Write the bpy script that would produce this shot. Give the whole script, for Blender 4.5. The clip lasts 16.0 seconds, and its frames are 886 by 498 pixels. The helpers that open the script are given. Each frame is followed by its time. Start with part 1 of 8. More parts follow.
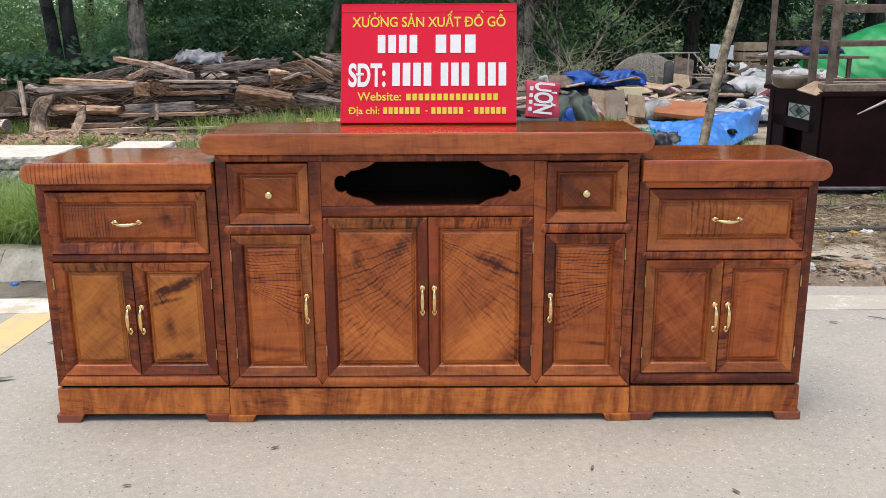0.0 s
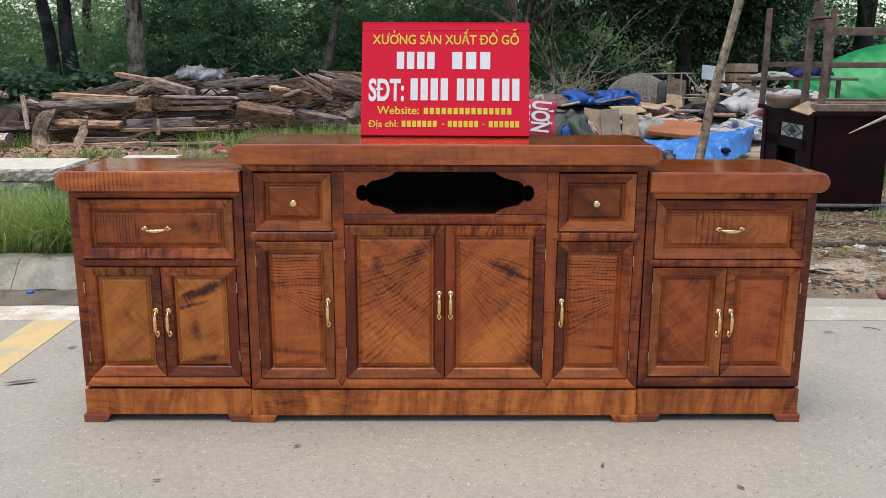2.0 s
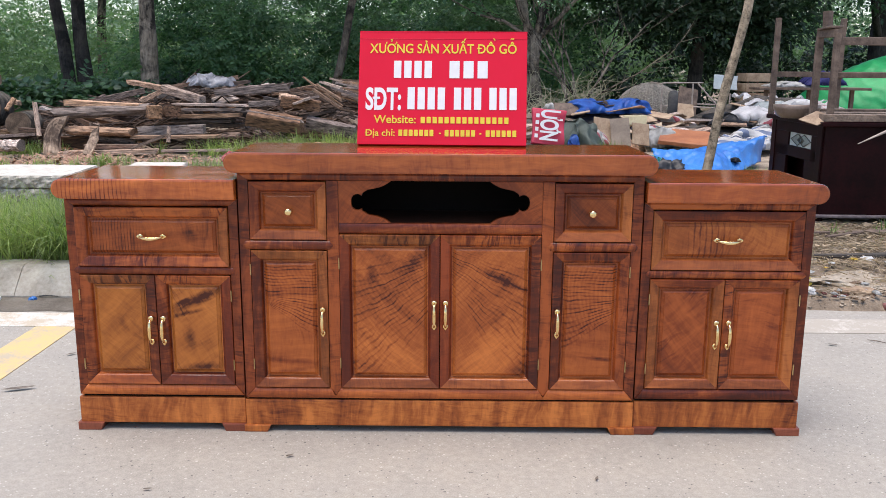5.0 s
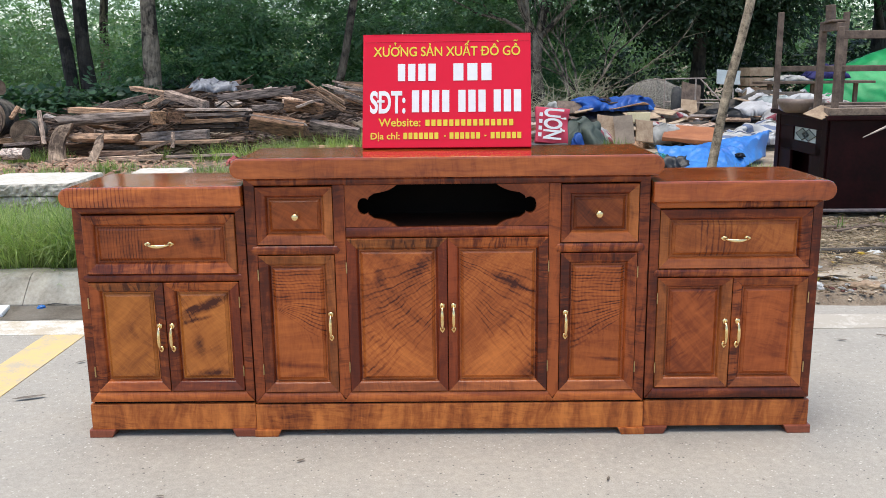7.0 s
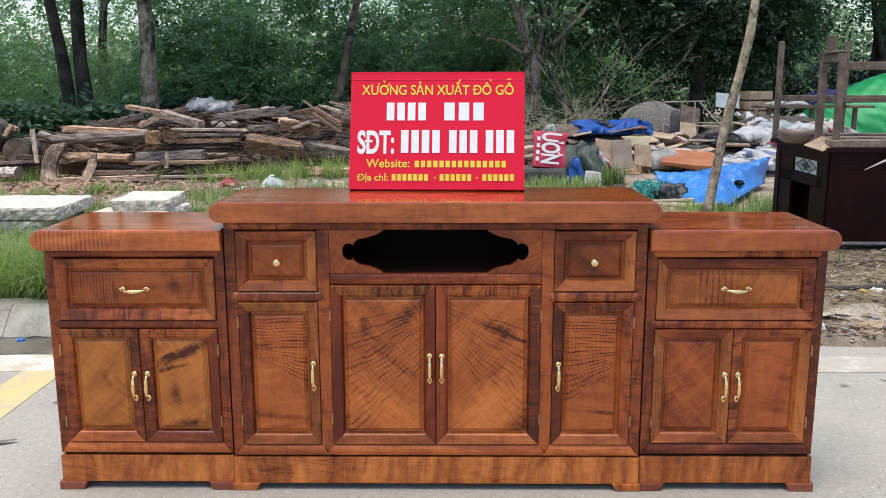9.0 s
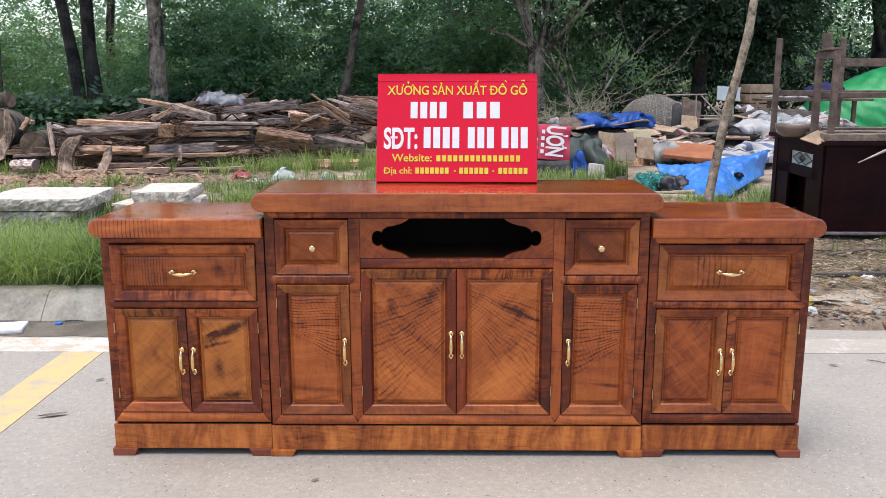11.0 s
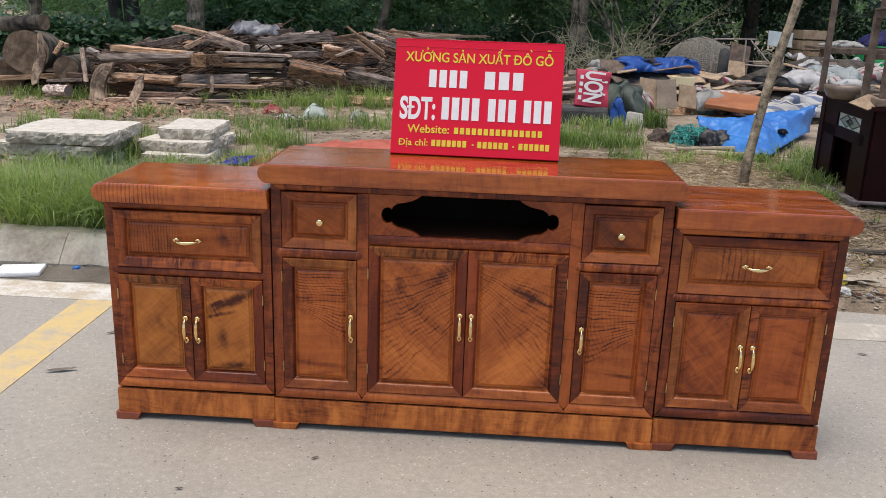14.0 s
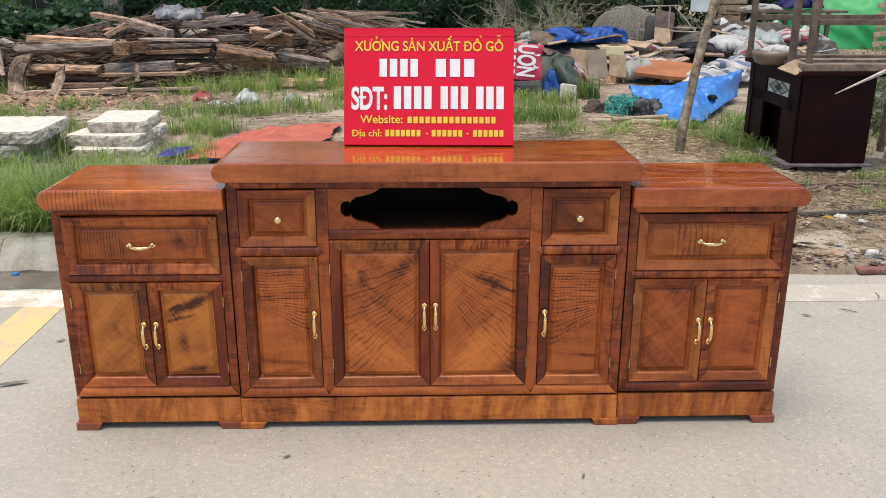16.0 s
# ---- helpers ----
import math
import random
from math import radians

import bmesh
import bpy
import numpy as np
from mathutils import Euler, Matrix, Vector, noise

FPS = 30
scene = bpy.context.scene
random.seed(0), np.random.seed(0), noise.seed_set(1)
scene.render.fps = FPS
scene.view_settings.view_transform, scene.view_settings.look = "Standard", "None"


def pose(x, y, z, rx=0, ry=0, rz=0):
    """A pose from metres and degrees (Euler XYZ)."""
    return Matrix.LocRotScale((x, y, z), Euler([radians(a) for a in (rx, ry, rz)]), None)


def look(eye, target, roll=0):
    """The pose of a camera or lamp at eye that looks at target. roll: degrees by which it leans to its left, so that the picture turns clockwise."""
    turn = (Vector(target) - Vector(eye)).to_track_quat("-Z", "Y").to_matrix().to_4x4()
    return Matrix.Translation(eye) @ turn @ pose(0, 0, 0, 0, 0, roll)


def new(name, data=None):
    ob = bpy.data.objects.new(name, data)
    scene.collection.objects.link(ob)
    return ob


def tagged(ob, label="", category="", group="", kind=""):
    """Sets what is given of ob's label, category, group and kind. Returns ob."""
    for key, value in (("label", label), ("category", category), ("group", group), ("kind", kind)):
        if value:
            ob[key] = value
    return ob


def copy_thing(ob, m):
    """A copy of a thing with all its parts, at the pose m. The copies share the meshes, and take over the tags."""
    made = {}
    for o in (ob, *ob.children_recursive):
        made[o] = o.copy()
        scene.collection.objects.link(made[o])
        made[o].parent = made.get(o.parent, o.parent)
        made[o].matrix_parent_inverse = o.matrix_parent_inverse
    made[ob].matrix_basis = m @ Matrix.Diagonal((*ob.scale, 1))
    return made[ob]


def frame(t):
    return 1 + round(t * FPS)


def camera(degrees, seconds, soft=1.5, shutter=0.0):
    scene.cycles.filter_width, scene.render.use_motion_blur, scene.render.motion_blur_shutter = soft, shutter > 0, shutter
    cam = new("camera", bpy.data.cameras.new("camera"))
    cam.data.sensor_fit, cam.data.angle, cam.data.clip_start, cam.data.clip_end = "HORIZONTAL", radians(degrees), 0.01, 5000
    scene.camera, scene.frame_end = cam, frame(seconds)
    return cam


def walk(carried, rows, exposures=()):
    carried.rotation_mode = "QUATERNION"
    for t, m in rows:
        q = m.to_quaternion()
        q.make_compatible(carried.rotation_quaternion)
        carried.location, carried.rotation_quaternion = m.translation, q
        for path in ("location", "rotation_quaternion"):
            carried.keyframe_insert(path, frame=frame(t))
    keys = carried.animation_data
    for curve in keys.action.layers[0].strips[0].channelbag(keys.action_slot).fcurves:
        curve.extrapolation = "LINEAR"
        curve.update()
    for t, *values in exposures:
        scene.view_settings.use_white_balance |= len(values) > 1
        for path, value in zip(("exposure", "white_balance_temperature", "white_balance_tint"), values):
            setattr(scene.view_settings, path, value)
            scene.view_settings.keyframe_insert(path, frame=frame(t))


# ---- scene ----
cam = camera(55.0, 16.0, soft=0.6)
PATH = [
    (0, (0.043, -2.293, 1.074), (0.039, -0.35, 0.598), -0.3),
    (0.5, (0.094, -2.273, 1.063), (0.052, -0.324, 0.62), 0.3),
    (1, (0.065, -2.301, 1.066), (0.031, -0.352, 0.617), -0.3),
    (1.5, (-0.008, -2.377, 1.073), (0.0, -0.429, 0.619), -0.9),
    (2, (-0.031, -2.403, 1.067), (-0.013, -0.451, 0.633), 0.2),
    (2.5, (-0.03, -2.404, 1.071), (-0.011, -0.449, 0.648), 0.6),
    (3, (-0.023, -2.397, 1.071), (-0.005, -0.443, 0.645), 0.3),
    (3.5, (-0.01, -2.388, 1.072), (0.001, -0.434, 0.646), 0.4),
    (4, (0.003, -2.391, 1.069), (-0.002, -0.436, 0.647), 0.6),
    (6.5, (0.027, -2.386, 1.07), (0.001, -0.429, 0.656), -0.2),
    (7, (0.014, -2.389, 1.077), (-0.01, -0.433, 0.661), -0.7),
    (7.5, (-0.012, -2.428, 1.092), (-0.032, -0.469, 0.69), -0.8),
    (8, (-0.022, -2.433, 1.099), (-0.028, -0.47, 0.713), -0.7),
    (8.5, (-0.003, -2.377, 1.116), (0.001, -0.413, 0.738), -0.3),
    (9, (0.041, -2.273, 1.143), (0.021, -0.309, 0.763), -0.1),
    (9.2, (0.048, -2.248, 1.157), (0.01, -0.285, 0.778), -0.3),
    (11.3, (-0.017, -2.515, 1.172), (-0.032, -0.557, 0.762), -0.0),
    (11.5, (-0.003, -2.507, 1.172), (0.0, -0.552, 0.748), 0.1),
    (12, (0.012, -2.507, 1.171), (0.044, -0.56, 0.716), 0.2),
    (12.5, (0.009, -2.498, 1.177), (0.041, -0.557, 0.697), 0.2),
    (13, (0.003, -2.471, 1.214), (-0.003, -0.537, 0.708), 0.1),
    (13.5, (0.043, -2.377, 1.266), (-0.024, -0.448, 0.743), 0.5),
    (14, (0.049, -2.363, 1.291), (-0.053, -0.445, 0.732), 1.9),
    (14.5, (-0.02, -2.372, 1.299), (-0.016, -0.479, 0.654), 1.2),
    (15, (-0.065, -2.36, 1.302), (0.042, -0.483, 0.621), 0.7),
    (15.5, (-0.04, -2.352, 1.318), (0.032, -0.463, 0.665), 0.8),
    (16, (-0.026, -2.35, 1.331), (0.024, -0.447, 0.718), 0.1),
]
EXPOSURES = [(0.0, 0.58, 6420, 10), (0.5, 0.62, 6380, 9), (1.0, 0.30, 6400, 9), (1.5, 0.50, 6380, 9), (2.0, 0.34, 6380, 11), (2.5, 0.52, 6300, 15), (3.0, 0.55, 6250, 17), (4.0, 0.61, 6200, 17), (6.5, 0.64, 6170, 10), (8.5, 0.63, 6150, 9), (9.2, 0.64, 6150, 9),
             (11.5, 0.64, 6200, 15), (12.0, 0.48, 6310, 12), (12.5, 0.48, 6420, 10), (13.5, 0.39, 6500, 9), (14.0, 0.28, 6520, 12), (14.5, 0.46, 6650, 14), (15.0, 0.66, 6600, 11), (15.5, 0.7, 6620, 11), (16.0, 0.59, 6650, 10)]
walk(cam, [(t, look(eye, target, roll)) for t, eye, target, roll in PATH], EXPOSURES)

# ---- world and light: bright overcast noon ----
world = bpy.data.worlds.new("sky")
scene.world = world
world.use_nodes = True
wn = world.node_tree
sky = wn.nodes.new("ShaderNodeTexSky")
sky.sky_type = "NISHITA"
sky.sun_disc = False
sky.sun_elevation, sky.sun_rotation = radians(80), radians(220)
sky.air_density, sky.dust_density, sky.ozone_density = 1.15, 1.3, 0.4
wn.nodes["Background"].inputs["Strength"].default_value = 0.15
wn.links.new(sky.outputs[0], wn.nodes["Background"].inputs["Color"])
sun = new("sun", bpy.data.lights.new("sun", "SUN"))
sun.data.energy, sun.data.angle, sun.data.color = 2.5, radians(45), (1.0, 0.91, 0.77)
sun.matrix_world = look((-1.0, -1.2, 9), (0.0, 0.0, 0.0))


# ---- materials ----
def nodes_of(name, rough=0.6, coat=0.0, metal=0.0, spec=0.5):
    m = bpy.data.materials.new(name)
    m.use_nodes = True
    b = m.node_tree.nodes["Principled BSDF"]
    b.inputs["Roughness"].default_value = rough
    b.inputs["Metallic"].default_value = metal
    b.inputs["Coat Weight"].default_value = coat
    b.inputs["Coat Roughness"].default_value = 0.08
    b.inputs["Specular IOR Level"].default_value = spec
    return m, m.node_tree.nodes, m.node_tree.links, b


def ramp(n, stops):
    r = n.new("ShaderNodeValToRGB")
    els = r.color_ramp.elements
    while len(els) < len(stops):
        els.new(0.5)
    for e, (p, c) in zip(els, stops):
        e.position, e.color = p, (*c, 1)
    return r


def noise_node(n, l, vec, scale, detail=4.0, rough=0.55, dist=0.0):
    t = n.new("ShaderNodeTexNoise")
    t.inputs["Scale"].default_value, t.inputs["Detail"].default_value = scale, detail
    t.inputs["Roughness"].default_value, t.inputs["Distortion"].default_value = rough, dist
    if vec is not None:
        l.new(vec, t.inputs["Vector"])
    return t


def math_node(n, l, op, a, b=None, c=None):
    t = n.new("ShaderNodeMath")
    t.operation = op
    for i, v in enumerate((a, b, c)):
        if v is None:
            continue
        if isinstance(v, (int, float)):
            t.inputs[i].default_value = v
        else:
            l.new(v, t.inputs[i])
    return t.outputs[0]


def mix_rgb(n, l, fac, a, b, mode="MIX"):
    t = n.new("ShaderNodeMixRGB")
    t.blend_type = mode
    for s, v in zip(("Fac", "Color1", "Color2"), (fac, a, b)):
        if isinstance(v, (int, float)):
            t.inputs[s].default_value = v
        elif isinstance(v, tuple):
            t.inputs[s].default_value = (*v, 1)
        else:
            l.new(v, t.inputs[s])
    return t.outputs[0]


def bump(n, l, b, height, strength=0.3, dist=0.01):
    t = n.new("ShaderNodeBump")
    t.inputs["Strength"].default_value, t.inputs["Distance"].default_value = strength, dist
    l.new(height, t.inputs["Height"])
    l.new(t.outputs[0], b.inputs["Normal"])


def plain(name, c1, c2, scale=8.0, rough=0.7, metal=0.0, fine=60.0, bumps=0.2, vary=0.0, coat=0.0, detail=5.0, spec=0.5):
    """Two tones in large patches, a fine grain over them and, with vary, another brightness for each object."""
    m, n, l, b = nodes_of(name, rough, coat, metal, spec)
    tc = n.new("ShaderNodeTexCoord").outputs["Object"]
    big, small = noise_node(n, l, tc, scale, detail, 0.6), noise_node(n, l, tc, fine, 3)
    f = math_node(n, l, "MULTIPLY_ADD", small.outputs[0], 0.45, math_node(n, l, "MULTIPLY_ADD", big.outputs[0], 1.3, -0.4))
    col = ramp(n, [(0.25, c1), (0.75, c2)])
    l.new(f, col.inputs[0])
    out = col.outputs[0]
    if vary:
        info = n.new("ShaderNodeObjectInfo").outputs["Random"]
        h = n.new("ShaderNodeHueSaturation")
        l.new(math_node(n, l, "MULTIPLY_ADD", info, 2 * vary, 1 - vary), h.inputs["Value"])
        l.new(math_node(n, l, "MULTIPLY_ADD", math_node(n, l, "FRACT", math_node(n, l, "MULTIPLY", info, 7.3)), 0.8, 0.5), h.inputs["Saturation"])
        l.new(out, h.inputs["Color"])
        out = h.outputs[0]
    l.new(out, b.inputs["Base Color"])
    if bumps:
        bump(n, l, b, f, bumps, 0.01)
    return m


def wood(name, dark, mid, light, angle=0.0, curl=0.25, broad=1.0, fan=None, rough=0.4, coat=0.22, streak=0.4, axis="xz", patch=1.0, spec=0.25, cross=None, blots=(), wave=0.0):
    """Lacquered figured wood. angle: the grain's slope in the face, in degrees. curl: strength of the ripple across the grain.
    fan: (x, z, low, high, depth, spacing, level): rays spread from that place of the thing between those angles, depth their
    darkness; with level they run level above it. cross: (x0, x1, pitch, depth): thin dark lines across the grain.
    blots: dark clouds in the figure, each (x, z, rx, rz, slope, depth). wave: unevenness of the lacquer."""
    dark = tuple(a * k for a, k in zip(dark, (1.05, 0.86, 0.9)))
    mid = tuple(a * k for a, k in zip(mid, (0.825, 0.645, 0.585)))
    light = tuple(a * k for a, k in zip(light, (1.0, 0.77, 0.68)))
    m, n, l, b = nodes_of(name, rough, coat, 0.0, spec)

    def calc(op, *v):
        return math_node(n, l, op, *v)

    def clamp(v, gain, shift, top=1.0):
        return calc("MINIMUM", calc("MAXIMUM", calc("MULTIPLY_ADD", v, gain, shift), 0.0), top)
    tc = n.new("ShaderNodeTexCoord").outputs["Object"]
    sep = n.new("ShaderNodeSeparateXYZ")
    l.new(tc, sep.inputs[0])
    X, Z = sep.outputs[0], sep.outputs[2]
    info = n.new("ShaderNodeObjectInfo").outputs["Random"]
    off = n.new("ShaderNodeCombineXYZ")
    for k, v in enumerate((13.0, 29.0, 7.0)):
        l.new(calc("MULTIPLY", info, v), off.inputs[k])
    mp = n.new("ShaderNodeMapping")
    mp.vector_type = "POINT"
    turn = n.new("ShaderNodeCombineXYZ")
    sway = calc("MULTIPLY_ADD", calc("FRACT", calc("MULTIPLY", info, 31.0)), 0.3, -0.15)
    if axis == "xy":
        l.new(calc("ADD", calc("MULTIPLY", sway, 0.2), radians(-angle)), turn.inputs[2])
    else:
        l.new(calc("ADD", sway, radians(angle)), turn.inputs[1])
    l.new(turn.outputs[0], mp.inputs["Rotation"])
    drift = noise_node(n, l, tc, 5.5, 2, 0.5)
    warp = n.new("ShaderNodeVectorMath")
    warp.operation = "MULTIPLY_ADD"
    l.new(drift.outputs["Color"], warp.inputs[0])
    warp.inputs[1].default_value = (0.05, 0.03, 0.05)
    l.new(tc, warp.inputs[2])
    l.new(warp.outputs[0], mp.inputs["Vector"])
    add = n.new("ShaderNodeVectorMath")
    add.operation = "ADD"
    l.new(mp.outputs[0], add.inputs[0])
    l.new(off.outputs[0], add.inputs[1])
    base = add.outputs[0]

    def stretched(sx, sy, sz):
        s = n.new("ShaderNodeMapping")
        s.inputs["Scale"].default_value = (sx, sy, sz)
        l.new(base, s.inputs["Vector"])
        return s.outputs[0]
    big = noise_node(n, l, stretched(2.0 * broad, 9 * broad, 9 * broad), 1.0, 3, 0.5, 1.2)
    fine = noise_node(n, l, stretched(7, 150, 150), 1.0, 4, 0.65, 0.2)
    line = noise_node(n, l, stretched(3, 42, 42), 1.0, 3, 0.6, 0.5)
    ripple = noise_node(n, l, stretched(85, 14, 14), 1.0, 3, 0.6, 0.7)
    soft_rip = noise_node(n, l, stretched(34, 9, 9), 1.0, 2, 0.5, 0.8)
    where = noise_node(n, l, stretched(7, 7, 7), 1.0, 2, 0.5)
    amount = clamp(where.outputs[0], 6.0, -2.5)
    blot = noise_node(n, l, stretched(8, 30, 30), 1.0, 5, 0.65, 1.6)
    f = calc("MULTIPLY_ADD", big.outputs[0], 1.5 * patch, 0.52 - 0.75 * patch)
    f = calc("MULTIPLY_ADD", calc("SUBTRACT", fine.outputs[0], 0.5), 0.32, f)
    f = calc("MULTIPLY_ADD", calc("SUBTRACT", blot.outputs[0], 0.5), 0.85 * patch, f)
    f = calc("MULTIPLY_ADD", calc("SUBTRACT", line.outputs[0], 0.5), streak * 0.95, f)
    f = calc("MULTIPLY_ADD", calc("SUBTRACT", soft_rip.outputs[0], 0.5), curl * 0.75, f)
    shimmer = noise_node(n, l, stretched(190, 26, 26), 1.0, 3, 0.65, 0.4)
    f = calc("MULTIPLY_ADD", calc("SUBTRACT", shimmer.outputs[0], 0.5), 0.16 if axis == "xy" else 0.34, f)
    strokes = calc("MULTIPLY", clamp(ripple.outputs[0], 6.0, -2.95), amount)
    f = calc("MULTIPLY_ADD", strokes, -curl * 0.5, f)
    f = calc("ADD", f, calc("MULTIPLY_ADD", calc("FRACT", calc("MULTIPLY", info, 17.0)), 0.26, -0.1))
    if fan:
        fx, fz, low, high, depth, spacing, level = fan
        dx = calc("SUBTRACT", X, fx)
        if fx > 0:
            dx = calc("MULTIPLY", dx, -1.0)
        dz = calc("SUBTRACT", Z, fz)
        wob = noise_node(n, l, tc, 9.0, 3)
        ang = calc("ARCTAN2", dz, dx)
        if level:
            up = calc("GREATER_THAN", dz, 0.0)
            ang = calc("ADD", calc("MULTIPLY", ang, calc("SUBTRACT", 1.0, up)), calc("MULTIPLY", calc("MULTIPLY", dz, 6.5), up))
        ang = calc("MULTIPLY_ADD", calc("SUBTRACT", wob.outputs[0], 0.5), 0.1, ang)
        rad = calc("SQRT", calc("ADD", calc("MULTIPLY", dx, dx), calc("MULTIPLY", dz, dz)))
        cv = n.new("ShaderNodeCombineXYZ")
        l.new(calc("MULTIPLY", ang, spacing / 6.0), cv.inputs[0])
        l.new(calc("MULTIPLY", rad, 11.0), cv.inputs[1])
        gate = noise_node(n, l, cv.outputs[0], 1.0, 3, 0.6, 0.3)
        phase = calc("MULTIPLY_ADD", gate.outputs[0], 2.6, calc("MULTIPLY", ang, spacing))
        rays = clamp(calc("SINE", phase), 0.9, 0.1)
        rays = calc("MULTIPLY", rays, clamp(gate.outputs[0], 5.0, -2.0, 1.15))
        cross_rip = calc("MULTIPLY", calc("SINE", calc("MULTIPLY_ADD", wob.outputs[0], 18.0, calc("MULTIPLY", rad, 560.0))), 0.1)
        mask = calc("MINIMUM", clamp(ang, 9.0, -9.0 * radians(low)), clamp(ang, -5.0, 5.0 * radians(high)))
        f = calc("MULTIPLY_ADD", calc("MULTIPLY", calc("ADD", rays, cross_rip), mask), -depth, f)
    if cross:
        x0, x1, pitch, depth = cross
        wob = noise_node(n, l, tc, 14.0, 2)
        ph = calc("MULTIPLY_ADD", wob.outputs[0], 5.0, calc("MULTIPLY", X, 6.283 / pitch))
        thin = clamp(calc("SINE", ph), 2.0, -0.8)
        gate = noise_node(n, l, tc, 22.0, 2)
        mask = calc("MULTIPLY", clamp(X, 25.0, -25.0 * x0), clamp(X, -18.0, 18.0 * x1))
        if axis == "xy":
            mask = calc("MULTIPLY", mask, clamp(sep.outputs[1], -22.0, 0.55))
        f = calc("MULTIPLY_ADD", calc("MULTIPLY", calc("MULTIPLY", thin, clamp(gate.outputs[0], 5.0, -1.6)), mask), -depth, f)
    for bx, bz, rx, rz, slope, depth in blots:
        c, s = math.cos(radians(slope)), math.sin(radians(slope))
        dx, dz = calc("SUBTRACT", X, bx), calc("SUBTRACT", Z, bz)
        u = calc("ADD", calc("MULTIPLY", dx, c / rx), calc("MULTIPLY", dz, s / rx))
        v = calc("ADD", calc("MULTIPLY", dx, -s / rz), calc("MULTIPLY", dz, c / rz))
        e = calc("SQRT", calc("ADD", calc("MULTIPLY", u, u), calc("MULTIPLY", v, v)))
        rag = noise_node(n, l, stretched(30, 90, 90), 1.0, 3, 0.6)
        e = calc("MULTIPLY_ADD", rag.outputs[0], 1.1, e)
        f = calc("MULTIPLY_ADD", clamp(e, -1.0, 1.75), -depth, f)
    col = ramp(n, [(0.02, dark), (0.42, mid), (0.85, light)])
    l.new(f, col.inputs[0])
    l.new(col.outputs[0], b.inputs["Base Color"])
    if wave:
        swell = noise_node(n, l, stretched(7, 15, 15), 1.0, 2, 0.45)
        bump(n, l, b, calc("MULTIPLY_ADD", fine.outputs[0], 0.02, swell.outputs[0]), wave, 0.02)
    else:
        bump(n, l, b, fine.outputs[0], 0.05, 0.002)
    rr = calc("MULTIPLY_ADD", line.outputs[0], 0.2, rough - 0.1)
    l.new(rr, b.inputs["Roughness"])
    return m


DARK, MID, LIGHT = (0.055, 0.0105, 0.0055), (0.195, 0.043, 0.0122), (0.42, 0.13, 0.03)
W_H = wood("walnut_rail", DARK, MID, LIGHT, 0, curl=0.4, patch=0.9)
# Light that the bottom rails catch from above is put into these tones.
W_BOT = wood("walnut_toplit_bottom_rail", (0.11, 0.024, 0.0088), (0.395, 0.113, 0.0275), (0.6, 0.215, 0.052), 0, curl=0.3, patch=0.8)
W_HR = wood("walnut_rail_rippled", DARK, (0.185, 0.042, 0.012), (0.45, 0.145, 0.033), 0, curl=1.0, patch=0.9)
W_V = wood("walnut_stile", DARK, (0.155, 0.034, 0.0102), (0.36, 0.106, 0.026), 90, curl=0.5, patch=0.9)
W_RED = wood("walnut_red_stile", (0.06, 0.011, 0.006), (0.15, 0.029, 0.01), (0.29, 0.07, 0.02), 90, curl=0.2, patch=0.7, streak=0.3)
W_VD = wood("walnut_dark_stile", (0.05, 0.011, 0.006), (0.115, 0.0245, 0.0078), (0.26, 0.07, 0.0195), 90, curl=0.85, patch=0.95)
W_BAND = wood("walnut_banded_stile", (0.05, 0.011, 0.006), (0.15, 0.034, 0.0105), (0.34, 0.1, 0.025), 90, curl=1.5, patch=0.8)
W_TOP = wood("walnut_top", (0.075, 0.0135, 0.0045), (0.38, 0.099, 0.0192), (0.6, 0.205, 0.041), 0, curl=0.25, axis="xy", rough=0.16, coat=0.75, patch=0.55, streak=0.28, spec=0.3, wave=0.3)
W_TOP_C = wood("walnut_dark_top", (0.06, 0.011, 0.0038), (0.29, 0.073, 0.0145), (0.5, 0.165, 0.034), 0, curl=0.25, axis="xy", rough=0.16, coat=0.75, patch=0.55, streak=0.4, spec=0.3, wave=0.3)
W_TOP_R = wood("walnut_top_rippled", (0.075, 0.0135, 0.0045), (0.38, 0.099, 0.0192), (0.6, 0.205, 0.041), 0, curl=0.4, axis="xy", rough=0.16, coat=0.75, patch=0.6, streak=0.32, spec=0.3, wave=0.3, cross=(-1.1, -0.86, 0.0118, 0.34))
W_BASE = wood("walnut_plinth", (0.1, 0.023, 0.0077), (0.39, 0.128, 0.0295), (0.6, 0.24, 0.058), 90, curl=0.4, streak=0.45, broad=1.5, patch=0.95)
W_FOOT = wood("walnut_red_foot", (0.08, 0.025, 0.015), (0.2, 0.063, 0.036), (0.31, 0.115, 0.066), 0, curl=0.2, patch=0.6)
W_PALE = wood("walnut_pale_rail", (0.07, 0.02, 0.006), (0.31, 0.11, 0.026), (0.5, 0.21, 0.056), 0, curl=1.1, streak=0.4, patch=0.7)
# Lower bars tilt upwards; the sky light on them is part of this paler colour.
W_LOW = wood("walnut_skylit_lower_bar", (0.07, 0.017, 0.006), (0.27, 0.08, 0.0195), (0.44, 0.155, 0.039), 0, curl=0.4, streak=0.4, patch=0.7)
W_GOLD = wood("walnut_golden_panel", (0.12, 0.034, 0.009), (0.46, 0.18, 0.035), (0.62, 0.27, 0.06), 52, curl=0.2, streak=0.2, broad=0.8, patch=0.4, blots=((-0.93, 0.33, 0.012, 0.04, 20, 0.2), (-0.9, 0.19, 0.05, 0.012, 8, 0.3)))
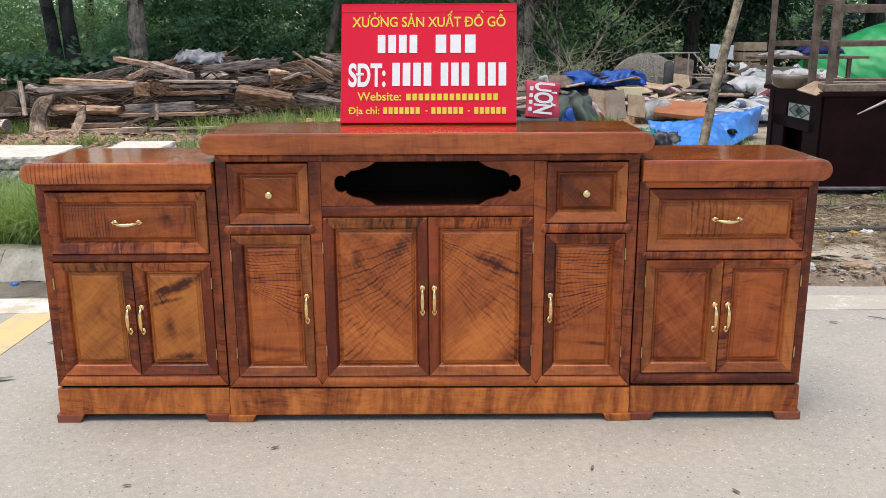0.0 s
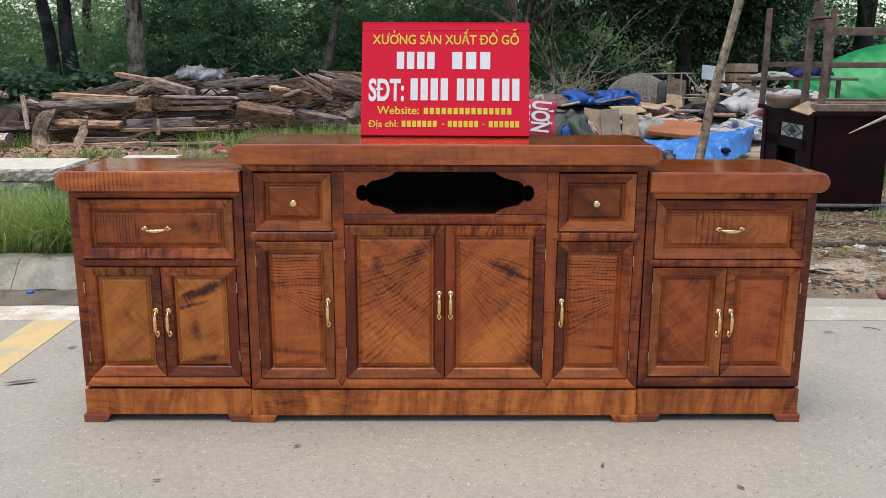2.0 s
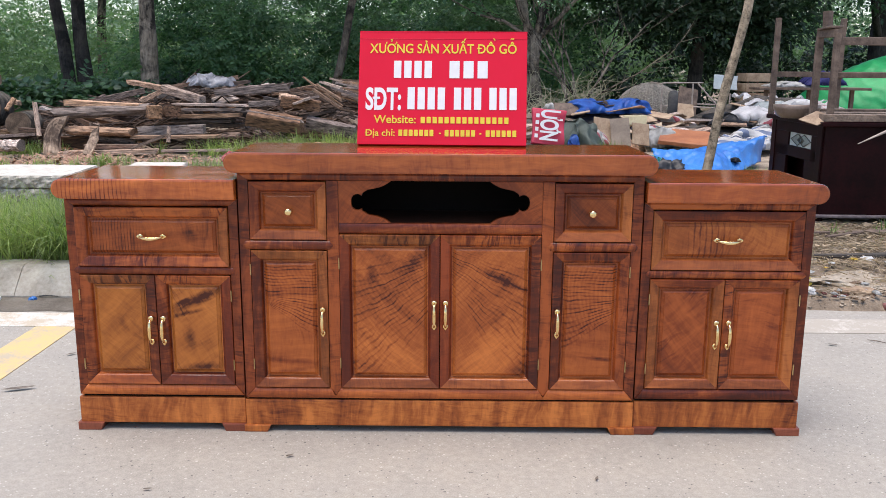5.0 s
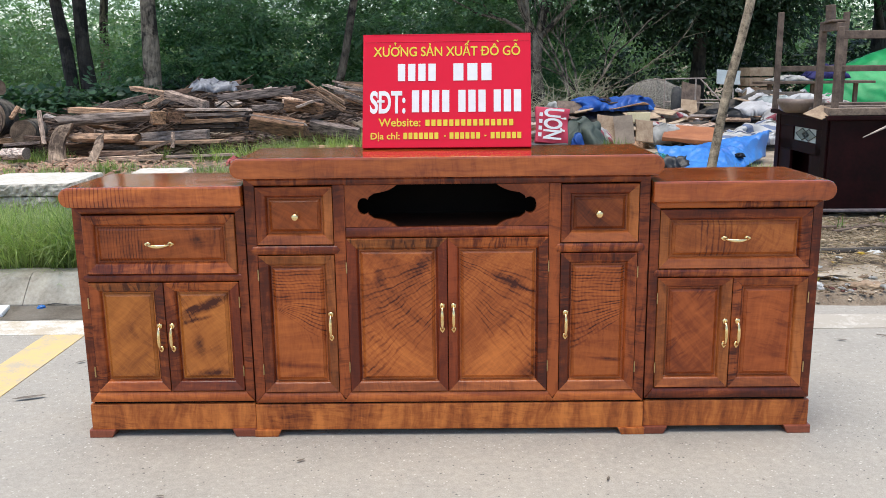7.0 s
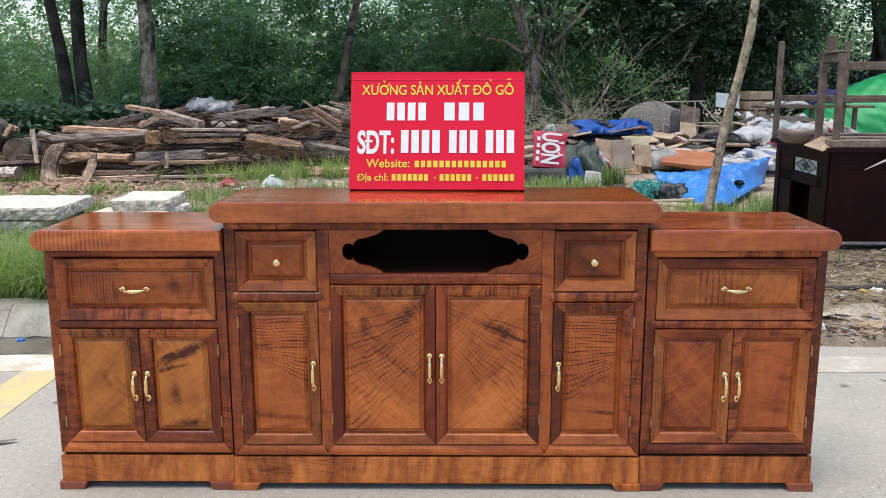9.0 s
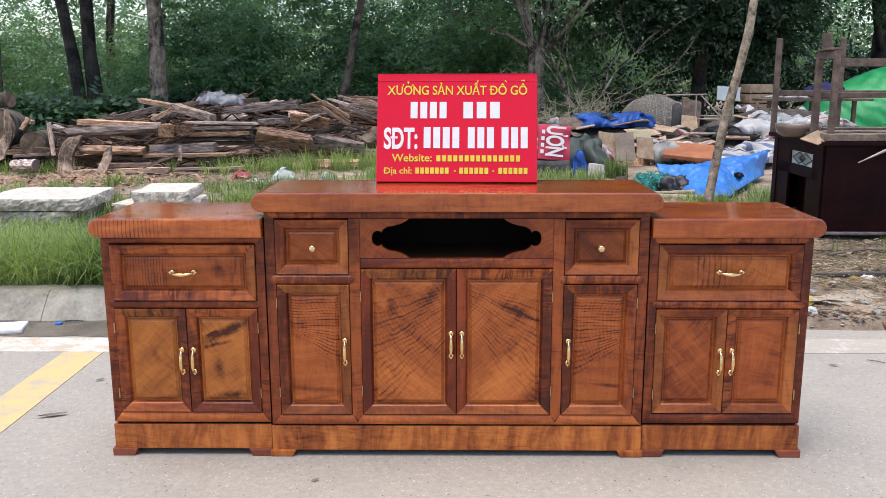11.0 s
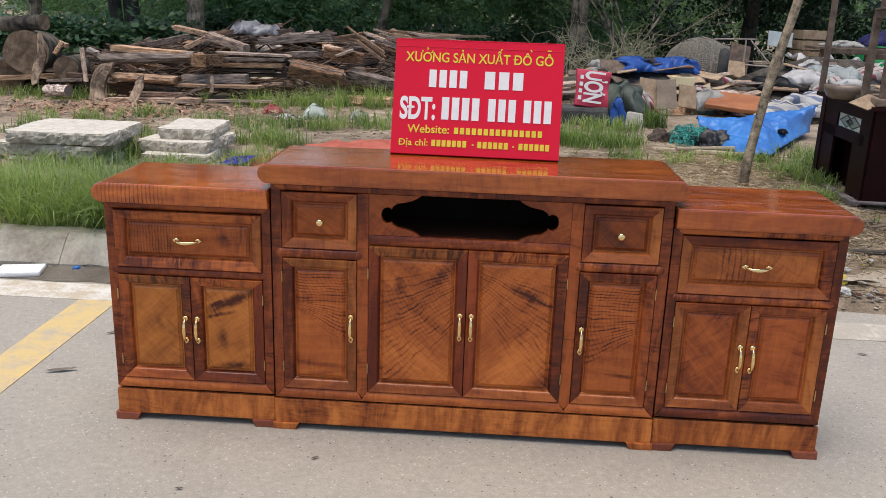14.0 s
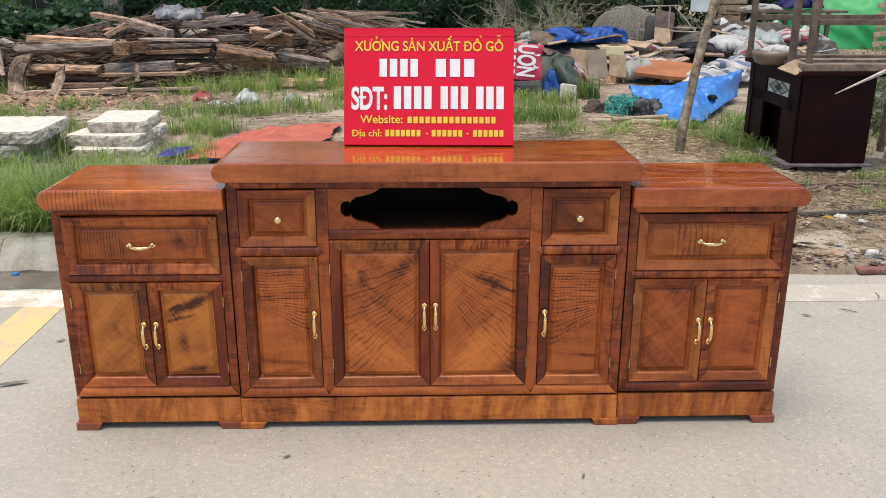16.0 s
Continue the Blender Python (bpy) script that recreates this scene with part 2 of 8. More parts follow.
W_SWIRL = wood("walnut_swirled_panel", (0.06, 0.014, 0.005), (0.45, 0.17, 0.034), (0.6, 0.26, 0.056), 28, curl=0.5, streak=0.35, broad=1.3, patch=0.5,
               blots=((-0.71, 0.405, 0.085, 0.018, 24, 0.6), (-0.742, 0.364, 0.05, 0.007, 15, 0.5), (-0.76, 0.395, 0.04, 0.008, 24, 0.45), (-0.738, 0.29, 0.016, 0.055, 15, 0.32), (-0.7, 0.2, 0.08, 0.014, 6, 0.4)))
W_HATCH = wood("walnut_hatched_panel", (0.09, 0.02, 0.0072), (0.265, 0.068, 0.0163), (0.43, 0.135, 0.032), -42, curl=0.7, streak=0.5, patch=0.6)
W_RIP = wood("walnut_rippled_panel", (0.1, 0.022, 0.008), (0.285, 0.072, 0.0175), (0.43, 0.132, 0.032), 84, curl=0.7, streak=0.3, patch=0.5)
W_DRW = wood("walnut_drawer_panel", (0.12, 0.03, 0.01), (0.36, 0.115, 0.027), (0.52, 0.2, 0.047), -24, curl=0.4, streak=0.5, patch=0.5, cross=(0.68, 0.84, 0.0165, 0.4))
W_DIAG = wood("walnut_small_drawer_panel", (0.06, 0.013, 0.0045), (0.22, 0.058, 0.0122), (0.36, 0.11, 0.022), -38, curl=0.2, streak=0.65, patch=0.6)
FD, FM, FL = (0.055, 0.012, 0.0052), (0.395, 0.12, 0.0275), (0.6, 0.225, 0.053)
ND, NM, NL = (0.045, 0.01, 0.0045), (0.29, 0.076, 0.018), (0.46, 0.155, 0.035)
W_FAN_NL = wood("walnut_fan_narrow", ND, NM, NL, -3, curl=0.3, fan=(-0.545, 0.424, -37, 38, 0.56, 104.0, True), patch=0.5, blots=((-0.43, 0.22, 0.09, 0.012, -6, 0.3), (-0.44, 0.19, 0.07, 0.008, 8, 0.3)))
W_FAN_NR = wood("walnut_fan_narrow_mirrored", ND, NM, NL, 3, curl=0.3, fan=(0.61, 0.426, -36, 38, 0.58, 112.0, True), patch=0.45, blots=((0.47, 0.235, 0.05, 0.007, -5, 0.5),))
W_FAN_L = wood("walnut_fan_door", FD, FM, FL, -36, curl=0.15, fan=(0.2, 0.615, -52, -9, 0.34, 190.0, False), broad=0.8, patch=0.5, streak=0.3, blots=((-0.198, 0.484, 0.018, 0.03, 20, 0.4), (-0.07, 0.53, 0.05, 0.025, 40, 0.4), (-0.14, 0.45, 0.1, 0.06, 25, 0.12), (-0.16, 0.24, 0.16, 0.07, -32, -0.3)))
W_FAN_R = wood("walnut_fan_door_mirrored", FD, FM, FL, 36, curl=0.15, fan=(-0.115, 0.607, -54, -9, 0.3, 175.0, False), broad=0.8, patch=0.5, streak=0.3, blots=((0.17, 0.477, 0.06, 0.016, -24, 0.42), (0.235, 0.447, 0.04, 0.01, -24, 0.35), (0.24, 0.2, 0.05, 0.03, 30, 0.25), (0.14, 0.25, 0.16, 0.07, 38, -0.3)))
W_PALEV = wood("walnut_pale_stile", (0.07, 0.02, 0.006), (0.27, 0.09, 0.022), (0.44, 0.17, 0.045), 90, curl=0.4, streak=0.5, patch=0.8)
W_DRW_L = wood("walnut_red_drawer_panel", (0.05, 0.011, 0.005), (0.28, 0.078, 0.0185), (0.44, 0.145, 0.034), 4, curl=0.5, streak=0.35, patch=0.5, cross=(-1.02, -0.84, 0.0088, 0.3), blots=((-0.722, 0.605, 0.02, 0.035, 15, 0.4),))
# Near-black: the shade inside hollows and gaps is put into this colour.
W_IN = plain("shaded_cabinet_inside", (0.0035, 0.0018, 0.0012), (0.007, 0.003, 0.002), 12, 0.8, spec=0.2)
# Lighter than the rest of the inside: daylight on the shelf is in the brown.
SHELFWOOD = plain("daylit_brown_shelf", (0.035, 0.012, 0.006), (0.075, 0.026, 0.012), 12, 0.6, spec=0.3)
BRASS = plain("polished_brass", (0.8, 0.54, 0.23), (0.93, 0.72, 0.38), 30, 0.24, 1.0, bumps=0.0)
STEEL = plain("hinge_brass", (0.42, 0.3, 0.14), (0.58, 0.44, 0.22), 30, 0.3, 1.0, bumps=0.0)
RED = plain("red_vinyl", (0.6, 0.003, 0.022), (0.66, 0.005, 0.03), 3, 0.34, fine=20, bumps=0.02, spec=0.3)
WHITE_INK = plain("white_lettering", (0.7, 0.68, 0.66), (0.76, 0.74, 0.72), 30, 0.4, bumps=0.0)
YELLOW_INK = plain("yellow_lettering", (0.66, 0.5, 0.025), (0.72, 0.57, 0.04), 30, 0.4, bumps=0.0)
CONCRETE = plain("cast_concrete", (0.47, 0.43, 0.355), (0.7, 0.645, 0.55), 19, 0.95, fine=90, bumps=0.6, detail=8)
# Broken aggregate of the slab sides, with the shade of upright faces in its tone.
BROKEN = plain("broken_shaded_concrete_edge", (0.3, 0.26, 0.2), (0.66, 0.6, 0.5), 30, 0.95, fine=150, bumps=1.0, detail=8)
KERB = plain("worn_kerb_concrete", (0.22, 0.19, 0.145), (0.47, 0.43, 0.36), 5, 0.92, fine=60, bumps=0.4)
def bark(name, c1, c2):
    """Furrowed bark: long upright ridges, blotches over them."""
    m, n, l, b = nodes_of(name, 0.95)
    tc = n.new("ShaderNodeTexCoord").outputs["Object"]
    mp = n.new("ShaderNodeMapping")
    mp.inputs["Scale"].default_value = (24, 24, 3.5)
    l.new(tc, mp.inputs["Vector"])
    ridge, blot = noise_node(n, l, mp.outputs[0], 1.0, 6, 0.7, 0.8), noise_node(n, l, tc, 2.6, 5, 0.65, 0.9)
    f = math_node(n, l, "MULTIPLY_ADD", ridge.outputs[0], 0.9, math_node(n, l, "MULTIPLY_ADD", blot.outputs[0], 1.9, -0.9))
    col = ramp(n, [(0.3, c1), (0.72, c2)])
    l.new(f, col.inputs[0])
    l.new(col.outputs[0], b.inputs["Base Color"])
    bump(n, l, b, ridge.outputs[0], 1.0, 0.05)
    return m


BARK = bark("grey_bark", (0.026, 0.021, 0.016), (0.34, 0.285, 0.215))
BARK_M = bark("grey_brown_bark", (0.018, 0.014, 0.011), (0.17, 0.14, 0.105))
BARK_D = bark("dark_bark", (0.012, 0.01, 0.008), (0.07, 0.058, 0.046))
POLE = plain("peeled_pole_bark", (0.045, 0.031, 0.017), (0.52, 0.41, 0.275), 16, 0.85, fine=90, bumps=0.5)
MAHOGANY = plain("old_dark_mahogany", (0.007, 0.0014, 0.0018), (0.021, 0.0034, 0.004), 5, 0.45, fine=40, bumps=0.05, spec=0.1)
FRAMEWOOD = plain("weathered_brown_frame", (0.07, 0.045, 0.032), (0.2, 0.14, 0.1), 12, 0.75, fine=80, bumps=0.3)
PALE = plain("pale_board", (0.3, 0.22, 0.14), (0.5, 0.4, 0.28), 8, 0.8, fine=60)
TARP_B = plain("blue_tarpaulin", (0.018, 0.11, 0.39), (0.05, 0.225, 0.57), 3, 0.45, fine=140, bumps=0.15)
TARP_DB = plain("deep_blue_tarpaulin", (0.025, 0.1, 0.42), (0.05, 0.19, 0.62), 6, 0.45, fine=100, bumps=0.15)
TARP_R = plain("faded_red_tarpaulin", (0.62, 0.16, 0.11), (0.8, 0.28, 0.19), 7, 0.75, fine=120, bumps=0.3)
TARP_G = plain("green_tarpaulin", (0.01, 0.26, 0.07), (0.03, 0.42, 0.13), 3, 0.5, fine=90)
TARP_GREY = plain("grey_green_tarpaulin", (0.09, 0.12, 0.1), (0.19, 0.22, 0.18), 5, 0.6, fine=90)
NET = plain("teal_netting", (0.015, 0.16, 0.14), (0.1, 0.46, 0.39), 16, 0.8, fine=200, bumps=0.8)
BLACKISH = plain("black_plastic", (0.008, 0.008, 0.01), (0.03, 0.03, 0.032), 8, 0.5)
SACK = plain("white_woven_sack", (0.42, 0.41, 0.38), (0.72, 0.71, 0.68), 5, 0.7, fine=160, bumps=0.4)
def striped(name, base, stripe, pitch):
    """Woven plastic with coloured stripes."""
    m, n, l, b = nodes_of(name, 0.55)
    sep = n.new("ShaderNodeSeparateXYZ")
    l.new(n.new("ShaderNodeTexCoord").outputs["Object"], sep.inputs[0])
    run = math_node(n, l, "ADD", math_node(n, l, "MULTIPLY", sep.outputs[0], 0.55), math_node(n, l, "MULTIPLY", sep.outputs[1], 0.9))
    band = math_node(n, l, "LESS_THAN", math_node(n, l, "FRACT", math_node(n, l, "DIVIDE", run, pitch)), 0.26)
    dirt = noise_node(n, l, n.new("ShaderNodeTexCoord").outputs["Object"], 7.0, 5)
    col = mix_rgb(n, l, band, base, stripe)
    col = mix_rgb(n, l, math_node(n, l, "MULTIPLY", dirt.outputs[0], 0.5), col, (0.3, 0.26, 0.2))
    l.new(col, b.inputs["Base Color"])
    bump(n, l, b, dirt.outputs[0], 0.2, 0.01)
    return m


SACK_BANDS = striped("striped_woven_sack", (0.86, 0.85, 0.83), (0.2, 0.28, 0.48), 0.2)
PRINT = striped("red_printed_plastic", (0.74, 0.72, 0.7), (0.5, 0.05, 0.1), 0.13)
CARD = plain("brown_cardboard", (0.22, 0.14, 0.085), (0.46, 0.34, 0.22), 8, 0.85, fine=70)
ORANGE = plain("orange_brown_board", (0.26, 0.085, 0.03), (0.42, 0.16, 0.06), 4, 0.5, fine=50)
METAL = plain("painted_tube", (0.28, 0.22, 0.18), (0.48, 0.4, 0.34), 20, 0.5)
GREYMETAL = plain("pale_sheet_metal", (0.42, 0.46, 0.45), (0.62, 0.66, 0.64), 5, 0.5)
RUBBER = plain("old_tyre_rubber", (0.015, 0.015, 0.016), (0.05, 0.048, 0.045), 10, 0.85)
REED = plain("grey_wicker", (0.18, 0.16, 0.13), (0.42, 0.38, 0.32), 30, 0.9, fine=100, bumps=0.6)
LITTER_Y = plain("yellow_plastic_scrap", (0.7, 0.48, 0.04), (0.8, 0.6, 0.1), 20, 0.5)
REDBRICK = plain("red_brick_lump", (0.16, 0.06, 0.05), (0.28, 0.12, 0.1), 18, 0.9)
GLASSY = plain("frosted_pane", (0.5, 0.55, 0.5), (0.66, 0.7, 0.64), 9, 0.25, fine=60, bumps=0.3)
LEAD = plain("dark_lead_line", (0.03, 0.035, 0.03), (0.07, 0.07, 0.06), 20, 0.5)
# Heap contrast is in the colours: sky-lit tops here, shaded gaps in TIMBER_DARK.
TIMBER = plain("weathered_timber", (0.052, 0.031, 0.02), (0.7, 0.47, 0.325), 7, 0.9, fine=60, bumps=0.6, vary=0.5)
TIMBER_DARK = plain("shaded_dark_timber", (0.014, 0.0087, 0.0058), (0.32, 0.198, 0.134), 7, 0.95, fine=60, bumps=0.6, vary=0.7)
TIMBER_CUT = plain("sawn_log_end", (0.07, 0.045, 0.03), (0.27, 0.18, 0.115), 14, 0.85, fine=60, bumps=0.3, vary=0.25)
PALEWOOD = bark("bleached_split_wood", (0.1, 0.066, 0.045), (0.68, 0.49, 0.34))
CHIP = plain("reddish_bark_chips", (0.12, 0.06, 0.035), (0.5, 0.31, 0.2), 12, 0.95, vary=0.4)


def leafy(name, c1, c2, gloss=0.45, trans=0.3):
    m, n, l, b = nodes_of(name, gloss)
    rnd = n.new("ShaderNodeNewGeometry").outputs["Random Per Island"]
    tc = n.new("ShaderNodeTexCoord").outputs["Object"]
    patch, clump = noise_node(n, l, tc, 0.9, 2), noise_node(n, l, tc, 3.5, 2)
    f = math_node(n, l, "MULTIPLY_ADD", rnd, 0.42, math_node(n, l, "MULTIPLY_ADD", patch.outputs[0], 0.9, math_node(n, l, "MULTIPLY_ADD", clump.outputs[0], 0.6, -0.48)))
    col = ramp(n, [(0.1, c1), (0.9, c2)])
    l.new(f, col.inputs[0])
    l.new(col.outputs[0], b.inputs["Base Color"])
    tr = n.new("ShaderNodeBsdfTranslucent")
    l.new(mix_rgb(n, l, 1.0, col.outputs[0], (1.2, 1.5, 0.8), "MULTIPLY"), tr.inputs["Color"])
    ms = n.new("ShaderNodeMixShader")
    ms.inputs[0].default_value = trans
    l.new(b.outputs[0], ms.inputs[1])
    l.new(tr.outputs[0], ms.inputs[2])
    l.new(ms.outputs[0], n["Material Output"].inputs["Surface"])
    return m


LEAF_MID = leafy("leaf_mid_green", (0.036, 0.094, 0.048), (0.175, 0.3, 0.145), trans=0.45)
LEAF_WEED = leafy("weed_leaves", (0.05, 0.055, 0.028), (0.17, 0.19, 0.085), trans=0.3)
LEAF_BROAD = leafy("broad_leaf_green", (0.022, 0.055, 0.028), (0.085, 0.165, 0.075), trans=0.3)
# Haze of the distance is mixed into this leaf colour.
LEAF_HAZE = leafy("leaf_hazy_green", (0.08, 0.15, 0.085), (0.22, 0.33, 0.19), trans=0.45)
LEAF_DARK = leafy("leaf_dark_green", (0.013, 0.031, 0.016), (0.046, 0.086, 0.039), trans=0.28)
LEAF_LIGHT = leafy("leaf_olive_green", (0.09, 0.16, 0.075), (0.22, 0.32, 0.15), trans=0.45)
# Palest leaves: the far woods' haze is put into their colour.
LEAF_FAR = leafy("leaf_far_hazed_green", (0.15, 0.22, 0.15), (0.28, 0.37, 0.25), trans=0.4)
GRASS = leafy("grass_blades", (0.045, 0.1, 0.022), (0.42, 0.475, 0.165), 0.5, 0.4)
STRAW = leafy("dry_straw", (0.1, 0.068, 0.038), (0.64, 0.49, 0.32), 0.8, 0.1)
PEBBLE = leafy("grit_and_pebbles", (0.1, 0.075, 0.05), (0.64, 0.53, 0.4), 0.9, 0.0)
DRYBRUSH = leafy("dry_brush_twigs", (0.24, 0.22, 0.14), (0.5, 0.47, 0.32), 0.8, 0.1)


def road_material():
    m, n, l, b = nodes_of("worn_road_surface", 0.85)
    tc = n.new("ShaderNodeTexCoord").outputs["Object"]
    big = noise_node(n, l, tc, 0.9, 5, 0.65)
    mid = noise_node(n, l, tc, 7, 5, 0.65)
    col = ramp(n, [(0.3, (0.264, 0.236, 0.188)), (0.52, (0.325, 0.291, 0.236)), (0.75, (0.384, 0.336, 0.262))])
    l.new(math_node(n, l, "MULTIPLY_ADD", mid.outputs[0], 0.45, math_node(n, l, "MULTIPLY", big.outputs[0], 0.6)), col.inputs[0])
    c = col.outputs[0]
    mottle = noise_node(n, l, tc, 48, 5, 0.7)
    mo = ramp(n, [(0.36, (0.2, 0.182, 0.152)), (0.5, (0.36, 0.33, 0.278)), (0.66, (0.6, 0.555, 0.48))])
    l.new(mottle.outputs[0], mo.inputs[0])
    c = mix_rgb(n, l, 0.22, c, mo.outputs[0])
    grit = noise_node(n, l, tc, 230, 3, 0.7)
    gr = ramp(n, [(0.35, (0.14, 0.126, 0.108)), (0.65, (0.6, 0.55, 0.48))])
    l.new(grit.outputs[0], gr.inputs[0])
    c = mix_rgb(n, l, 0.2, c, gr.outputs[0])
    for scale, share, reach, amount in ((70, 0.9, 0.26, 0.42), (125, 0.82, 0.36, 0.42)):
        vor = n.new("ShaderNodeTexVoronoi")
        vor.inputs["Scale"].default_value = scale
        l.new(tc, vor.inputs["Vector"])
        sp = n.new("ShaderNodeSeparateColor")
        l.new(vor.outputs["Color"], sp.inputs[0])
        inside = math_node(n, l, "LESS_THAN", vor.outputs["Distance"], math_node(n, l, "MULTIPLY", sp.outputs[2], reach))
        pale = math_node(n, l, "MULTIPLY", math_node(n, l, "GREATER_THAN", sp.outputs[0], share), inside)
        c = mix_rgb(n, l, math_node(n, l, "MULTIPLY", pale, amount), c, (0.7, 0.65, 0.57))
        spot = math_node(n, l, "MULTIPLY", math_node(n, l, "LESS_THAN", sp.outputs[1], 0.06), inside)
        c = mix_rgb(n, l, math_node(n, l, "MULTIPLY", spot, 0.75), c, (0.1, 0.09, 0.08))
    l.new(c, b.inputs["Base Color"])
    bump(n, l, b, grit.outputs[0], 0.35, 0.003)
    return m


def soil_material():
    m, n, l, b = nodes_of("sandy_soil", 0.95)
    tc = n.new("ShaderNodeTexCoord").outputs["Object"]
    big, mid, fine = noise_node(n, l, tc, 1.5, 5, 0.65), noise_node(n, l, tc, 7, 5, 0.65), noise_node(n, l, tc, 90, 4, 0.7)
    f = math_node(n, l, "MULTIPLY_ADD", fine.outputs[0], 0.35, math_node(n, l, "MULTIPLY_ADD", mid.outputs[0], 0.6, math_node(n, l, "MULTIPLY_ADD", big.outputs[0], 0.7, -0.32)))
    col = ramp(n, [(0.2, (0.045, 0.032, 0.021)), (0.42, (0.175, 0.13, 0.088)), (0.58, (0.32, 0.25, 0.175)), (0.8, (0.64, 0.55, 0.43))])
    l.new(f, col.inputs[0])
    l.new(col.outputs[0], b.inputs["Base Color"])
    bump(n, l, b, f, 0.8, 0.03)
    return m


def paint_material(name, c, under, wear):
    m, n, l, b = nodes_of(name, 0.8)
    tc = n.new("ShaderNodeTexCoord").outputs["Object"]
    w1, w2 = noise_node(n, l, tc, 9, 6, 0.7), noise_node(n, l, tc, 120, 3, 0.7)
    f = math_node(n, l, "MULTIPLY_ADD", w2.outputs[0], 0.5, w1.outputs[0])
    r = ramp(n, [(wear - 0.1, (0, 0, 0)), (wear + 0.1, (1, 1, 1))])
    l.new(f, r.inputs[0])
    l.new(mix_rgb(n, l, r.outputs[0], under, c), b.inputs["Base Color"])
    bump(n, l, b, f, 0.2, 0.003)
    return m


ROAD, SOIL = road_material(), soil_material()
LINE_W = paint_material("worn_white_paint", (0.66, 0.62, 0.55), (0.48, 0.4, 0.29), 0.74)
LINE_WD = paint_material("dusty_white_paint", (0.6, 0.55, 0.47), (0.4, 0.35, 0.28), 0.86)
LINE_Y = paint_material("worn_yellow_paint", (0.62, 0.45, 0.19), (0.45, 0.37, 0.26), 0.7)


# ---- mesh helpers ----
def part(name, bm, material, parent=None, label="", smooth=False):
    me = bpy.data.meshes.new(name)
    bm.normal_update()
    bm.to_mesh(me)
    bm.free()
    if smooth:
        me.polygons.foreach_set("use_smooth", [True] * len(me.polygons))
    me.materials.append(material)
    ob = new(name, me)
    if parent is not None:
        ob.parent = parent
    if label:
        ob["label"] = label
    return ob


def thing(name, label, category, at=(0, 0, 0), group="", turn=0.0):
    ob = new(name)
    ob.empty_display_size = 0.05
    ob.matrix_world = pose(*at, 0, 0, turn)
    return tagged(ob, label, category, group)


def box(x0, x1, y0, y1, z0, z1, bevel=0.0, seg=2, bm=None):
    own = bm is None
    bm = bmesh.new() if own else bm
    r = bmesh.ops.create_cube(bm, size=1, matrix=Matrix.LocRotScale(((x0 + x1) / 2, (y0 + y1) / 2, (z0 + z1) / 2), None, (abs(x1 - x0), abs(y1 - y0), abs(z1 - z0))))
    if bevel:
        es = {e for v in r["verts"] for e in v.link_edges}
        bmesh.ops.bevel(bm, geom=list(es), offset=bevel, segments=seg, profile=0.6, affect="EDGES")
    return bm


def prism(outline, y0, y1, bevel=0.0, bm=None):
    """A plate with that outline of (x, z) in front view, from y0 (front) back to y1."""
    bm = bmesh.new() if bm is None else bm
    front = [bm.verts.new((x, y0, z)) for x, z in outline]
    back = [bm.verts.new((x, y1, z)) for x, z in outline]
    faces = [bm.faces.new(front), bm.faces.new(back[::-1])]
    for i in range(len(outline)):
        j = (i + 1) % len(outline)
        faces.append(bm.faces.new((front[j], front[i], back[i], back[j])))
    bmesh.ops.recalc_face_normals(bm, faces=faces)
    if bevel:
        bmesh.ops.bevel(bm, geom=[e for e in bm.edges if e.verts[0] in front and e.verts[1] in front], offset=bevel, segments=2, profile=0.6, affect="EDGES")
    return bm


def tube(points, radii, sides=8, bm=None, rough=0.0, seed=0):
    """A bent, tapered rod through the points."""
    rng = random.Random(seed)
    bm = bmesh.new() if bm is None else bm
    rings = []
    for i, p in enumerate(points):
        p = Vector(p)
        d = Vector(points[min(i + 1, len(points) - 1)]) - Vector(points[max(i - 1, 0)])
        d.normalize()
        u = d.cross(Vector((0.31, 0.9, 0.2))).normalized()
        w = d.cross(u)
        ring = []
        for k in range(sides):
            a = 2 * math.pi * k / sides
            r = radii[i] * (1 + rough * rng.uniform(-1, 1))
            ring.append(bm.verts.new(p + r * (math.cos(a) * u + math.sin(a) * w)))
        rings.append(ring)
    for a, b in zip(rings, rings[1:]):
        for k in range(sides):
            j = (k + 1) % sides
            bm.faces.new((a[k], a[j], b[j], b[k]))
    bm.faces.new(rings[0][::-1])
    bm.faces.new(rings[-1])
    return bm


def ellipsoid(c, r, bm=None, sub=2, rough=0.0):
    bm = bmesh.new() if bm is None else bm
    res = bmesh.ops.create_icosphere(bm, subdivisions=sub, radius=1)
    for v in res["verts"]:
        k = 1 + rough * noise.noise(v.co * 2.3 + Vector(c) * 3)
        v.co = Vector((c[0] + v.co.x * r[0] * k, c[1] + v.co.y * r[1] * k, c[2] + v.co.z * r[2] * k))
    return bm


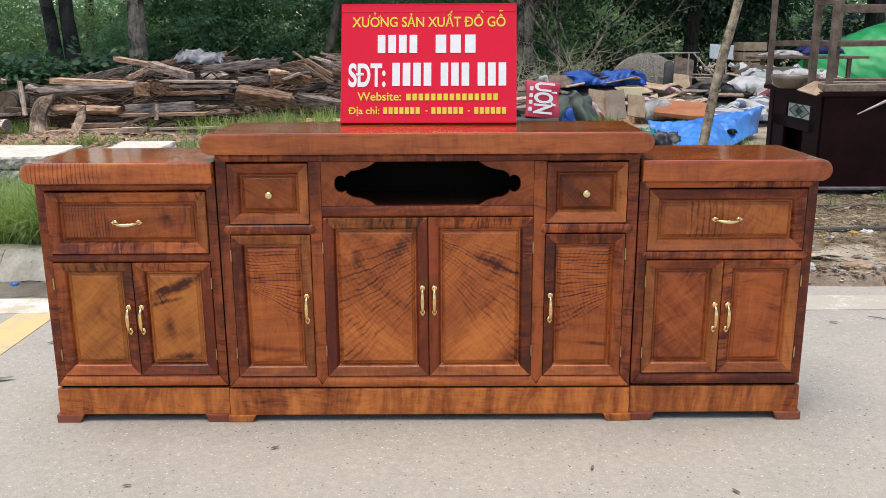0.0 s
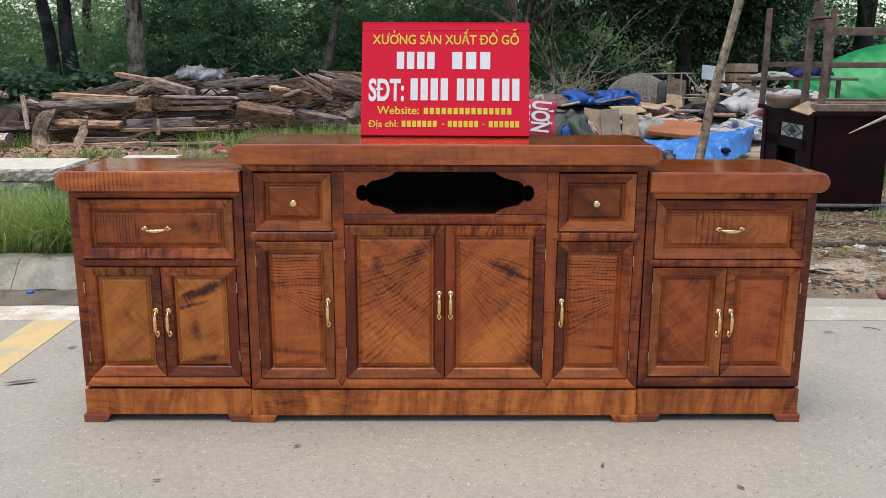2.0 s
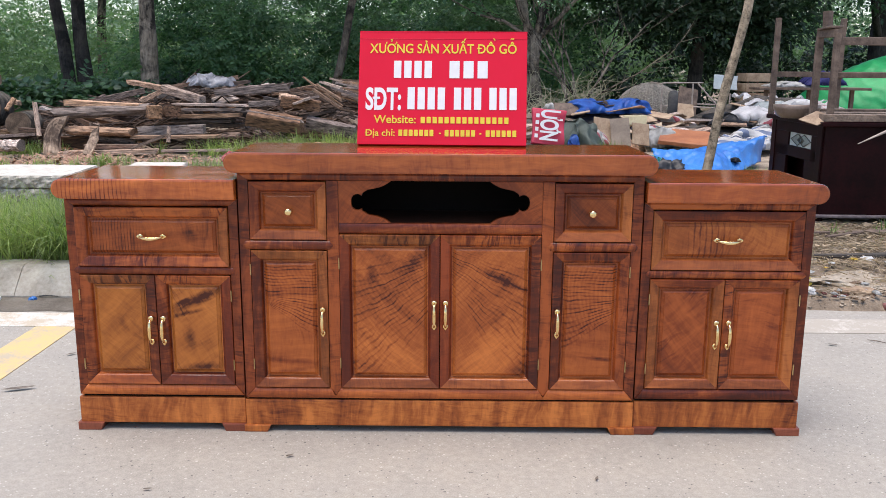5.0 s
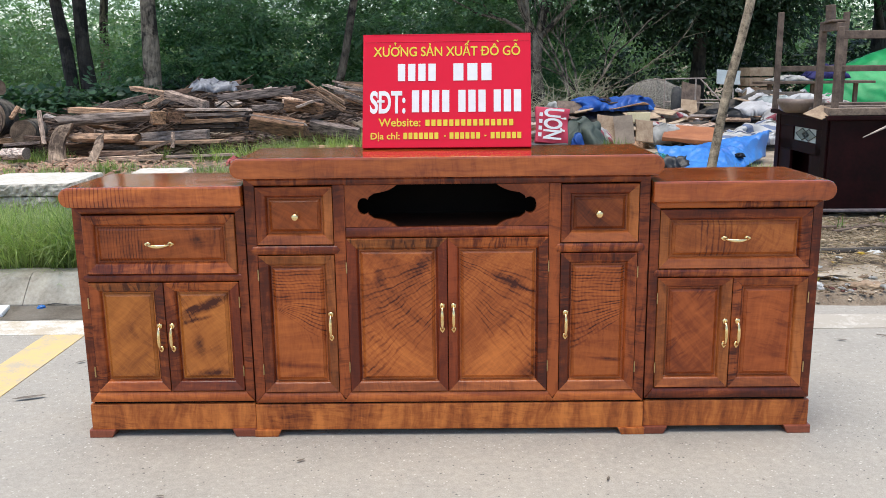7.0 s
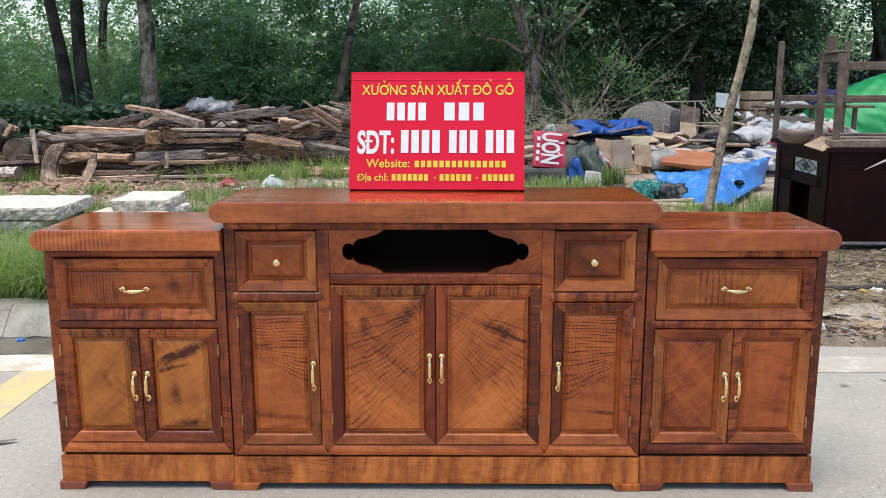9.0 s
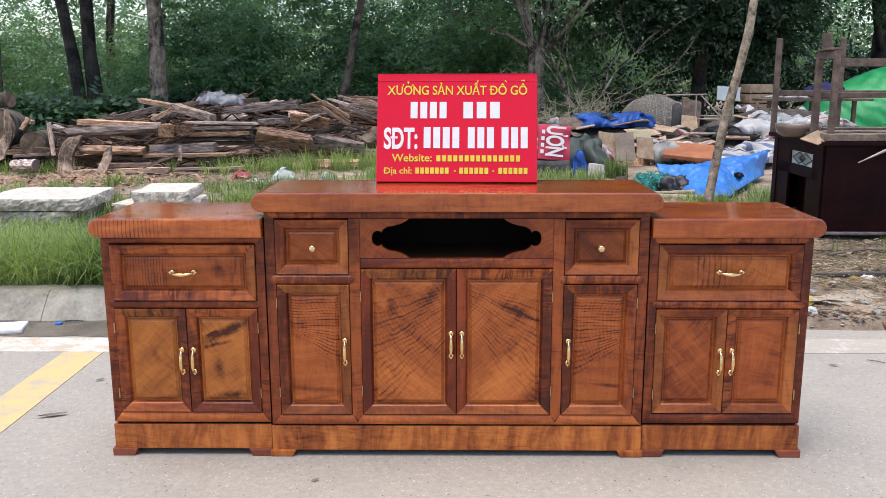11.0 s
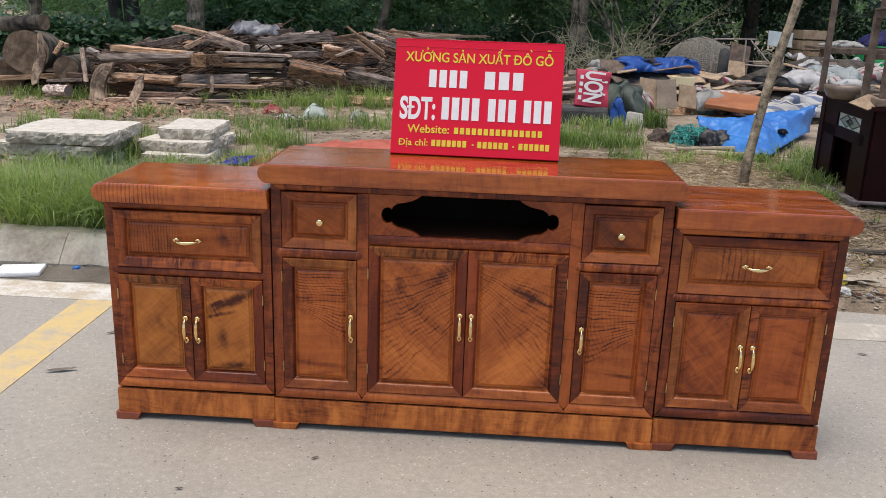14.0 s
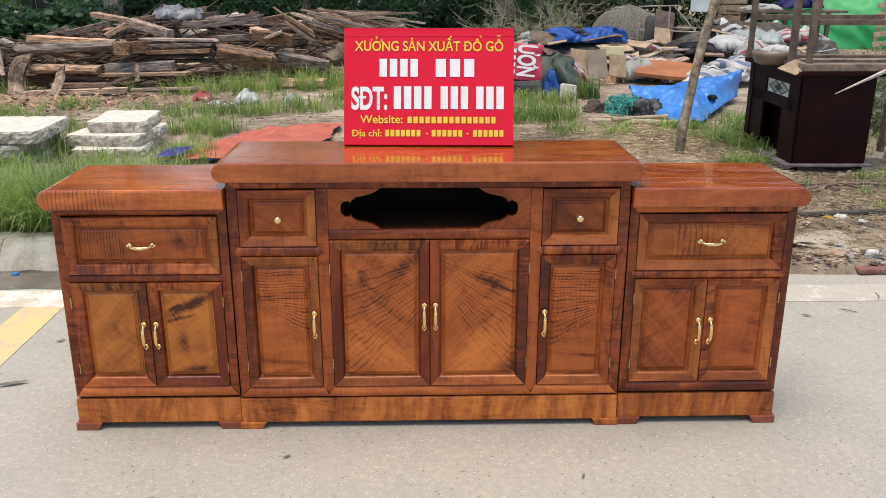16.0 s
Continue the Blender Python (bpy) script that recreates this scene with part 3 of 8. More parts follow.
def sheet(x0, x1, y0, y1, height, n=40, m=40, edge=0.06, seed=0.0, hem=0.015):
    """A crumpled cloth over z = height(u, v) with ragged borders and some thickness."""
    bm = bmesh.new()
    rows = []
    for j in range(m + 1):
        row = []
        for i in range(n + 1):
            u, v = i / n, j / m
            x, y = x0 + (x1 - x0) * u, y0 + (y1 - y0) * v
            x += edge * noise.noise(Vector((u * 3, v * 5, seed)))
            y += edge * noise.noise(Vector((u * 5, v * 3, seed + 9)))
            row.append(bm.verts.new((x, y, height(u, v, x, y))))
        rows.append(row)
    for j in range(m):
        for i in range(n):
            bm.faces.new((rows[j][i], rows[j][i + 1], rows[j + 1][i + 1], rows[j + 1][i]))
    bmesh.ops.solidify(bm, geom=bm.faces[:], thickness=hem * 0.3)
    return bm


def stuff(name, verts, faces, material, label, category, parent=None):
    me = bpy.data.meshes.new(name)
    me.from_pydata(verts, [], faces)
    me.materials.append(material)
    ob = new(name, me)
    if parent is not None:
        ob.parent = parent
    else:
        tagged(ob, label, category, kind="stuff")
    return ob


def leaf_arrays(centres, radii, count, size, rng, flat=0.45, long=2.0):
    """Folded leaves on short twigs, seven to a spray, strewn through balls round the centres."""
    centres, radii = np.asarray(centres, float), np.asarray(radii, float)
    per, k = 7, max(1, count // 7)
    pick = rng.integers(0, len(centres), k)
    d = rng.normal(size=(k, 3))
    d /= np.linalg.norm(d, axis=1, keepdims=True)
    p = centres[pick] + d * (radii[pick] * rng.random(k) ** 0.45)[:, None] * np.array([1, 1, 0.75])
    a = rng.normal(size=(k, 3)) * np.array([1, 1, 0.3]) + d * 0.7 - np.array([0, 0, 0.3])
    a /= np.linalg.norm(a, axis=1, keepdims=True)
    up = rng.normal(size=(k, 3)) * flat + np.array([0, -0.3, 1])
    s = np.cross(a, up)
    s /= np.linalg.norm(s, axis=1, keepdims=True)
    big = size * rng.uniform(0.65, 1.25, k)[:, None]
    out = []
    for j in range(per):
        sg = 0.0 if j == per - 1 else (-1.0 if j % 2 else 1.0)
        q = p + a * big * (0.42 * j) + rng.normal(size=(k, 3)) * big * 0.08
        e = a * (1.0 if sg == 0 else 0.5) + s * sg * 0.9 + rng.normal(size=(k, 3)) * 0.2 - np.array([0, 0, 0.18])
        e /= np.linalg.norm(e, axis=1, keepdims=True)
        w = np.cross(e, up + rng.normal(size=(k, 3)) * 0.25)
        w /= np.linalg.norm(w, axis=1, keepdims=True)
        nn = np.cross(w, e)
        ln = big * rng.uniform(0.75, 1.15, k)[:, None]
        wd = ln / long
        out.append(np.stack([q, q + e * ln * 0.45 + w * wd * 0.5 + nn * ln * 0.06, q + e * ln, q + e * ln * 0.45 - w * wd * 0.5 + nn * ln * 0.06], 1))
    v = np.concatenate(out, 0).reshape(-1, 3)
    i = np.arange(k * per)[:, None] * 4
    f = np.concatenate([i + [[0, 1, 2]], i + [[0, 2, 3]]], 0)
    return v, f


def blade_arrays(xy, base, height, rng, lean=0.5, width=0.0075):
    """Bent grass blades: xy places, ground height function, blade length."""
    k = len(xy)
    h = height * rng.uniform(0.45, 1.25, k)
    ang = rng.uniform(0, 2 * math.pi, k)
    out = np.stack([np.cos(ang), np.sin(ang)], 1)
    side = np.stack([-out[:, 1], out[:, 0]], 1)
    ln = rng.uniform(0.1, 1.0, k) * lean
    vs = []
    for t, wv in ((0, 1.0), (0.4, 0.9), (0.75, 0.6)):
        c = xy + out * (h * ln * t ** 1.8)[:, None]
        z = base + h * t * (1 - 0.25 * ln * t)
        for sgn in (-1, 1):
            vs.append(np.column_stack([c + side * (sgn * width * wv * 0.5), z]))
    tip = xy + out * (h * ln)[:, None]
    vs.append(np.column_stack([tip, base + h * (1 - 0.35 * ln)]))
    v = np.stack(vs, 1).reshape(-1, 3)
    i = np.arange(k)[:, None] * 7
    f = [[a, b, c] for row in i[:, 0] for a, b, c in ((row, row + 1, row + 3), (row, row + 3, row + 2), (row + 2, row + 3, row + 5), (row + 2, row + 5, row + 4), (row + 4, row + 5, row + 6))]
    return v, f


# ---- ground, road and kerb ----
def smooth(a, b, x):
    t = min(max((x - a) / (b - a), 0), 1)
    return t * t * (3 - 2 * t)


def ground_z(x, y):
    """Verge behind the kerb; on the other side of the cabinet the soil has spread over the kerb."""
    right = smooth(0.2, 1.2, x)
    left_z = -0.06 + 0.18 * smooth(1.56, 1.66, y)
    wob = 0.05 * noise.noise(Vector((x * 2.1, 3.3, 0)))
    right_z = -0.05 + 0.09 * smooth(1.27 + wob, 1.42 + wob, y) + 0.07 * smooth(1.45, 2.0, y)
    z = left_z * (1 - right) + right_z * right
    if y > 1.4:
        amp = smooth(1.4, 2.2, y)
        z += amp * (0.035 * noise.noise(Vector((x * 0.9, y * 0.9, 1.7))) + 0.018 * noise.noise(Vector((x * 3.7, y * 3.7, 4.1))))
    return z


def grid_lines(fine0, fine1, step, far):
    a = list(np.arange(fine0, fine1, step))
    d, lo, hi = step, fine0, fine1
    low, high = [], []
    while hi < far:
        d *= 1.35
        lo, hi = lo - d, hi + d
        low.append(lo)
        high.append(hi)
    return low[::-1] + a + high


xs, ys = grid_lines(-5.0, 4.6, 0.06, 400), grid_lines(1.1, 9.5, 0.06, 400)
gv = [(x, y, ground_z(x, y)) for y in ys for x in xs]
gw = len(xs)
gf = [(j * gw + i, j * gw + i + 1, (j + 1) * gw + i + 1, (j + 1) * gw + i) for j in range(len(ys) - 1) for i in range(gw - 1)]
gm = bpy.data.meshes.new("ground")
gm.from_pydata(gv, [], gf)
gm.polygons.foreach_set("use_smooth", [True] * len(gm.polygons))
gm.materials.append(SOIL)
tagged(new("ground", gm), "sandy soil verge with straw and weeds", "ground", kind="structure")

bm = box(-120, 120, -60, 1.5, -0.04, 0.0)
tagged(part("road", bm, ROAD), "pale worn road surface with fine gravel", "road", kind="structure")
bm = prism([(1.0, 0.0), (1.2, 0.0), (1.2, 0.003), (1.0, 0.003)], -120, 120)
for v in bm.verts:
    v.co = Vector((v.co.y, v.co.x + 0.012, v.co.z))
bmesh.ops.recalc_face_normals(bm, faces=bm.faces[:])
for v in bm.verts:
    v.co.x = min(v.co.x, 0.3)
tagged(part("road_marking_edge", bm, LINE_W), "worn white edge line painted on the road", "road marking", kind="structure")
tagged(part("road_marking_dusty", box(0.3, 120, 1.012, 1.212, 0.0, 0.003), LINE_WD), "white edge line half buried in sandy dust", "road marking", kind="structure")
tagged(part("road_marking_lane", box(-1.7, -1.53, -30, 1.01, 0.0, 0.003), LINE_Y), "worn yellow line painted on the road", "road marking", kind="structure")


DUST = plain("gutter_dust", (0.22, 0.185, 0.145), (0.37, 0.325, 0.265), 6, 0.95, fine=90, bumps=0.5)
bm = bmesh.new()
n_g = 90
low = [bm.verts.new((-6.0 + 7.2 * i / n_g, 1.235 + 0.02 * noise.noise(Vector((i * 0.5, 0, 3))), 0.002)) for i in range(n_g + 1)]
high = [bm.verts.new((-6.0 + 7.2 * i / n_g, 1.445, 0.012)) for i in range(n_g + 1)]
for i in range(n_g):
    bm.faces.new((low[i], low[i + 1], high[i + 1], high[i]))
bmesh.ops.solidify(bm, geom=bm.faces[:], thickness=0.0012)
bmesh.ops.recalc_face_normals(bm, faces=bm.faces[:])
tagged(part("gutter_dust", bm, DUST), "grey-brown dust settled in the gutter beside the kerb", "gutter", kind="structure")


def kerb_stone(x0, x1):
    out = [(1.43, -0.03), (1.43, 0.02), (1.455, 0.05), (1.53, 0.125), (1.56, 0.14), (1.66, 0.14), (1.66, -0.03)]
    bm = bmesh.new()
    k = max(2, int((x1 - x0) / 0.08))
    rings = []
    for i in range(k + 1):
        x = x0 + (x1 - x0) * i / k
        rings.append([bm.verts.new((x, y + 0.006 * noise.noise(Vector((x * 9, y * 9, z * 20))), z + (0.006 * noise.noise(Vector((x * 7, y * 30, 2))) if z > 0 else 0))) for y, z in out])
    for a, b in zip(rings, rings[1:]):
        for j in range(len(out)):
            q = (j + 1) % len(out)
            bm.faces.new((a[j], a[q], b[q], b[j]))
    bm.faces.new(rings[0][::-1])
    bm.faces.new(rings[-1])
    bmesh.ops.recalc_face_normals(bm, faces=bm.faces[:])
    return bm


kerb = tagged(new("kerb"), "sloping worn concrete kerb stones along the road", "kerb", kind="structure")
x = -14.0
while x < 0.7:
    part("kerb_stone", kerb_stone(x, x + 0.997), KERB, kerb)
    x += 1.0


# ---- the lacquered cabinets ----
FRAME_PROFILE = ((0.0, 0.012), (0.0, -0.0055), (0.02, -0.0072), (0.06, -0.0079), (0.68, -0.0032), (0.77, -0.0018), (0.84, 0.0012), (0.89, 0.0052), (0.92, 0.0082), (0.94, 0.009), (1.0, 0.0091), (1.0, 0.012))


def frame_bar(side, o, i, y, profile=FRAME_PROFILE):
    """One mitred bar of a frame with the outer rectangle o and the inner one i, each (x0, x1, z0, z1)."""
    bm = bmesh.new()
    ends = []
    for end in (0, 1):
        ring = []
        for t, dy in profile:
            x0, x1, z0, z1 = (a + (b - a) * t for a, b in zip(o, i))
            c = {"bottom": ((x0, z0), (x1, z0)), "top": ((x0, z1), (x1, z1)), "left": ((x0, z0), (x0, z1)), "right": ((x1, z0), (x1, z1))}[side][end]
            ring.append(bm.verts.new((c[0], y + dy, c[1])))
        ends.append(ring)
    k = len(profile)
    for j in range(k):
        q = (j + 1) % k
        bm.faces.new((ends[0][j], ends[0][q], ends[1][q], ends[1][j]))
    bm.faces.new(ends[0])
    bm.faces.new(ends[1][::-1])
    bmesh.ops.recalc_face_normals(bm, faces=bm.faces[:])
    return bm


def raised_panel(i, y, border=0.011):
    x0, x1, z0, z1 = i
    bm = bmesh.new()
    loops = []
    for d, dy in ((-0.004, 0.0118), (-0.004, 0.0093), (0.003, 0.0093), (0.004, 0.0072), (border, 0.0022), (border + 0.001, 0.0006)):
        loops.append([bm.verts.new((px, y + dy, pz)) for px, pz in ((x0 + d, z0 + d), (x1 - d, z0 + d), (x1 - d, z1 - d), (x0 + d, z1 - d))])
    for a, b in zip(loops, loops[1:]):
        for j in range(4):
            q = (j + 1) % 4
            bm.faces.new((a[j], a[q], b[q], b[j]))
    bm.faces.new(loops[-1])
    bm.faces.new(loops[0][::-1])
    bmesh.ops.recalc_face_normals(bm, faces=bm.faces[:])
    return bm


def pull(cx, cz, y, length, upright):
    """A cast bow handle: two leaf-shaped feet and a waisted grip."""
    bm = bmesh.new()
    k, pts, rad = 15, [], []
    for i in range(k):
        t = i / (k - 1) * 2 - 1
        a = t * length * 0.42
        outd = 0.0165 * (1 - t ** 4) ** 0.9 + 0.002
        pts.append((cx, y - outd, cz + a) if upright else (cx + a, y - outd, cz - 0.004 * (1 - t * t)))
        rad.append(0.0034 + 0.0026 * math.cos(t * 1.5) ** 2)
    tube(pts, rad, 10, bm)
    for s in (-1, 1):
        leaf = ((0.30, 0.0045), (0.36, 0.0075), (0.42, 0.0082), (0.46, 0.006), (0.50, 0.0032), (0.53, 0.0012)) if s < 0 or not upright else ((0.31, 0.005), (0.37, 0.0075), (0.43, 0.0085), (0.475, 0.0075), (0.505, 0.004))
        line = [(cx, y - 0.0018, cz + s * q * length) if upright else (cx + s * q * length, y - 0.0018, cz) for q, w in leaf]
        plate = tube(line, [w for q, w in leaf], 10)
        for v in plate.verts:
            v.co.y = y + (v.co.y - y + 0.0018) * 0.42 - 0.0018
        me = bpy.data.meshes.new("plate")
        plate.to_mesh(me)
        plate.free()
        bm.from_mesh(me)
        bpy.data.meshes.remove(me)
    return bm


def knob(cx, cz, y):
    bm = bmesh.new()
    prof = ((0.009, 0.0), (0.009, -0.002), (0.005, -0.004), (0.0045, -0.010), (0.009, -0.014), (0.0115, -0.019), (0.010, -0.024), (0.005, -0.027))
    rings = [[bm.verts.new((cx + r * math.cos(a * math.pi / 8), y + d, cz + r * math.sin(a * math.pi / 8))) for a in range(16)] for r, d in prof]
    for a, b in zip(rings, rings[1:]):
        for j in range(16):
            q = (j + 1) % 16
            bm.faces.new((a[j], a[q], b[q], b[j]))
    bm.faces.new(rings[0])
    bm.faces.new(rings[-1][::-1])
    bmesh.ops.recalc_face_normals(bm, faces=bm.faces[:])
    return bm


def front(kind, parent, rect, border, panel_mat, mats, y=-0.004, label=""):
    """A framed drawer front or door: four mitred bars round a raised panel."""
    x0, x1, z0, z1 = rect = (rect[0] + 0.0006, rect[1] - 0.0006, rect[2] + 0.0006, rect[3] - 0.0006)
    bl, br, bb, bt = border
    inner = (x0 + bl, x1 - br, z0 + bb, z1 - bt)
    leaf = new(kind)
    leaf.parent = parent
    leaf.empty_display_size = 0.03
    if label:
        leaf["label"] = label
    for side in ("left", "right", "bottom", "top"):
        part("frame_bar", frame_bar(side, rect, inner, y), mats[side], leaf)
    part("panel", raised_panel(inner, y), panel_mat, leaf)
    return leaf


def hinge(parent, x, z, y=-0.0165, h=0.032):
    bm = tube([(x, y, z - h / 2), (x, y, z + h / 2)], [0.0019, 0.0019], 8)
    return part("hinge", bm, STEEL, parent, "small pale metal hinge pin")


def half_round(x0, x1, z0, z1, y, depth=0.012, point=0.0, mitre=(0.0, 0.0), start=(0.0, 0.0), down=False):
    """A rounded rail. Its ends may run out in points, or be mitred: shorter towards the top (from start upwards) or, with
    down, towards the bottom."""
    bm = bmesh.new()
    k = 8
    ends = []
    zm, hz = (z0 + z1) / 2, (z1 - z0) / 2
    prof = [(zm - hz, y + 0.012)] + [(zm - hz * math.cos(math.pi * i / k), y - depth * math.sin(math.pi * i / k) ** 0.8) for i in range(k + 1)] + [(zm + hz, y + 0.012)]
    for x, s, m, st in ((x0, 1, mitre[0], start[0]), (x1, -1, mitre[1], start[1])):
        ring = []
        for z, yy in prof:
            t = (z1 - z) / (z1 - z0) if down else max(0.0, (z - z0 - st) / (z1 - z0 - st))
            ring.append(bm.verts.new((x + s * (point * abs(z - zm) / hz + m * t), yy, z)))
        ends.append(ring)
    n = len(prof)
    for j in range(n):
        q = (j + 1) % n
        bm.faces.new((ends[0][j], ends[0][q], ends[1][q], ends[1][j]))
    bm.faces.new(ends[0])
    bm.faces.new(ends[1][::-1])
    bmesh.ops.recalc_face_normals(bm, faces=bm.faces[:])
    return bm


def slab_top(x0, x1, y0, y1, z0, z1, round_left=True, round_right=True):
    """A thick top whose free ends are bullnosed."""
    r = (z1 - z0) / 2
    out = []
    if round_right:
        out += [(x1 - r + r * math.cos(a), z0 + r + r * math.sin(a)) for a in np.linspace(-math.pi / 2, math.pi / 2, 13)]
    else:
        out += [(x1, z0), (x1, z1)]
    if round_left:
        out += [(x0 + r - r * math.cos(a), z0 + r + r * math.sin(a)) for a in np.linspace(math.pi / 2, -math.pi / 2, 13)]
    else:
        out += [(x0, z1), (x0, z0)]
    return prism(out, y0, y1, 0.006)


def foot(x0, x1, y0, y1, z, cut_left, cut_right):
    c = 0.011
    return prism([(x0 + 0.0, 0.0), (x1 - (c if cut_right else 0), 0.0), (x1, z), (x0 - 0.0, z)] if not cut_left else [(x0 + c, 0.0), (x1, 0.0), (x1, z), (x0, z)], y0, y1, 0.003)


def stile(x0, x1, z0, z1, y, low_left=0.0, low_right=0.0, back=0.02, high_left=0.0, high_right=0.0):
    """An upright whose lower end is mitred against the bottom rails and whose upper end may be mitred against the top rail."""
    xm = (x0 + x1) / 2
    if low_left and low_right:
        out = [(x0, z0 + low_left), (xm, z0), (x1, z0 + low_right)]
    else:
        out = [(x0, z0 + low_left), (x1, z0 + low_right)]
    return prism(out + [(x1, z1 + high_right), (x0, z1 + high_left)], y, back, 0.0012)


def fretwork(xa, xb, z0, z1):
    """The cut-out bracket beside the open shelf; xa the outer side, xb where the curve meets the rails."""
    s = 1 if xb > xa else -1
    zm, hz, w = (z0 + z1) / 2, (z1 - z0) / 2, abs(xb - xa)
    half = [(1.0, 1.0), (0.92, 0.86), (0.84, 0.76), (0.74, 0.68), (0.64, 0.63), (0.56, 0.60), (0.50, 0.50), (0.455, 0.42), (0.44, 0.30), (0.415, 0.36), (0.37, 0.40), (0.315, 0.37), (0.27, 0.28), (0.245, 0.14)]
    curve = half + [(0.238, 0.0)] + [(a, -b) for a, b in half[::-1]]
    out = [(xa, z0), (xa, z1)] + [(xa + s * a * w, zm + b * hz) for a, b in curve]
    return prism(out, -0.004, 0.012, 0.0)


def centre_cabinet():
    cx = -0.003
    t = thing("tv_cabinet", "tall lacquered walnut media cabinet with brass handles, standing on the road", "cabinet", (cx, 0, 0))
    X, Y1 = 0.574, 0.268
    part("tabletop", slab_top(-0.605, 0.605, -0.036, 0.288, 0.7795, 0.837), W_TOP_C, t, "glossy thick top with rounded ends")
    part("side_panel", box(-X, -X + 0.02, 0.021, Y1, 0.105, 0.779, 0.002), W_V, t)
    part("side_panel", box(X - 0.02, X, 0.021, Y1, 0.105, 0.779, 0.002), W_V, t)
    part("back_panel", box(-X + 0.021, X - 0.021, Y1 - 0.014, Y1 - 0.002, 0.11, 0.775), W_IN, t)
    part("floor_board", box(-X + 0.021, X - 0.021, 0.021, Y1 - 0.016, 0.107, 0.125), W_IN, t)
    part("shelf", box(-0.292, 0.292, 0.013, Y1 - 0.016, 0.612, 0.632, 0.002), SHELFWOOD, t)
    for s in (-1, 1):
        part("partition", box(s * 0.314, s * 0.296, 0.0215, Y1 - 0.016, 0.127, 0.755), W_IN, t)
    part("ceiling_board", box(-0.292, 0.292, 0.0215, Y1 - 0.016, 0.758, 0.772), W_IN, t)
    # face frame
    for s in (-1, 1):
        a, b = sorted((s * 0.574, s * 0.545))
        lo, hi = 0.0325, 0.0205
        part("stile", stile(a, b, 0.1065, 0.757, -0.0075, lo if s > 0 else 0, lo if s < 0 else 0, 0.02, hi if s < 0 else 0, hi if s > 0 else 0), W_VD, t)
        a, b = sorted((s * 0.323, s * 0.290))
        part("stile", stile(a, b, 0.117, 0.757, -0.0075, 0.022, 0.022), W_V, t)
    part("top_rail", half_round(-X, X, 0.7568, 0.7785, -0.002, 0.006, mitre=(0.029, 0.029), down=True), W_HR, t)
    part("shelf_rail", half_round(-0.289, 0.289, 0.6045, 0.6355, -0.001, 0.006), W_H, t)
    part("bottom_rail", half_round(-X, -0.3068, 0.1055, 0.139, -0.002, 0.0095, mitre=(0.029, 0.0165), start=(0.0, 0.0115)), W_BOT, t)
    part("bottom_rail", half_round(-0.3062, 0.3062, 0.1055, 0.139, -0.002, 0.0095, mitre=(0.0165, 0.0165), start=(0.0115, 0.0115)), W_BOT, t)
    part("bottom_rail", half_round(0.3068, X, 0.1055, 0.139, -0.002, 0.0095, mitre=(0.0165, 0.029), start=(0.0115, 0.0)), W_BOT, t)
    for s in (-1, 1):
        a, b = sorted((s * 0.566, s * 0.306))
        part("drawer_rail", half_round(a, b, 0.5565, 0.5845, -0.003, 0.008, 0.012), W_HR, t)
        part("fretwork", fretwork(s * 0.2895, s * 0.141, 0.636, 0.756), W_HATCH, t, "scalloped fretwork bracket beside the open shelf")
    # drawers
    plain_set = dict(left=W_V, right=W_PALEV, bottom=W_LOW, top=W_H)
    for s in (-1, 1):
        a, b = sorted((s * 0.544, s * 0.324))
        d = front("drawer", t, (a, b, 0.586, 0.754), (0.033,) * 4, W_DIAG, plain_set, -0.002)
        part("knob", knob(s * 0.430, 0.669, -0.003), BRASS, d, "round brass knob", True)
    # doors
    for s in (-1, 1):
        a, b = sorted((s * 0.5438, s * 0.3238))
        narrow = dict(left=W_VD, right=W_PALEV, bottom=W_LOW, top=W_PALE) if s < 0 else dict(left=W_BAND, right=W_V, bottom=W_LOW, top=W_HR)
        d = front("narrow_door", t, (a, b, 0.1405, 0.5555), (0.033,) * 4, W_FAN_NL if s < 0 else W_FAN_NR, narrow)
        part("handle", pull(s * 0.340, 0.345, -0.014, 0.086, True), BRASS, d, "brass bow handle", True)
        for z in (0.50, 0.215):
            hinge(d, s * 0.5442, z)
        a, b = sorted((s * 0.2893, s * 0.0003))
        wide = dict(left=W_RED, right=W_RED, bottom=W_LOW, top=W_PALE) if s < 0 else dict(left=W_RED, right=W_BAND, bottom=W_LOW, top=W_HR)
        d = front("door", t, (a, b, 0.1405, 0.6035), (0.034, 0.034, 0.034, 0.036), W_FAN_L if s < 0 else W_FAN_R, wide)
        part("handle", pull(s * 0.0165, 0.368, -0.014, 0.086, True), BRASS, d, "brass bow handle", True)
        for z in (0.52, 0.22):
            hinge(d, s * 0.2897, z)
    # plinth and feet
    part("plinth", box(-0.577, 0.577, -0.008, 0.012, 0.020, 0.101, 0.003), W_BASE, t)
    for s in (-1, 1):
        a, b = sorted((s * 0.577, s * 0.557))
        part("plinth_side", box(a, b, 0.0125, Y1, 0.020, 0.101, 0.003), W_BASE, t)
    part("plinth_back", box(-0.556, 0.556, Y1 - 0.02, Y1, 0.020, 0.101, 0.003), W_IN, t)
    part("plinth_lip", box(-0.568, 0.568, 0.0, Y1 - 0.004, 0.1012, 0.1045), W_IN, t)
    for y0 in (-0.014, Y1 - 0.06):
        part("foot", foot(-0.582, -0.502, y0, y0 + 0.07, 0.022, False, True), W_BASE, t)
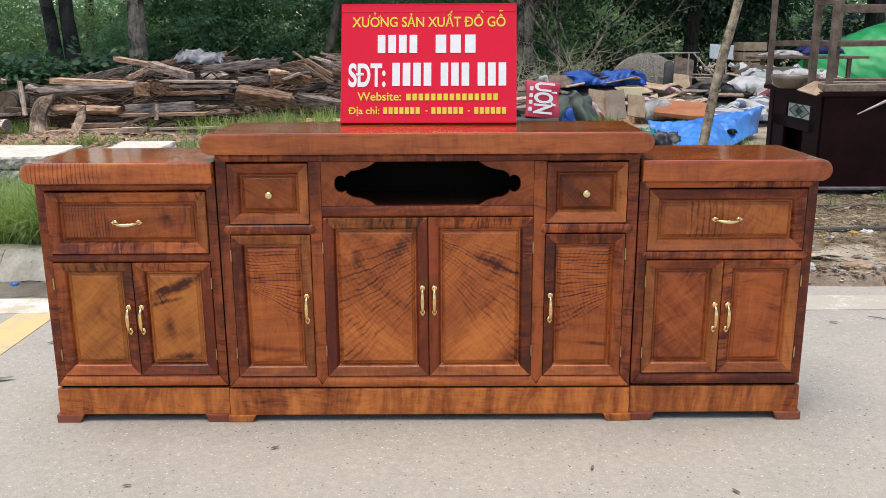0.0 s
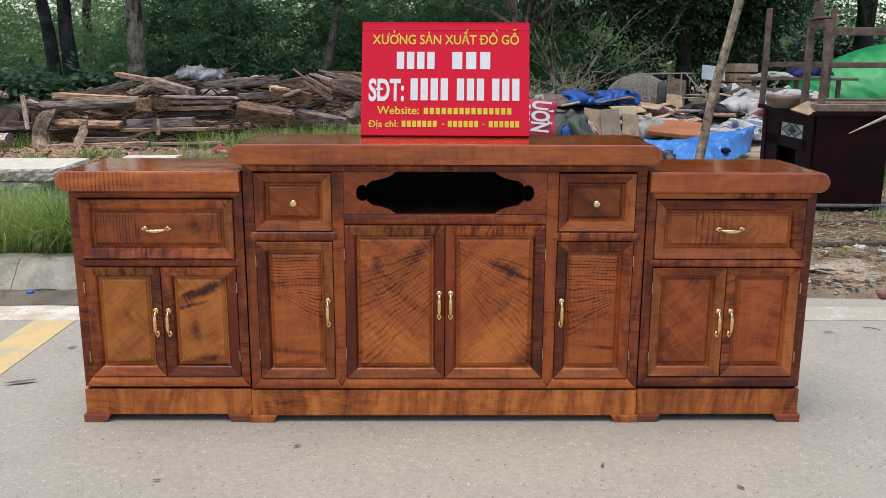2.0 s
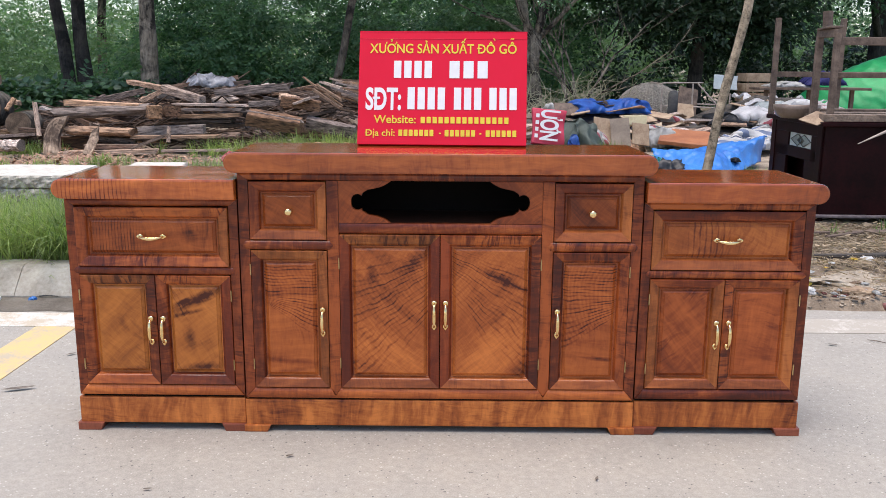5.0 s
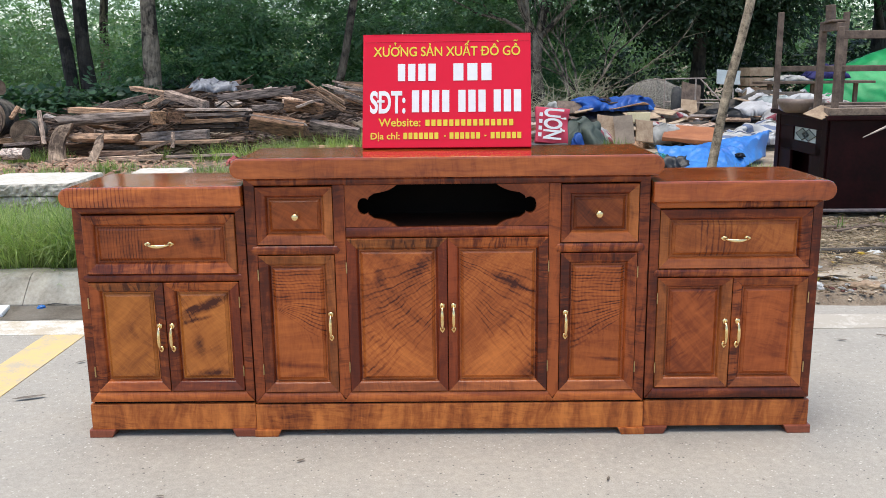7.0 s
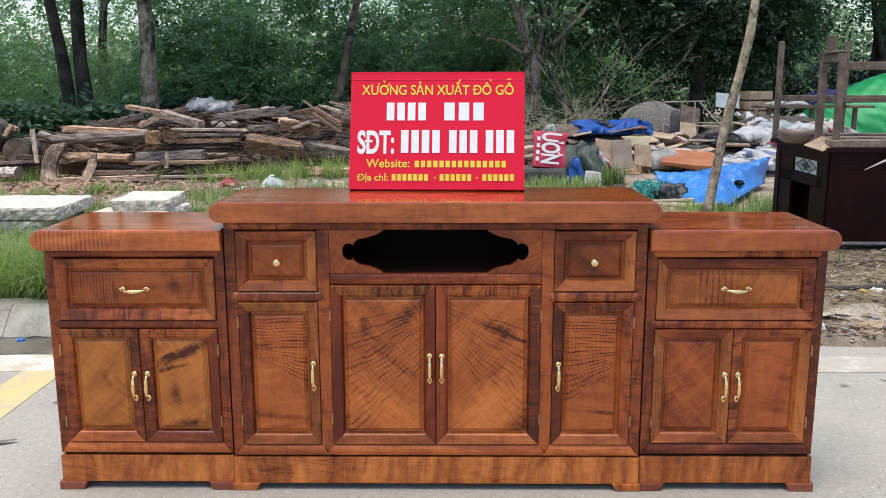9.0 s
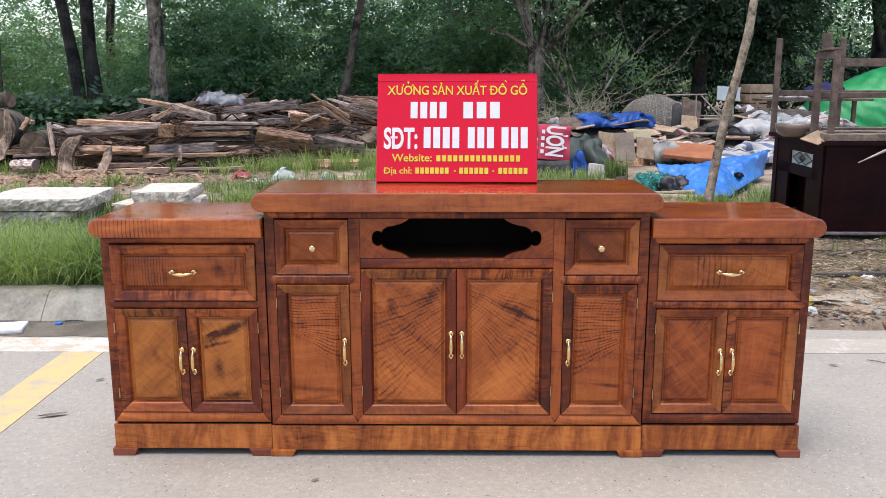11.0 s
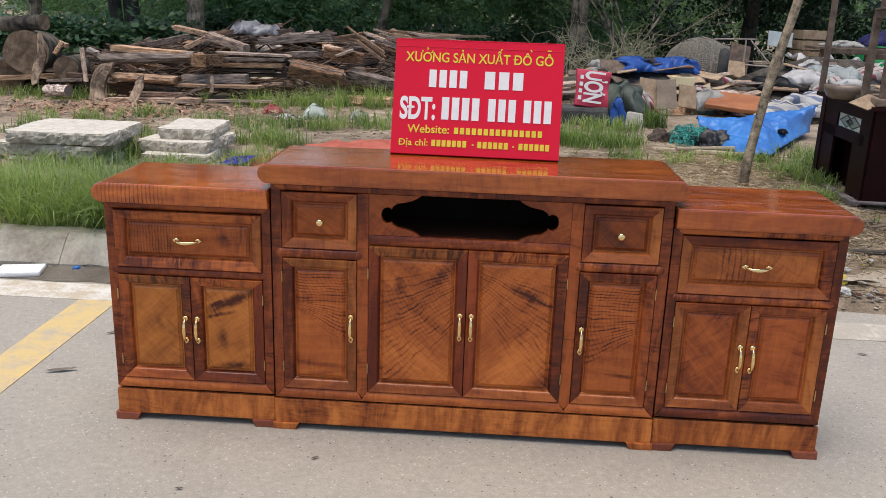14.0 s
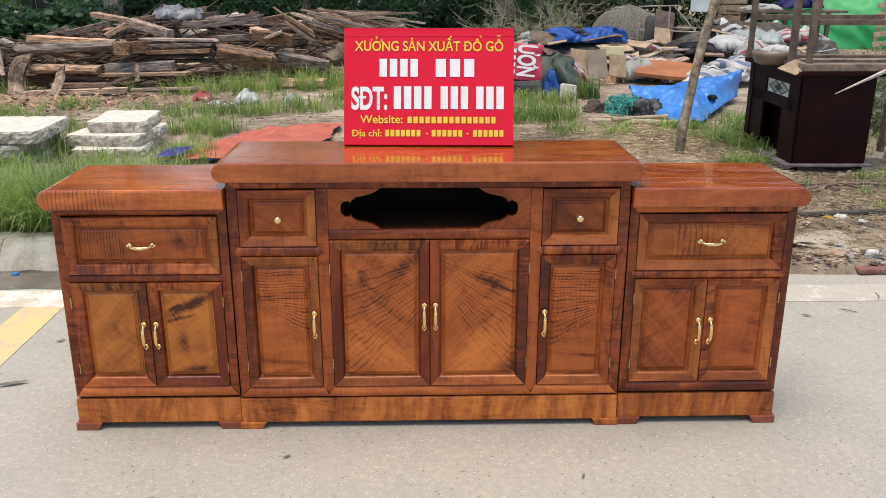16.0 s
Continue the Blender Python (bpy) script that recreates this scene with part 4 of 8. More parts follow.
        part("foot", foot(0.502, 0.582, y0, y0 + 0.07, 0.022, True, False), W_BASE, t)
    return t


def side_cabinet(inner, outer, s, panels, mats, label):
    """The lower cabinet beside the tall one. s: -1 for the side of negative x."""
    t = thing("side_cabinet", label, "cabinet", (0, 0, 0), "pair of low side cabinets")
    x0, x1 = sorted((inner, outer))
    Y0, Y1, zt = 0.003, 0.285, 0.7005
    so = outer + s * 0.024
    a, b = sorted((inner, so))
    part("tabletop", slab_top(a, b, -0.032, 0.302, 0.7025, 0.760, s < 0, s > 0), W_TOP_R if s < 0 else W_TOP, t, "glossy thick top with one rounded end")
    for e in (x0, x1 - 0.02):
        part("side_panel", box(e, e + 0.02, Y0 + 0.021, Y1, 0.105, 0.702, 0.002), W_VD, t)
    part("back_panel", box(x0 + 0.021, x1 - 0.021, Y1 - 0.014, Y1 - 0.002, 0.11, 0.70), W_IN, t)
    part("floor_board", box(x0 + 0.021, x1 - 0.021, Y0 + 0.021, Y1 - 0.016, 0.107, 0.125), W_IN, t)
    part("middle_board", box(x0 + 0.021, x1 - 0.021, Y0 + 0.021, Y1 - 0.016, 0.485, 0.500), W_IN, t)
    part("stile", stile(x0, x0 + 0.026, 0.1115, 0.680, Y0 - 0.0075, 0, 0.0325, Y0 + 0.02, 0.0205, 0), W_VD, t)
    part("stile", stile(x1 - 0.026, x1, 0.1115, 0.680, Y0 - 0.0075, 0.0325, 0, Y0 + 0.02, 0, 0.0205), W_VD, t)
    part("top_rail", half_round(x0, x1, 0.680, 0.7015, Y0 - 0.002, 0.006, mitre=(0.026, 0.026), down=True), mats["top_rail"], t)
    part("bottom_rail", half_round(x0, x1, 0.1105, 0.144, Y0 - 0.002, 0.0095, mitre=(0.026, 0.026)), mats["bottom_rail"], t)
    part("drawer_rail", half_round(x0 + 0.012, x1 - 0.012, 0.4795, 0.5035, Y0 - 0.003, 0.007, 0.010), mats["drawer_rail"], t)
    proud = 0.008 if s < 0 else 0.002
    d = front("drawer", t, (x0 + 0.027, x1 - 0.027, 0.505, 0.678), (0.034,) * 4, panels[0], mats["drawer"], Y0 - proud)
    part("drawer_box", box(x0 + 0.034, x1 - 0.034, Y0 + 0.013 - proud, Y1 - 0.03, 0.515, 0.66), W_IN, d)
    mid = (x0 + x1) / 2
    part("handle", pull(mid, 0.594, Y0 - 0.008 - proud, 0.081, False), BRASS, d, "brass bow handle", True)
    for k, (a, b) in enumerate(((x0 + 0.0268, mid - 0.0003), (mid + 0.0003, x1 - 0.0268))):
        d = front("door", t, (a, b, 0.1455, 0.4785), (0.034, 0.034, 0.034, 0.031), panels[1 + k], mats["doors"][k], Y0 - 0.004)
        part("handle", pull(mid + (-0.018 if k == 0 else 0.018), 0.314, Y0 - 0.014, 0.086, True), BRASS, d, "brass bow handle", True)
        for z in (0.42, 0.21):
            hinge(d, a - 0.001 if k == 0 else b + 0.001, z, Y0 - 0.0165)
    pa, pb = sorted((inner, outer + s * 0.005))
    part("plinth", box(pa, pb, Y0 - 0.006, Y0 + 0.012, 0.022, 0.103, 0.003), W_BASE, t)
    for e0, e1 in ((pa, pa + 0.02), (pb - 0.02, pb)):
        part("plinth_side", box(e0, e1, Y0 + 0.0125, Y1, 0.022, 0.103, 0.003), W_BASE, t)
    part("plinth_back", box(pa + 0.021, pb - 0.021, Y1 - 0.02, Y1, 0.022, 0.103, 0.003), W_IN, t)
    part("plinth_lip", box(x0 + 0.006, x1 - 0.006, Y0 + 0.004, Y1 - 0.004, 0.1032, 0.1095), W_IN, t)
    for y0 in (Y0 - 0.014, Y1 - 0.06):
        part("foot", foot(pa - (0.007 if s < 0 else 0), pa + 0.072, y0, y0 + 0.07, 0.024, False, True), W_FOOT, t)
        part("foot", foot(pb - 0.072, pb + (0.007 if s > 0 else 0), y0, y0 + 0.07, 0.024, True, False), W_FOOT, t)
    return t


def bars_of(left, right, bottom, top):
    return dict(left=left, right=right, bottom=bottom, top=top)


centre_cabinet()
side_cabinet(-0.5815, -1.073, -1, (W_DRW_L, W_GOLD, W_SWIRL),
             dict(top_rail=W_H, drawer_rail=W_H, bottom_rail=W_BOT, drawer=bars_of(W_V, W_PALEV, W_HR, W_HR), doors=(bars_of(W_BAND, W_BAND, W_BOT, W_PALE), bars_of(W_V, W_RED, W_H, W_HR))),
             "low lacquered walnut cabinet with golden door panels, standing on the road")
side_cabinet(0.5755, 1.060, 1, (W_DRW, W_HATCH, W_RIP),
             dict(top_rail=W_HR, drawer_rail=W_HR, bottom_rail=W_H, drawer=bars_of(W_PALEV, W_BAND, W_LOW, W_H), doors=(bars_of(W_PALEV, W_PALEV, W_LOW, W_H), bars_of(W_BAND, W_PALEV, W_LOW, W_HR))),
             "low lacquered walnut cabinet with plain reddish doors, standing on the road")


# ---- the red sign on the tall cabinet ----
def text_mesh(text, bold):
    cu = bpy.data.curves.new("letters", "FONT")
    cu.body, cu.extrude, cu.offset = text, 0.0004, bold
    tmp = new("tmp_text", cu)
    me = bpy.data.meshes.new_from_object(tmp)
    bpy.data.objects.remove(tmp)
    co = np.empty(len(me.vertices) * 3)
    me.vertices.foreach_get("co", co)
    return me, co.reshape(-1, 3)


def lettering(name, text, x, z, height, width, material, parent, y=-0.0125, bold=0.012):
    """Flat letters fitted into the given height and width, from their left end. The stroke of the barred D, the horn of
    the horned O and its hook are laid on as strokes of their own."""
    plain_text = text.replace("\u0110", "D").replace("\u1ede", "O").replace("\u01a0", "O").replace("\u1ed2", "\u00d4").replace("\u1ed6", "\u00d4")
    me, co = text_mesh(plain_text, bold)
    cap, left = 0.729, co[:, 0].min()
    sx, sz = width / (co[:, 0].max() - left), height / cap
    marks = []
    for i, ch in enumerate(text):
        if ch not in "\u0110\u1ede\u01a0\u1ed2\u1ed6":
            continue
        right = text_mesh(plain_text[:i + 1], bold)[1][:, 0].max()
        wide = np.ptp(text_mesh(plain_text[i], bold)[1][:, 0])
        a = right - wide
        if ch == "\u0110":
            marks.append([(a - 0.07, 0.37), (a + 0.3, 0.37)])
        elif ch in "\u1ede\u01a0":
            marks.append([(right - 0.1, 0.66), (right + 0.03, 0.7), (right + 0.06, 0.82)])
            if ch == "\u1ede":
                m = a + wide / 2
                marks.append([(m - 0.07, 0.98), (m, 1.02), (m + 0.06, 0.97), (m, 0.9), (m, 0.84)])
        elif ch == "\u1ed2":
            marks.append([(right - 0.14, 1.12), (right - 0.02, 0.98)])
        else:
            m = a + wide / 2
            marks.append([(m - 0.14, 1.06), (m - 0.06, 1.12), (m + 0.06, 1.07), (m + 0.14, 1.13)])
    co = np.column_stack([(co[:, 0] - left) * sx + x, y - co[:, 2], co[:, 1] * sz + z])
    me.vertices.foreach_set("co", co.ravel())
    me.update()
    me.materials.clear()
    me.materials.append(material)
    ob = new(name, me)
    ob.parent = parent
    for line in marks:
        bm = bmesh.new()
        for (ax, az), (bx, bz) in zip(line, line[1:]):
            p, q = Vector(((ax - left) * sx + x, 0, az * sz + z)), Vector(((bx - left) * sx + x, 0, bz * sz + z))
            d = (q - p).normalized()
            w = Vector((-d.z, 0, d.x)) * height * (0.05 if bold else 0.04)
            p, q = p - d * height * 0.02, q + d * height * 0.02
            vs = [bm.verts.new((v.x, y + e, v.z)) for e in (-0.0011, 0.0002) for v in (p - w, q - w, q + w, p + w)]
            for f in ((0, 1, 2, 3), (7, 6, 5, 4), (0, 4, 5, 1), (1, 5, 6, 2), (2, 6, 7, 3), (3, 7, 4, 0)):
                bm.faces.new([vs[k] for k in f])
        bmesh.ops.recalc_face_normals(bm, faces=bm.faces[:])
        mk = part("accent", bm, material, ob)
    return ob


def bars(parent, x0, x1, z, h, count, material, y=-0.0122, fill=0.72):
    step = (x1 - x0) / count
    for i in range(count):
        part("bar", box(x0 + i * step, x0 + (i + fill) * step, y - 0.0008, y, z, z + h), material, parent)


sg = thing("shop_sign", "red board sign with yellow and white lettering on the tall cabinet", "sign", (-0.003, 0.2, 0.8375), turn=-2.0)
sg.matrix_world = pose(-0.003, 0.2, 0.839, -17, 0, -2)
sg.scale = (0.94, 1.0, 0.97)
SW, SH = 0.272, 0.362
part("board", box(-SW, SW, -0.0115, 0.0115, 0.0, SH, 0.0015), RED, sg)
part("top_fold", box(-SW - 0.0005, SW + 0.0005, -0.0125, 0.012, SH - 0.002, SH + 0.0005), RED, sg)
part("strut", tube([(0, 0.012, 0.2), (0, 0.068, 0.024)], [0.007, 0.007], 8), FRAMEWOOD, sg, "thin wooden strut behind the board")
part("fold_line", box(-SW, SW, -0.0127, -0.0112, SH - 0.0245, SH - 0.0232, 0.0004), RED, sg)
lettering("lettering", "XƯỞNG SẢN XUẤT ĐỒ GỖ", -0.238, 0.292, 0.031, 0.476, YELLOW_INK, sg)
for a, b, k in ((-0.158, -0.026, 4), (0.022, 0.158, 3)):
    bars(sg, a, b, 0.212, 0.055, k, WHITE_INK)
lettering("lettering", "SĐT:", -0.248, 0.112, 0.070, 0.115, WHITE_INK, sg, bold=0.03)
for a, b, k in ((-0.112, 0.018, 4), (0.038, 0.135, 3), (0.152, 0.249, 3)):
    bars(sg, a, b, 0.112, 0.070, k, WHITE_INK)
lettering("lettering", "Website:", -0.220, 0.068, 0.026, 0.136, YELLOW_INK, sg)
bars(sg, -0.068, 0.220, 0.068, 0.020, 15, YELLOW_INK, fill=0.7)
lettering("lettering", "Địa chỉ:", -0.245, 0.027, 0.021, 0.094, YELLOW_INK, sg)
for a, b, k in ((-0.139, -0.022, 7), (-0.008, -0.002, 1), (0.01, 0.112, 6), (0.122, 0.128, 1), (0.142, 0.244, 6)):
    bars(sg, a, b, 0.027 if k > 1 else 0.034, 0.02 if k > 1 else 0.004, k, YELLOW_INK, fill=0.74 if k > 1 else 1.0)


# ---- concrete slabs on the verge ----
def concrete_slab(cx, cy, z, sx, sy, h, turn, seed):
    """A cast slab with a flat gritty top and broken, undercut sides."""
    bm = bmesh.new()
    off = Vector((seed * 7.3, seed * 3.1, 0))
    ring_count, tiers = 120, 6
    rings = []
    for j in range(tiers + 1):
        ring = []
        for i in range(ring_count):
            a = 2 * math.pi * i / ring_count
            c, s = math.cos(a), math.sin(a)
            k = 1 / (abs(c) ** 14 + abs(s) ** 14) ** (1 / 14)
            x, y, q = c * k * sx / 2, s * k * sy / 2, j / tiers
            p = Vector((x, y, q * h))
            chip = 0.014 * noise.noise(p * 14 + off) + 0.012 * noise.noise(p * 42 + off) + 0.007 * noise.noise(p * 95 + off)
            chip -= 0.016 * max(0.0, 0.45 - q) * 2 * (0.6 + noise.noise(p * 9 - off)) + (0.007 if j == tiers else 0)
            ring.append(bm.verts.new((x + c * chip, y + s * chip, q * h * (1 + 0.03 * noise.noise(p * 20 + off)) + 0.006 * noise.noise(Vector((x * 5, y * 5, seed))))))
        rings.append(ring)
    for k in (0.97, 0.85, 0.6, 0.3):
        rings.append([bm.verts.new((v.co.x * k, v.co.y * k, h + 0.004 * noise.noise(Vector((v.co.x * k * 8, v.co.y * k * 8, seed))) + 0.002 * noise.noise(Vector((v.co.x * k * 40, v.co.y * k * 40, seed))))) for v in rings[tiers]])
    sides = []
    for j, (a, b) in enumerate(zip(rings, rings[1:])):
        for i in range(ring_count):
            q = (i + 1) % ring_count
            face = bm.faces.new((a[i], a[q], b[q], b[i]))
            if j < tiers:
                sides.append(face)
    bm.faces.new(rings[-1])
    bm.faces.new(rings[0][::-1])
    # sides get the coarser mix, toned darker than the top for shade
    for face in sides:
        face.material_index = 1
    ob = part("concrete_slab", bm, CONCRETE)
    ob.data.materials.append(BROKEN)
    ob.matrix_world = pose(cx, cy, z, 0, 0, turn)
    return tagged(ob, "rough pale concrete slab with crumbled edges, stacked on the verge", "concrete slab", "stacked concrete slabs")


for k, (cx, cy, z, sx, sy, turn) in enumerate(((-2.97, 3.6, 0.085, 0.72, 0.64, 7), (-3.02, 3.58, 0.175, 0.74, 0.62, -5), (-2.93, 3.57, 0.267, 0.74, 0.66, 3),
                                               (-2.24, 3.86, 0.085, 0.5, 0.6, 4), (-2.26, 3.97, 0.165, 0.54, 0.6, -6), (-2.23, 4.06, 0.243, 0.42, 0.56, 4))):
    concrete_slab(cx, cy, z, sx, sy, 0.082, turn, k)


# ---- heap of old timber ----
def timber_mesh(name, kind, seed, mat):
    """A weathered board, beam or split log, one metre long along x and one wide and high."""
    rng = random.Random(seed)
    bm = bmesh.new()
    k = 15
    rings = []
    sides = {"board": [(-0.5, -0.5), (0.5, -0.5), (0.5, 0.5), (-0.5, 0.5)], "beam": [(-0.5, -0.44), (-0.44, -0.5), (0.44, -0.5), (0.5, -0.44), (0.5, 0.44), (0.44, 0.5), (-0.44, 0.5), (-0.5, 0.44)],
             "log": [(0.5 * math.cos(a), 0.5 * math.sin(a)) for a in np.linspace(0, 2 * math.pi, 11)[:-1]]}[kind]
    amp = {"board": 0.13, "beam": 0.12, "log": 0.2}[kind]
    jig = [rng.uniform(-0.5, 0.5) for _ in sides]
    for i in range(k + 1):
        x = i / k - 0.5
        bend = 0.16 * noise.noise(Vector((x * 1.6, seed, 0.3)))
        ring = []
        for q, (y, z) in enumerate(sides):
            d = amp * (noise.noise(Vector((x * 5, q * 0.9, seed))) + 0.3 * noise.noise(Vector((x * 17, q * 2.1, seed + 5))))
            e = 0.07 * jig[q] if i in (0, k) else 0
            ring.append(bm.verts.new((x + e, y * (1 + d) + bend, z * (1 + d * 1.3))))
        rings.append(ring)
    n = len(sides)
    for a, b in zip(rings, rings[1:]):
        for j in range(n):
            q = (j + 1) % n
            bm.faces.new((a[j], a[q], b[q], b[j]))
    caps = [bm.faces.new(rings[0]), bm.faces.new(rings[-1])]
    bmesh.ops.recalc_face_normals(bm, faces=bm.faces[:])
    for c in caps:
        c.material_index = 1
    me = bpy.data.meshes.new(name)
    bm.to_mesh(me)
    bm.free()
    me.materials.append(mat)
    me.materials.append(TIMBER_CUT if kind == "log" else mat)
    return me


PIECES = {(kind, dark): [timber_mesh(name, kind, first + q, TIMBER_DARK if dark else TIMBER) for q in range(5)]
          for kind, name, first in (("board", "old_board", 0), ("beam", "old_beam", 10), ("log", "split_log", 20)) for dark in (False, True)}
rng = random.Random(4)


def timber(kind, a, b, w, h, roll=0.0, dark=False):
    """A piece of old timber from a to b, w wide and h thick."""
    a, b = Vector(a), Vector(b)
    d = b - a
    me = rng.choice(PIECES[kind, dark])
    # dark pieces carry the heap's gap shade in their colour
    tone = "shade-dark" if dark else "pale weathered"
    name, label = {"board": ("old_board", tone + " board lying in a timber heap"), "beam": ("old_beam", tone + " squared beam lying in a timber heap"),
                   "log": ("split_log", tone + " split log lying in a timber heap")}[kind]
    ob = new(name, me)
    ob.matrix_world = Matrix.Translation((a + b) / 2) @ d.to_track_quat("X", "Z").to_matrix().to_4x4() @ pose(0, 0, 0, roll) @ Matrix.Diagonal((d.length, w, h, 1))
    return tagged(ob, label, "timber", "timber heap")


def heap_top(x):
    if x < -3.0:
        return 0.86 - 0.15 * max(0.0, -3.2 - x) if x > -6.2 else max(0.28, 0.41 - 0.06 * (-6.2 - x))
    return 0.86 - 0.05 * (x + 3.0) if x < -0.6 else 0.74 - 0.42 * (x + 0.6)


for i in range(270):
    x = rng.uniform(-8.6, -0.1)
    u = rng.random() ** 0.75
    y = 7.45 + 1.9 * u + rng.uniform(-0.1, 0.4) + (0.35 if x > -2.6 else 0)
    z = 0.08 + (heap_top(x) - 0.2) * min(1.0, u * 1.25 * rng.uniform(0.8, 1.05))
    L = rng.uniform(0.35, 1.3)
    yaw = rng.gauss(0, 0.4) if rng.random() < 0.72 else rng.uniform(0.6, 2.4)
    tilt = rng.gauss(0, 0.08) if rng.random() < 0.65 else max(-0.4, min(0.4, rng.gauss(0, 0.25)))
    d = Vector((math.cos(yaw) * math.cos(tilt), math.sin(yaw) * math.cos(tilt), math.sin(tilt))) * L / 2
    c = Vector((x, y, z))
    kind = rng.choice(("board", "board", "board", "beam", "beam", "log"))
    w, h = {"board": (rng.uniform(0.07, 0.17), rng.uniform(0.018, 0.04)), "beam": (rng.uniform(0.06, 0.13), rng.uniform(0.05, 0.11)), "log": (rng.uniform(0.08, 0.17), rng.uniform(0.07, 0.14))}[kind]
    low = min((c - d).z, (c + d).z)
    if low < 0.08:
        c.z += 0.08 - low
    timber(kind, c - d, c + d, w, h, rng.gauss(0, 25), rng.random() < 0.8)
# splinters, bark and sticks between the larger pieces
bm = bmesh.new()
for i in range(900):
    x = rng.uniform(-8.0, -0.2)
    u = rng.random()
    c = Vector((x, 7.2 + 1.9 * u + (0.4 if x > -2.6 else 0), 0.08 + (heap_top(x) - 0.16) * min(1.0, u * 1.2)))
    yaw, tilt, L = rng.uniform(-0.9, 0.9), rng.gauss(0, 0.25), rng.uniform(0.1, 0.45)
    d = Vector((math.cos(yaw), math.sin(yaw), tilt)) * L
    tube([c - d, c + Vector((0, 0, rng.uniform(-0.02, 0.03))), c + d], [rng.uniform(0.004, 0.014), rng.uniform(0.006, 0.018), 0.004], 4, bm)
# Shade between the larger pieces is put into this dark splinter colour.
tagged(part("splinters", bm, plain("gap_shade_splinters", (0.01, 0.0066, 0.0046), (0.18, 0.118, 0.082), 9, 0.95, fine=50)), "splinters and sticks strewn through the timber heap", "sticks", kind="stuff")
# the pieces that stand out at the front of the heap
timber("log", (-4.39, 7.2, 0.54), (-3.33, 7.25, 0.6), 0.16, 0.125)
timber("board", (-4.29, 7.4, 0.66), (-3.42, 7.3, 0.62), 0.2, 0.06)
timber("beam", (-3.19, 6.98, 0.58), (-3.47, 7.7, 0.55), 0.15, 0.14)
timber("beam", (-3, 7.02, 0.59), (-3.31, 7.8, 0.54), 0.17, 0.11, dark=True)
timber("log", (-4.14, 6.95, 0.38), (-3.44, 6.95, 0.36), 0.24, 0.1)
timber("beam", (-3.43, 7.15, 0.36), (-2.71, 7.15, 0.39), 0.15, 0.1)
timber("board", (-3.43, 6.95, 0.31), (-2.51, 6.98, 0.32), 0.14, 0.03)
timber("beam", (-4.25, 7.02, 0.25), (-3.48, 7.04, 0.25), 0.14, 0.12, dark=True)
timber("board", (-4.1, 6.7, 0.15), (-3.09, 6.72, 0.18), 0.11, 0.05)
timber("board", (-3.05, 6.75, 0.18), (-2.32, 6.8, 0.19), 0.05, 0.025)
timber("board", (-3.09, 7.4, 0.65), (-2.29, 7.4, 0.64), 0.2, 0.022)
timber("board", (-3.05, 7.35, 0.59), (-2.31, 7.35, 0.6), 0.2, 0.03)
timber("board", (-3, 7.3, 0.52), (-2.32, 7.3, 0.54), 0.2, 0.04)
timber("board", (-3.09, 7.35, 0.47), (-2.42, 7.35, 0.47), 0.2, 0.03, dark=True)
timber("board", (-2.94, 7.3, 0.42), (-2.29, 7.4, 0.42), 0.18, 0.03, dark=True)
timber("beam", (-2.24, 7.3, 0.52), (-1.64, 7.2, 0.42), 0.16, 0.15, 24, dark=True)
timber("board", (-2.25, 7.28, 0.58), (-1.62, 7.18, 0.48), 0.05, 0.03)
timber("beam", (-2.79, 8, 0.76), (-1.91, 8.05, 0.83), 0.08, 0.085, dark=True)
timber("beam", (-4.17, 8, 0.67), (-3.68, 8.1, 0.78), 0.14, 0.07, dark=True)
timber("board", (-3.93, 8.3, 0.88), (-3.51, 8.2, 0.81), 0.16, 0.05)
timber("board", (-3.64, 7.8, 0.66), (-3.35, 7.9, 0.81), 0.14, 0.05)
timber("beam", (-3.34, 7.8, 0.81), (-2.87, 7.7, 0.68), 0.16, 0.09)
timber("board", (-3.4, 8.2, 0.82), (-2.61, 8.4, 0.94), 0.08, 0.05, dark=True)
timber("board", (-3.15, 8.1, 0.82), (-2.45, 8.3, 0.89), 0.06, 0.04, dark=True)
timber("board", (-2.96, 8.15, 0.77), (-1.91, 8.3, 0.87), 0.05, 0.03, dark=True)
timber("board", (-3.33, 6.6, 0.22), (-2.93, 6.6, 0.37), 0.05, 0.03)
timber("log", (-2.93, 6.62, 0.45), (-2.94, 6.6, 0.29), 0.04, 0.04)
timber("log", (-4.46, 6.9, 0.68), (-4.37, 6.75, 0.33), 0.05, 0.05)
timber("log", (-4.83, 7, 0.59), (-4.78, 7.1, 0.71), 0.05, 0.05)
timber("beam", (-1.9, 7.5, 0.69), (-1.46, 7.5, 0.63), 0.16, 0.12, dark=True)
timber("board", (-1.76, 7.4, 0.66), (-1.56, 7.45, 0.73), 0.16, 0.025)
timber("beam", (-1.91, 7.6, 0.72), (-1.74, 7.5, 0.69), 0.14, 0.1)
timber("board", (-2.28, 7.5, 0.65), (-1.88, 7.6, 0.67), 0.16, 0.06, dark=True)
timber("board", (-2.12, 7.6, 0.72), (-1.83, 7.5, 0.66), 0.05, 0.04, dark=True)
timber("board", (-1.55, 7.9, 0.86), (-1.25, 7.7, 0.7), 0.035, 0.03)
timber("board", (-1.6, 7.9, 0.81), (-1.25, 7.7, 0.6), 0.035, 0.03)
timber("board", (-1.49, 8, 0.89), (-1.27, 7.9, 0.83), 0.035, 0.03)
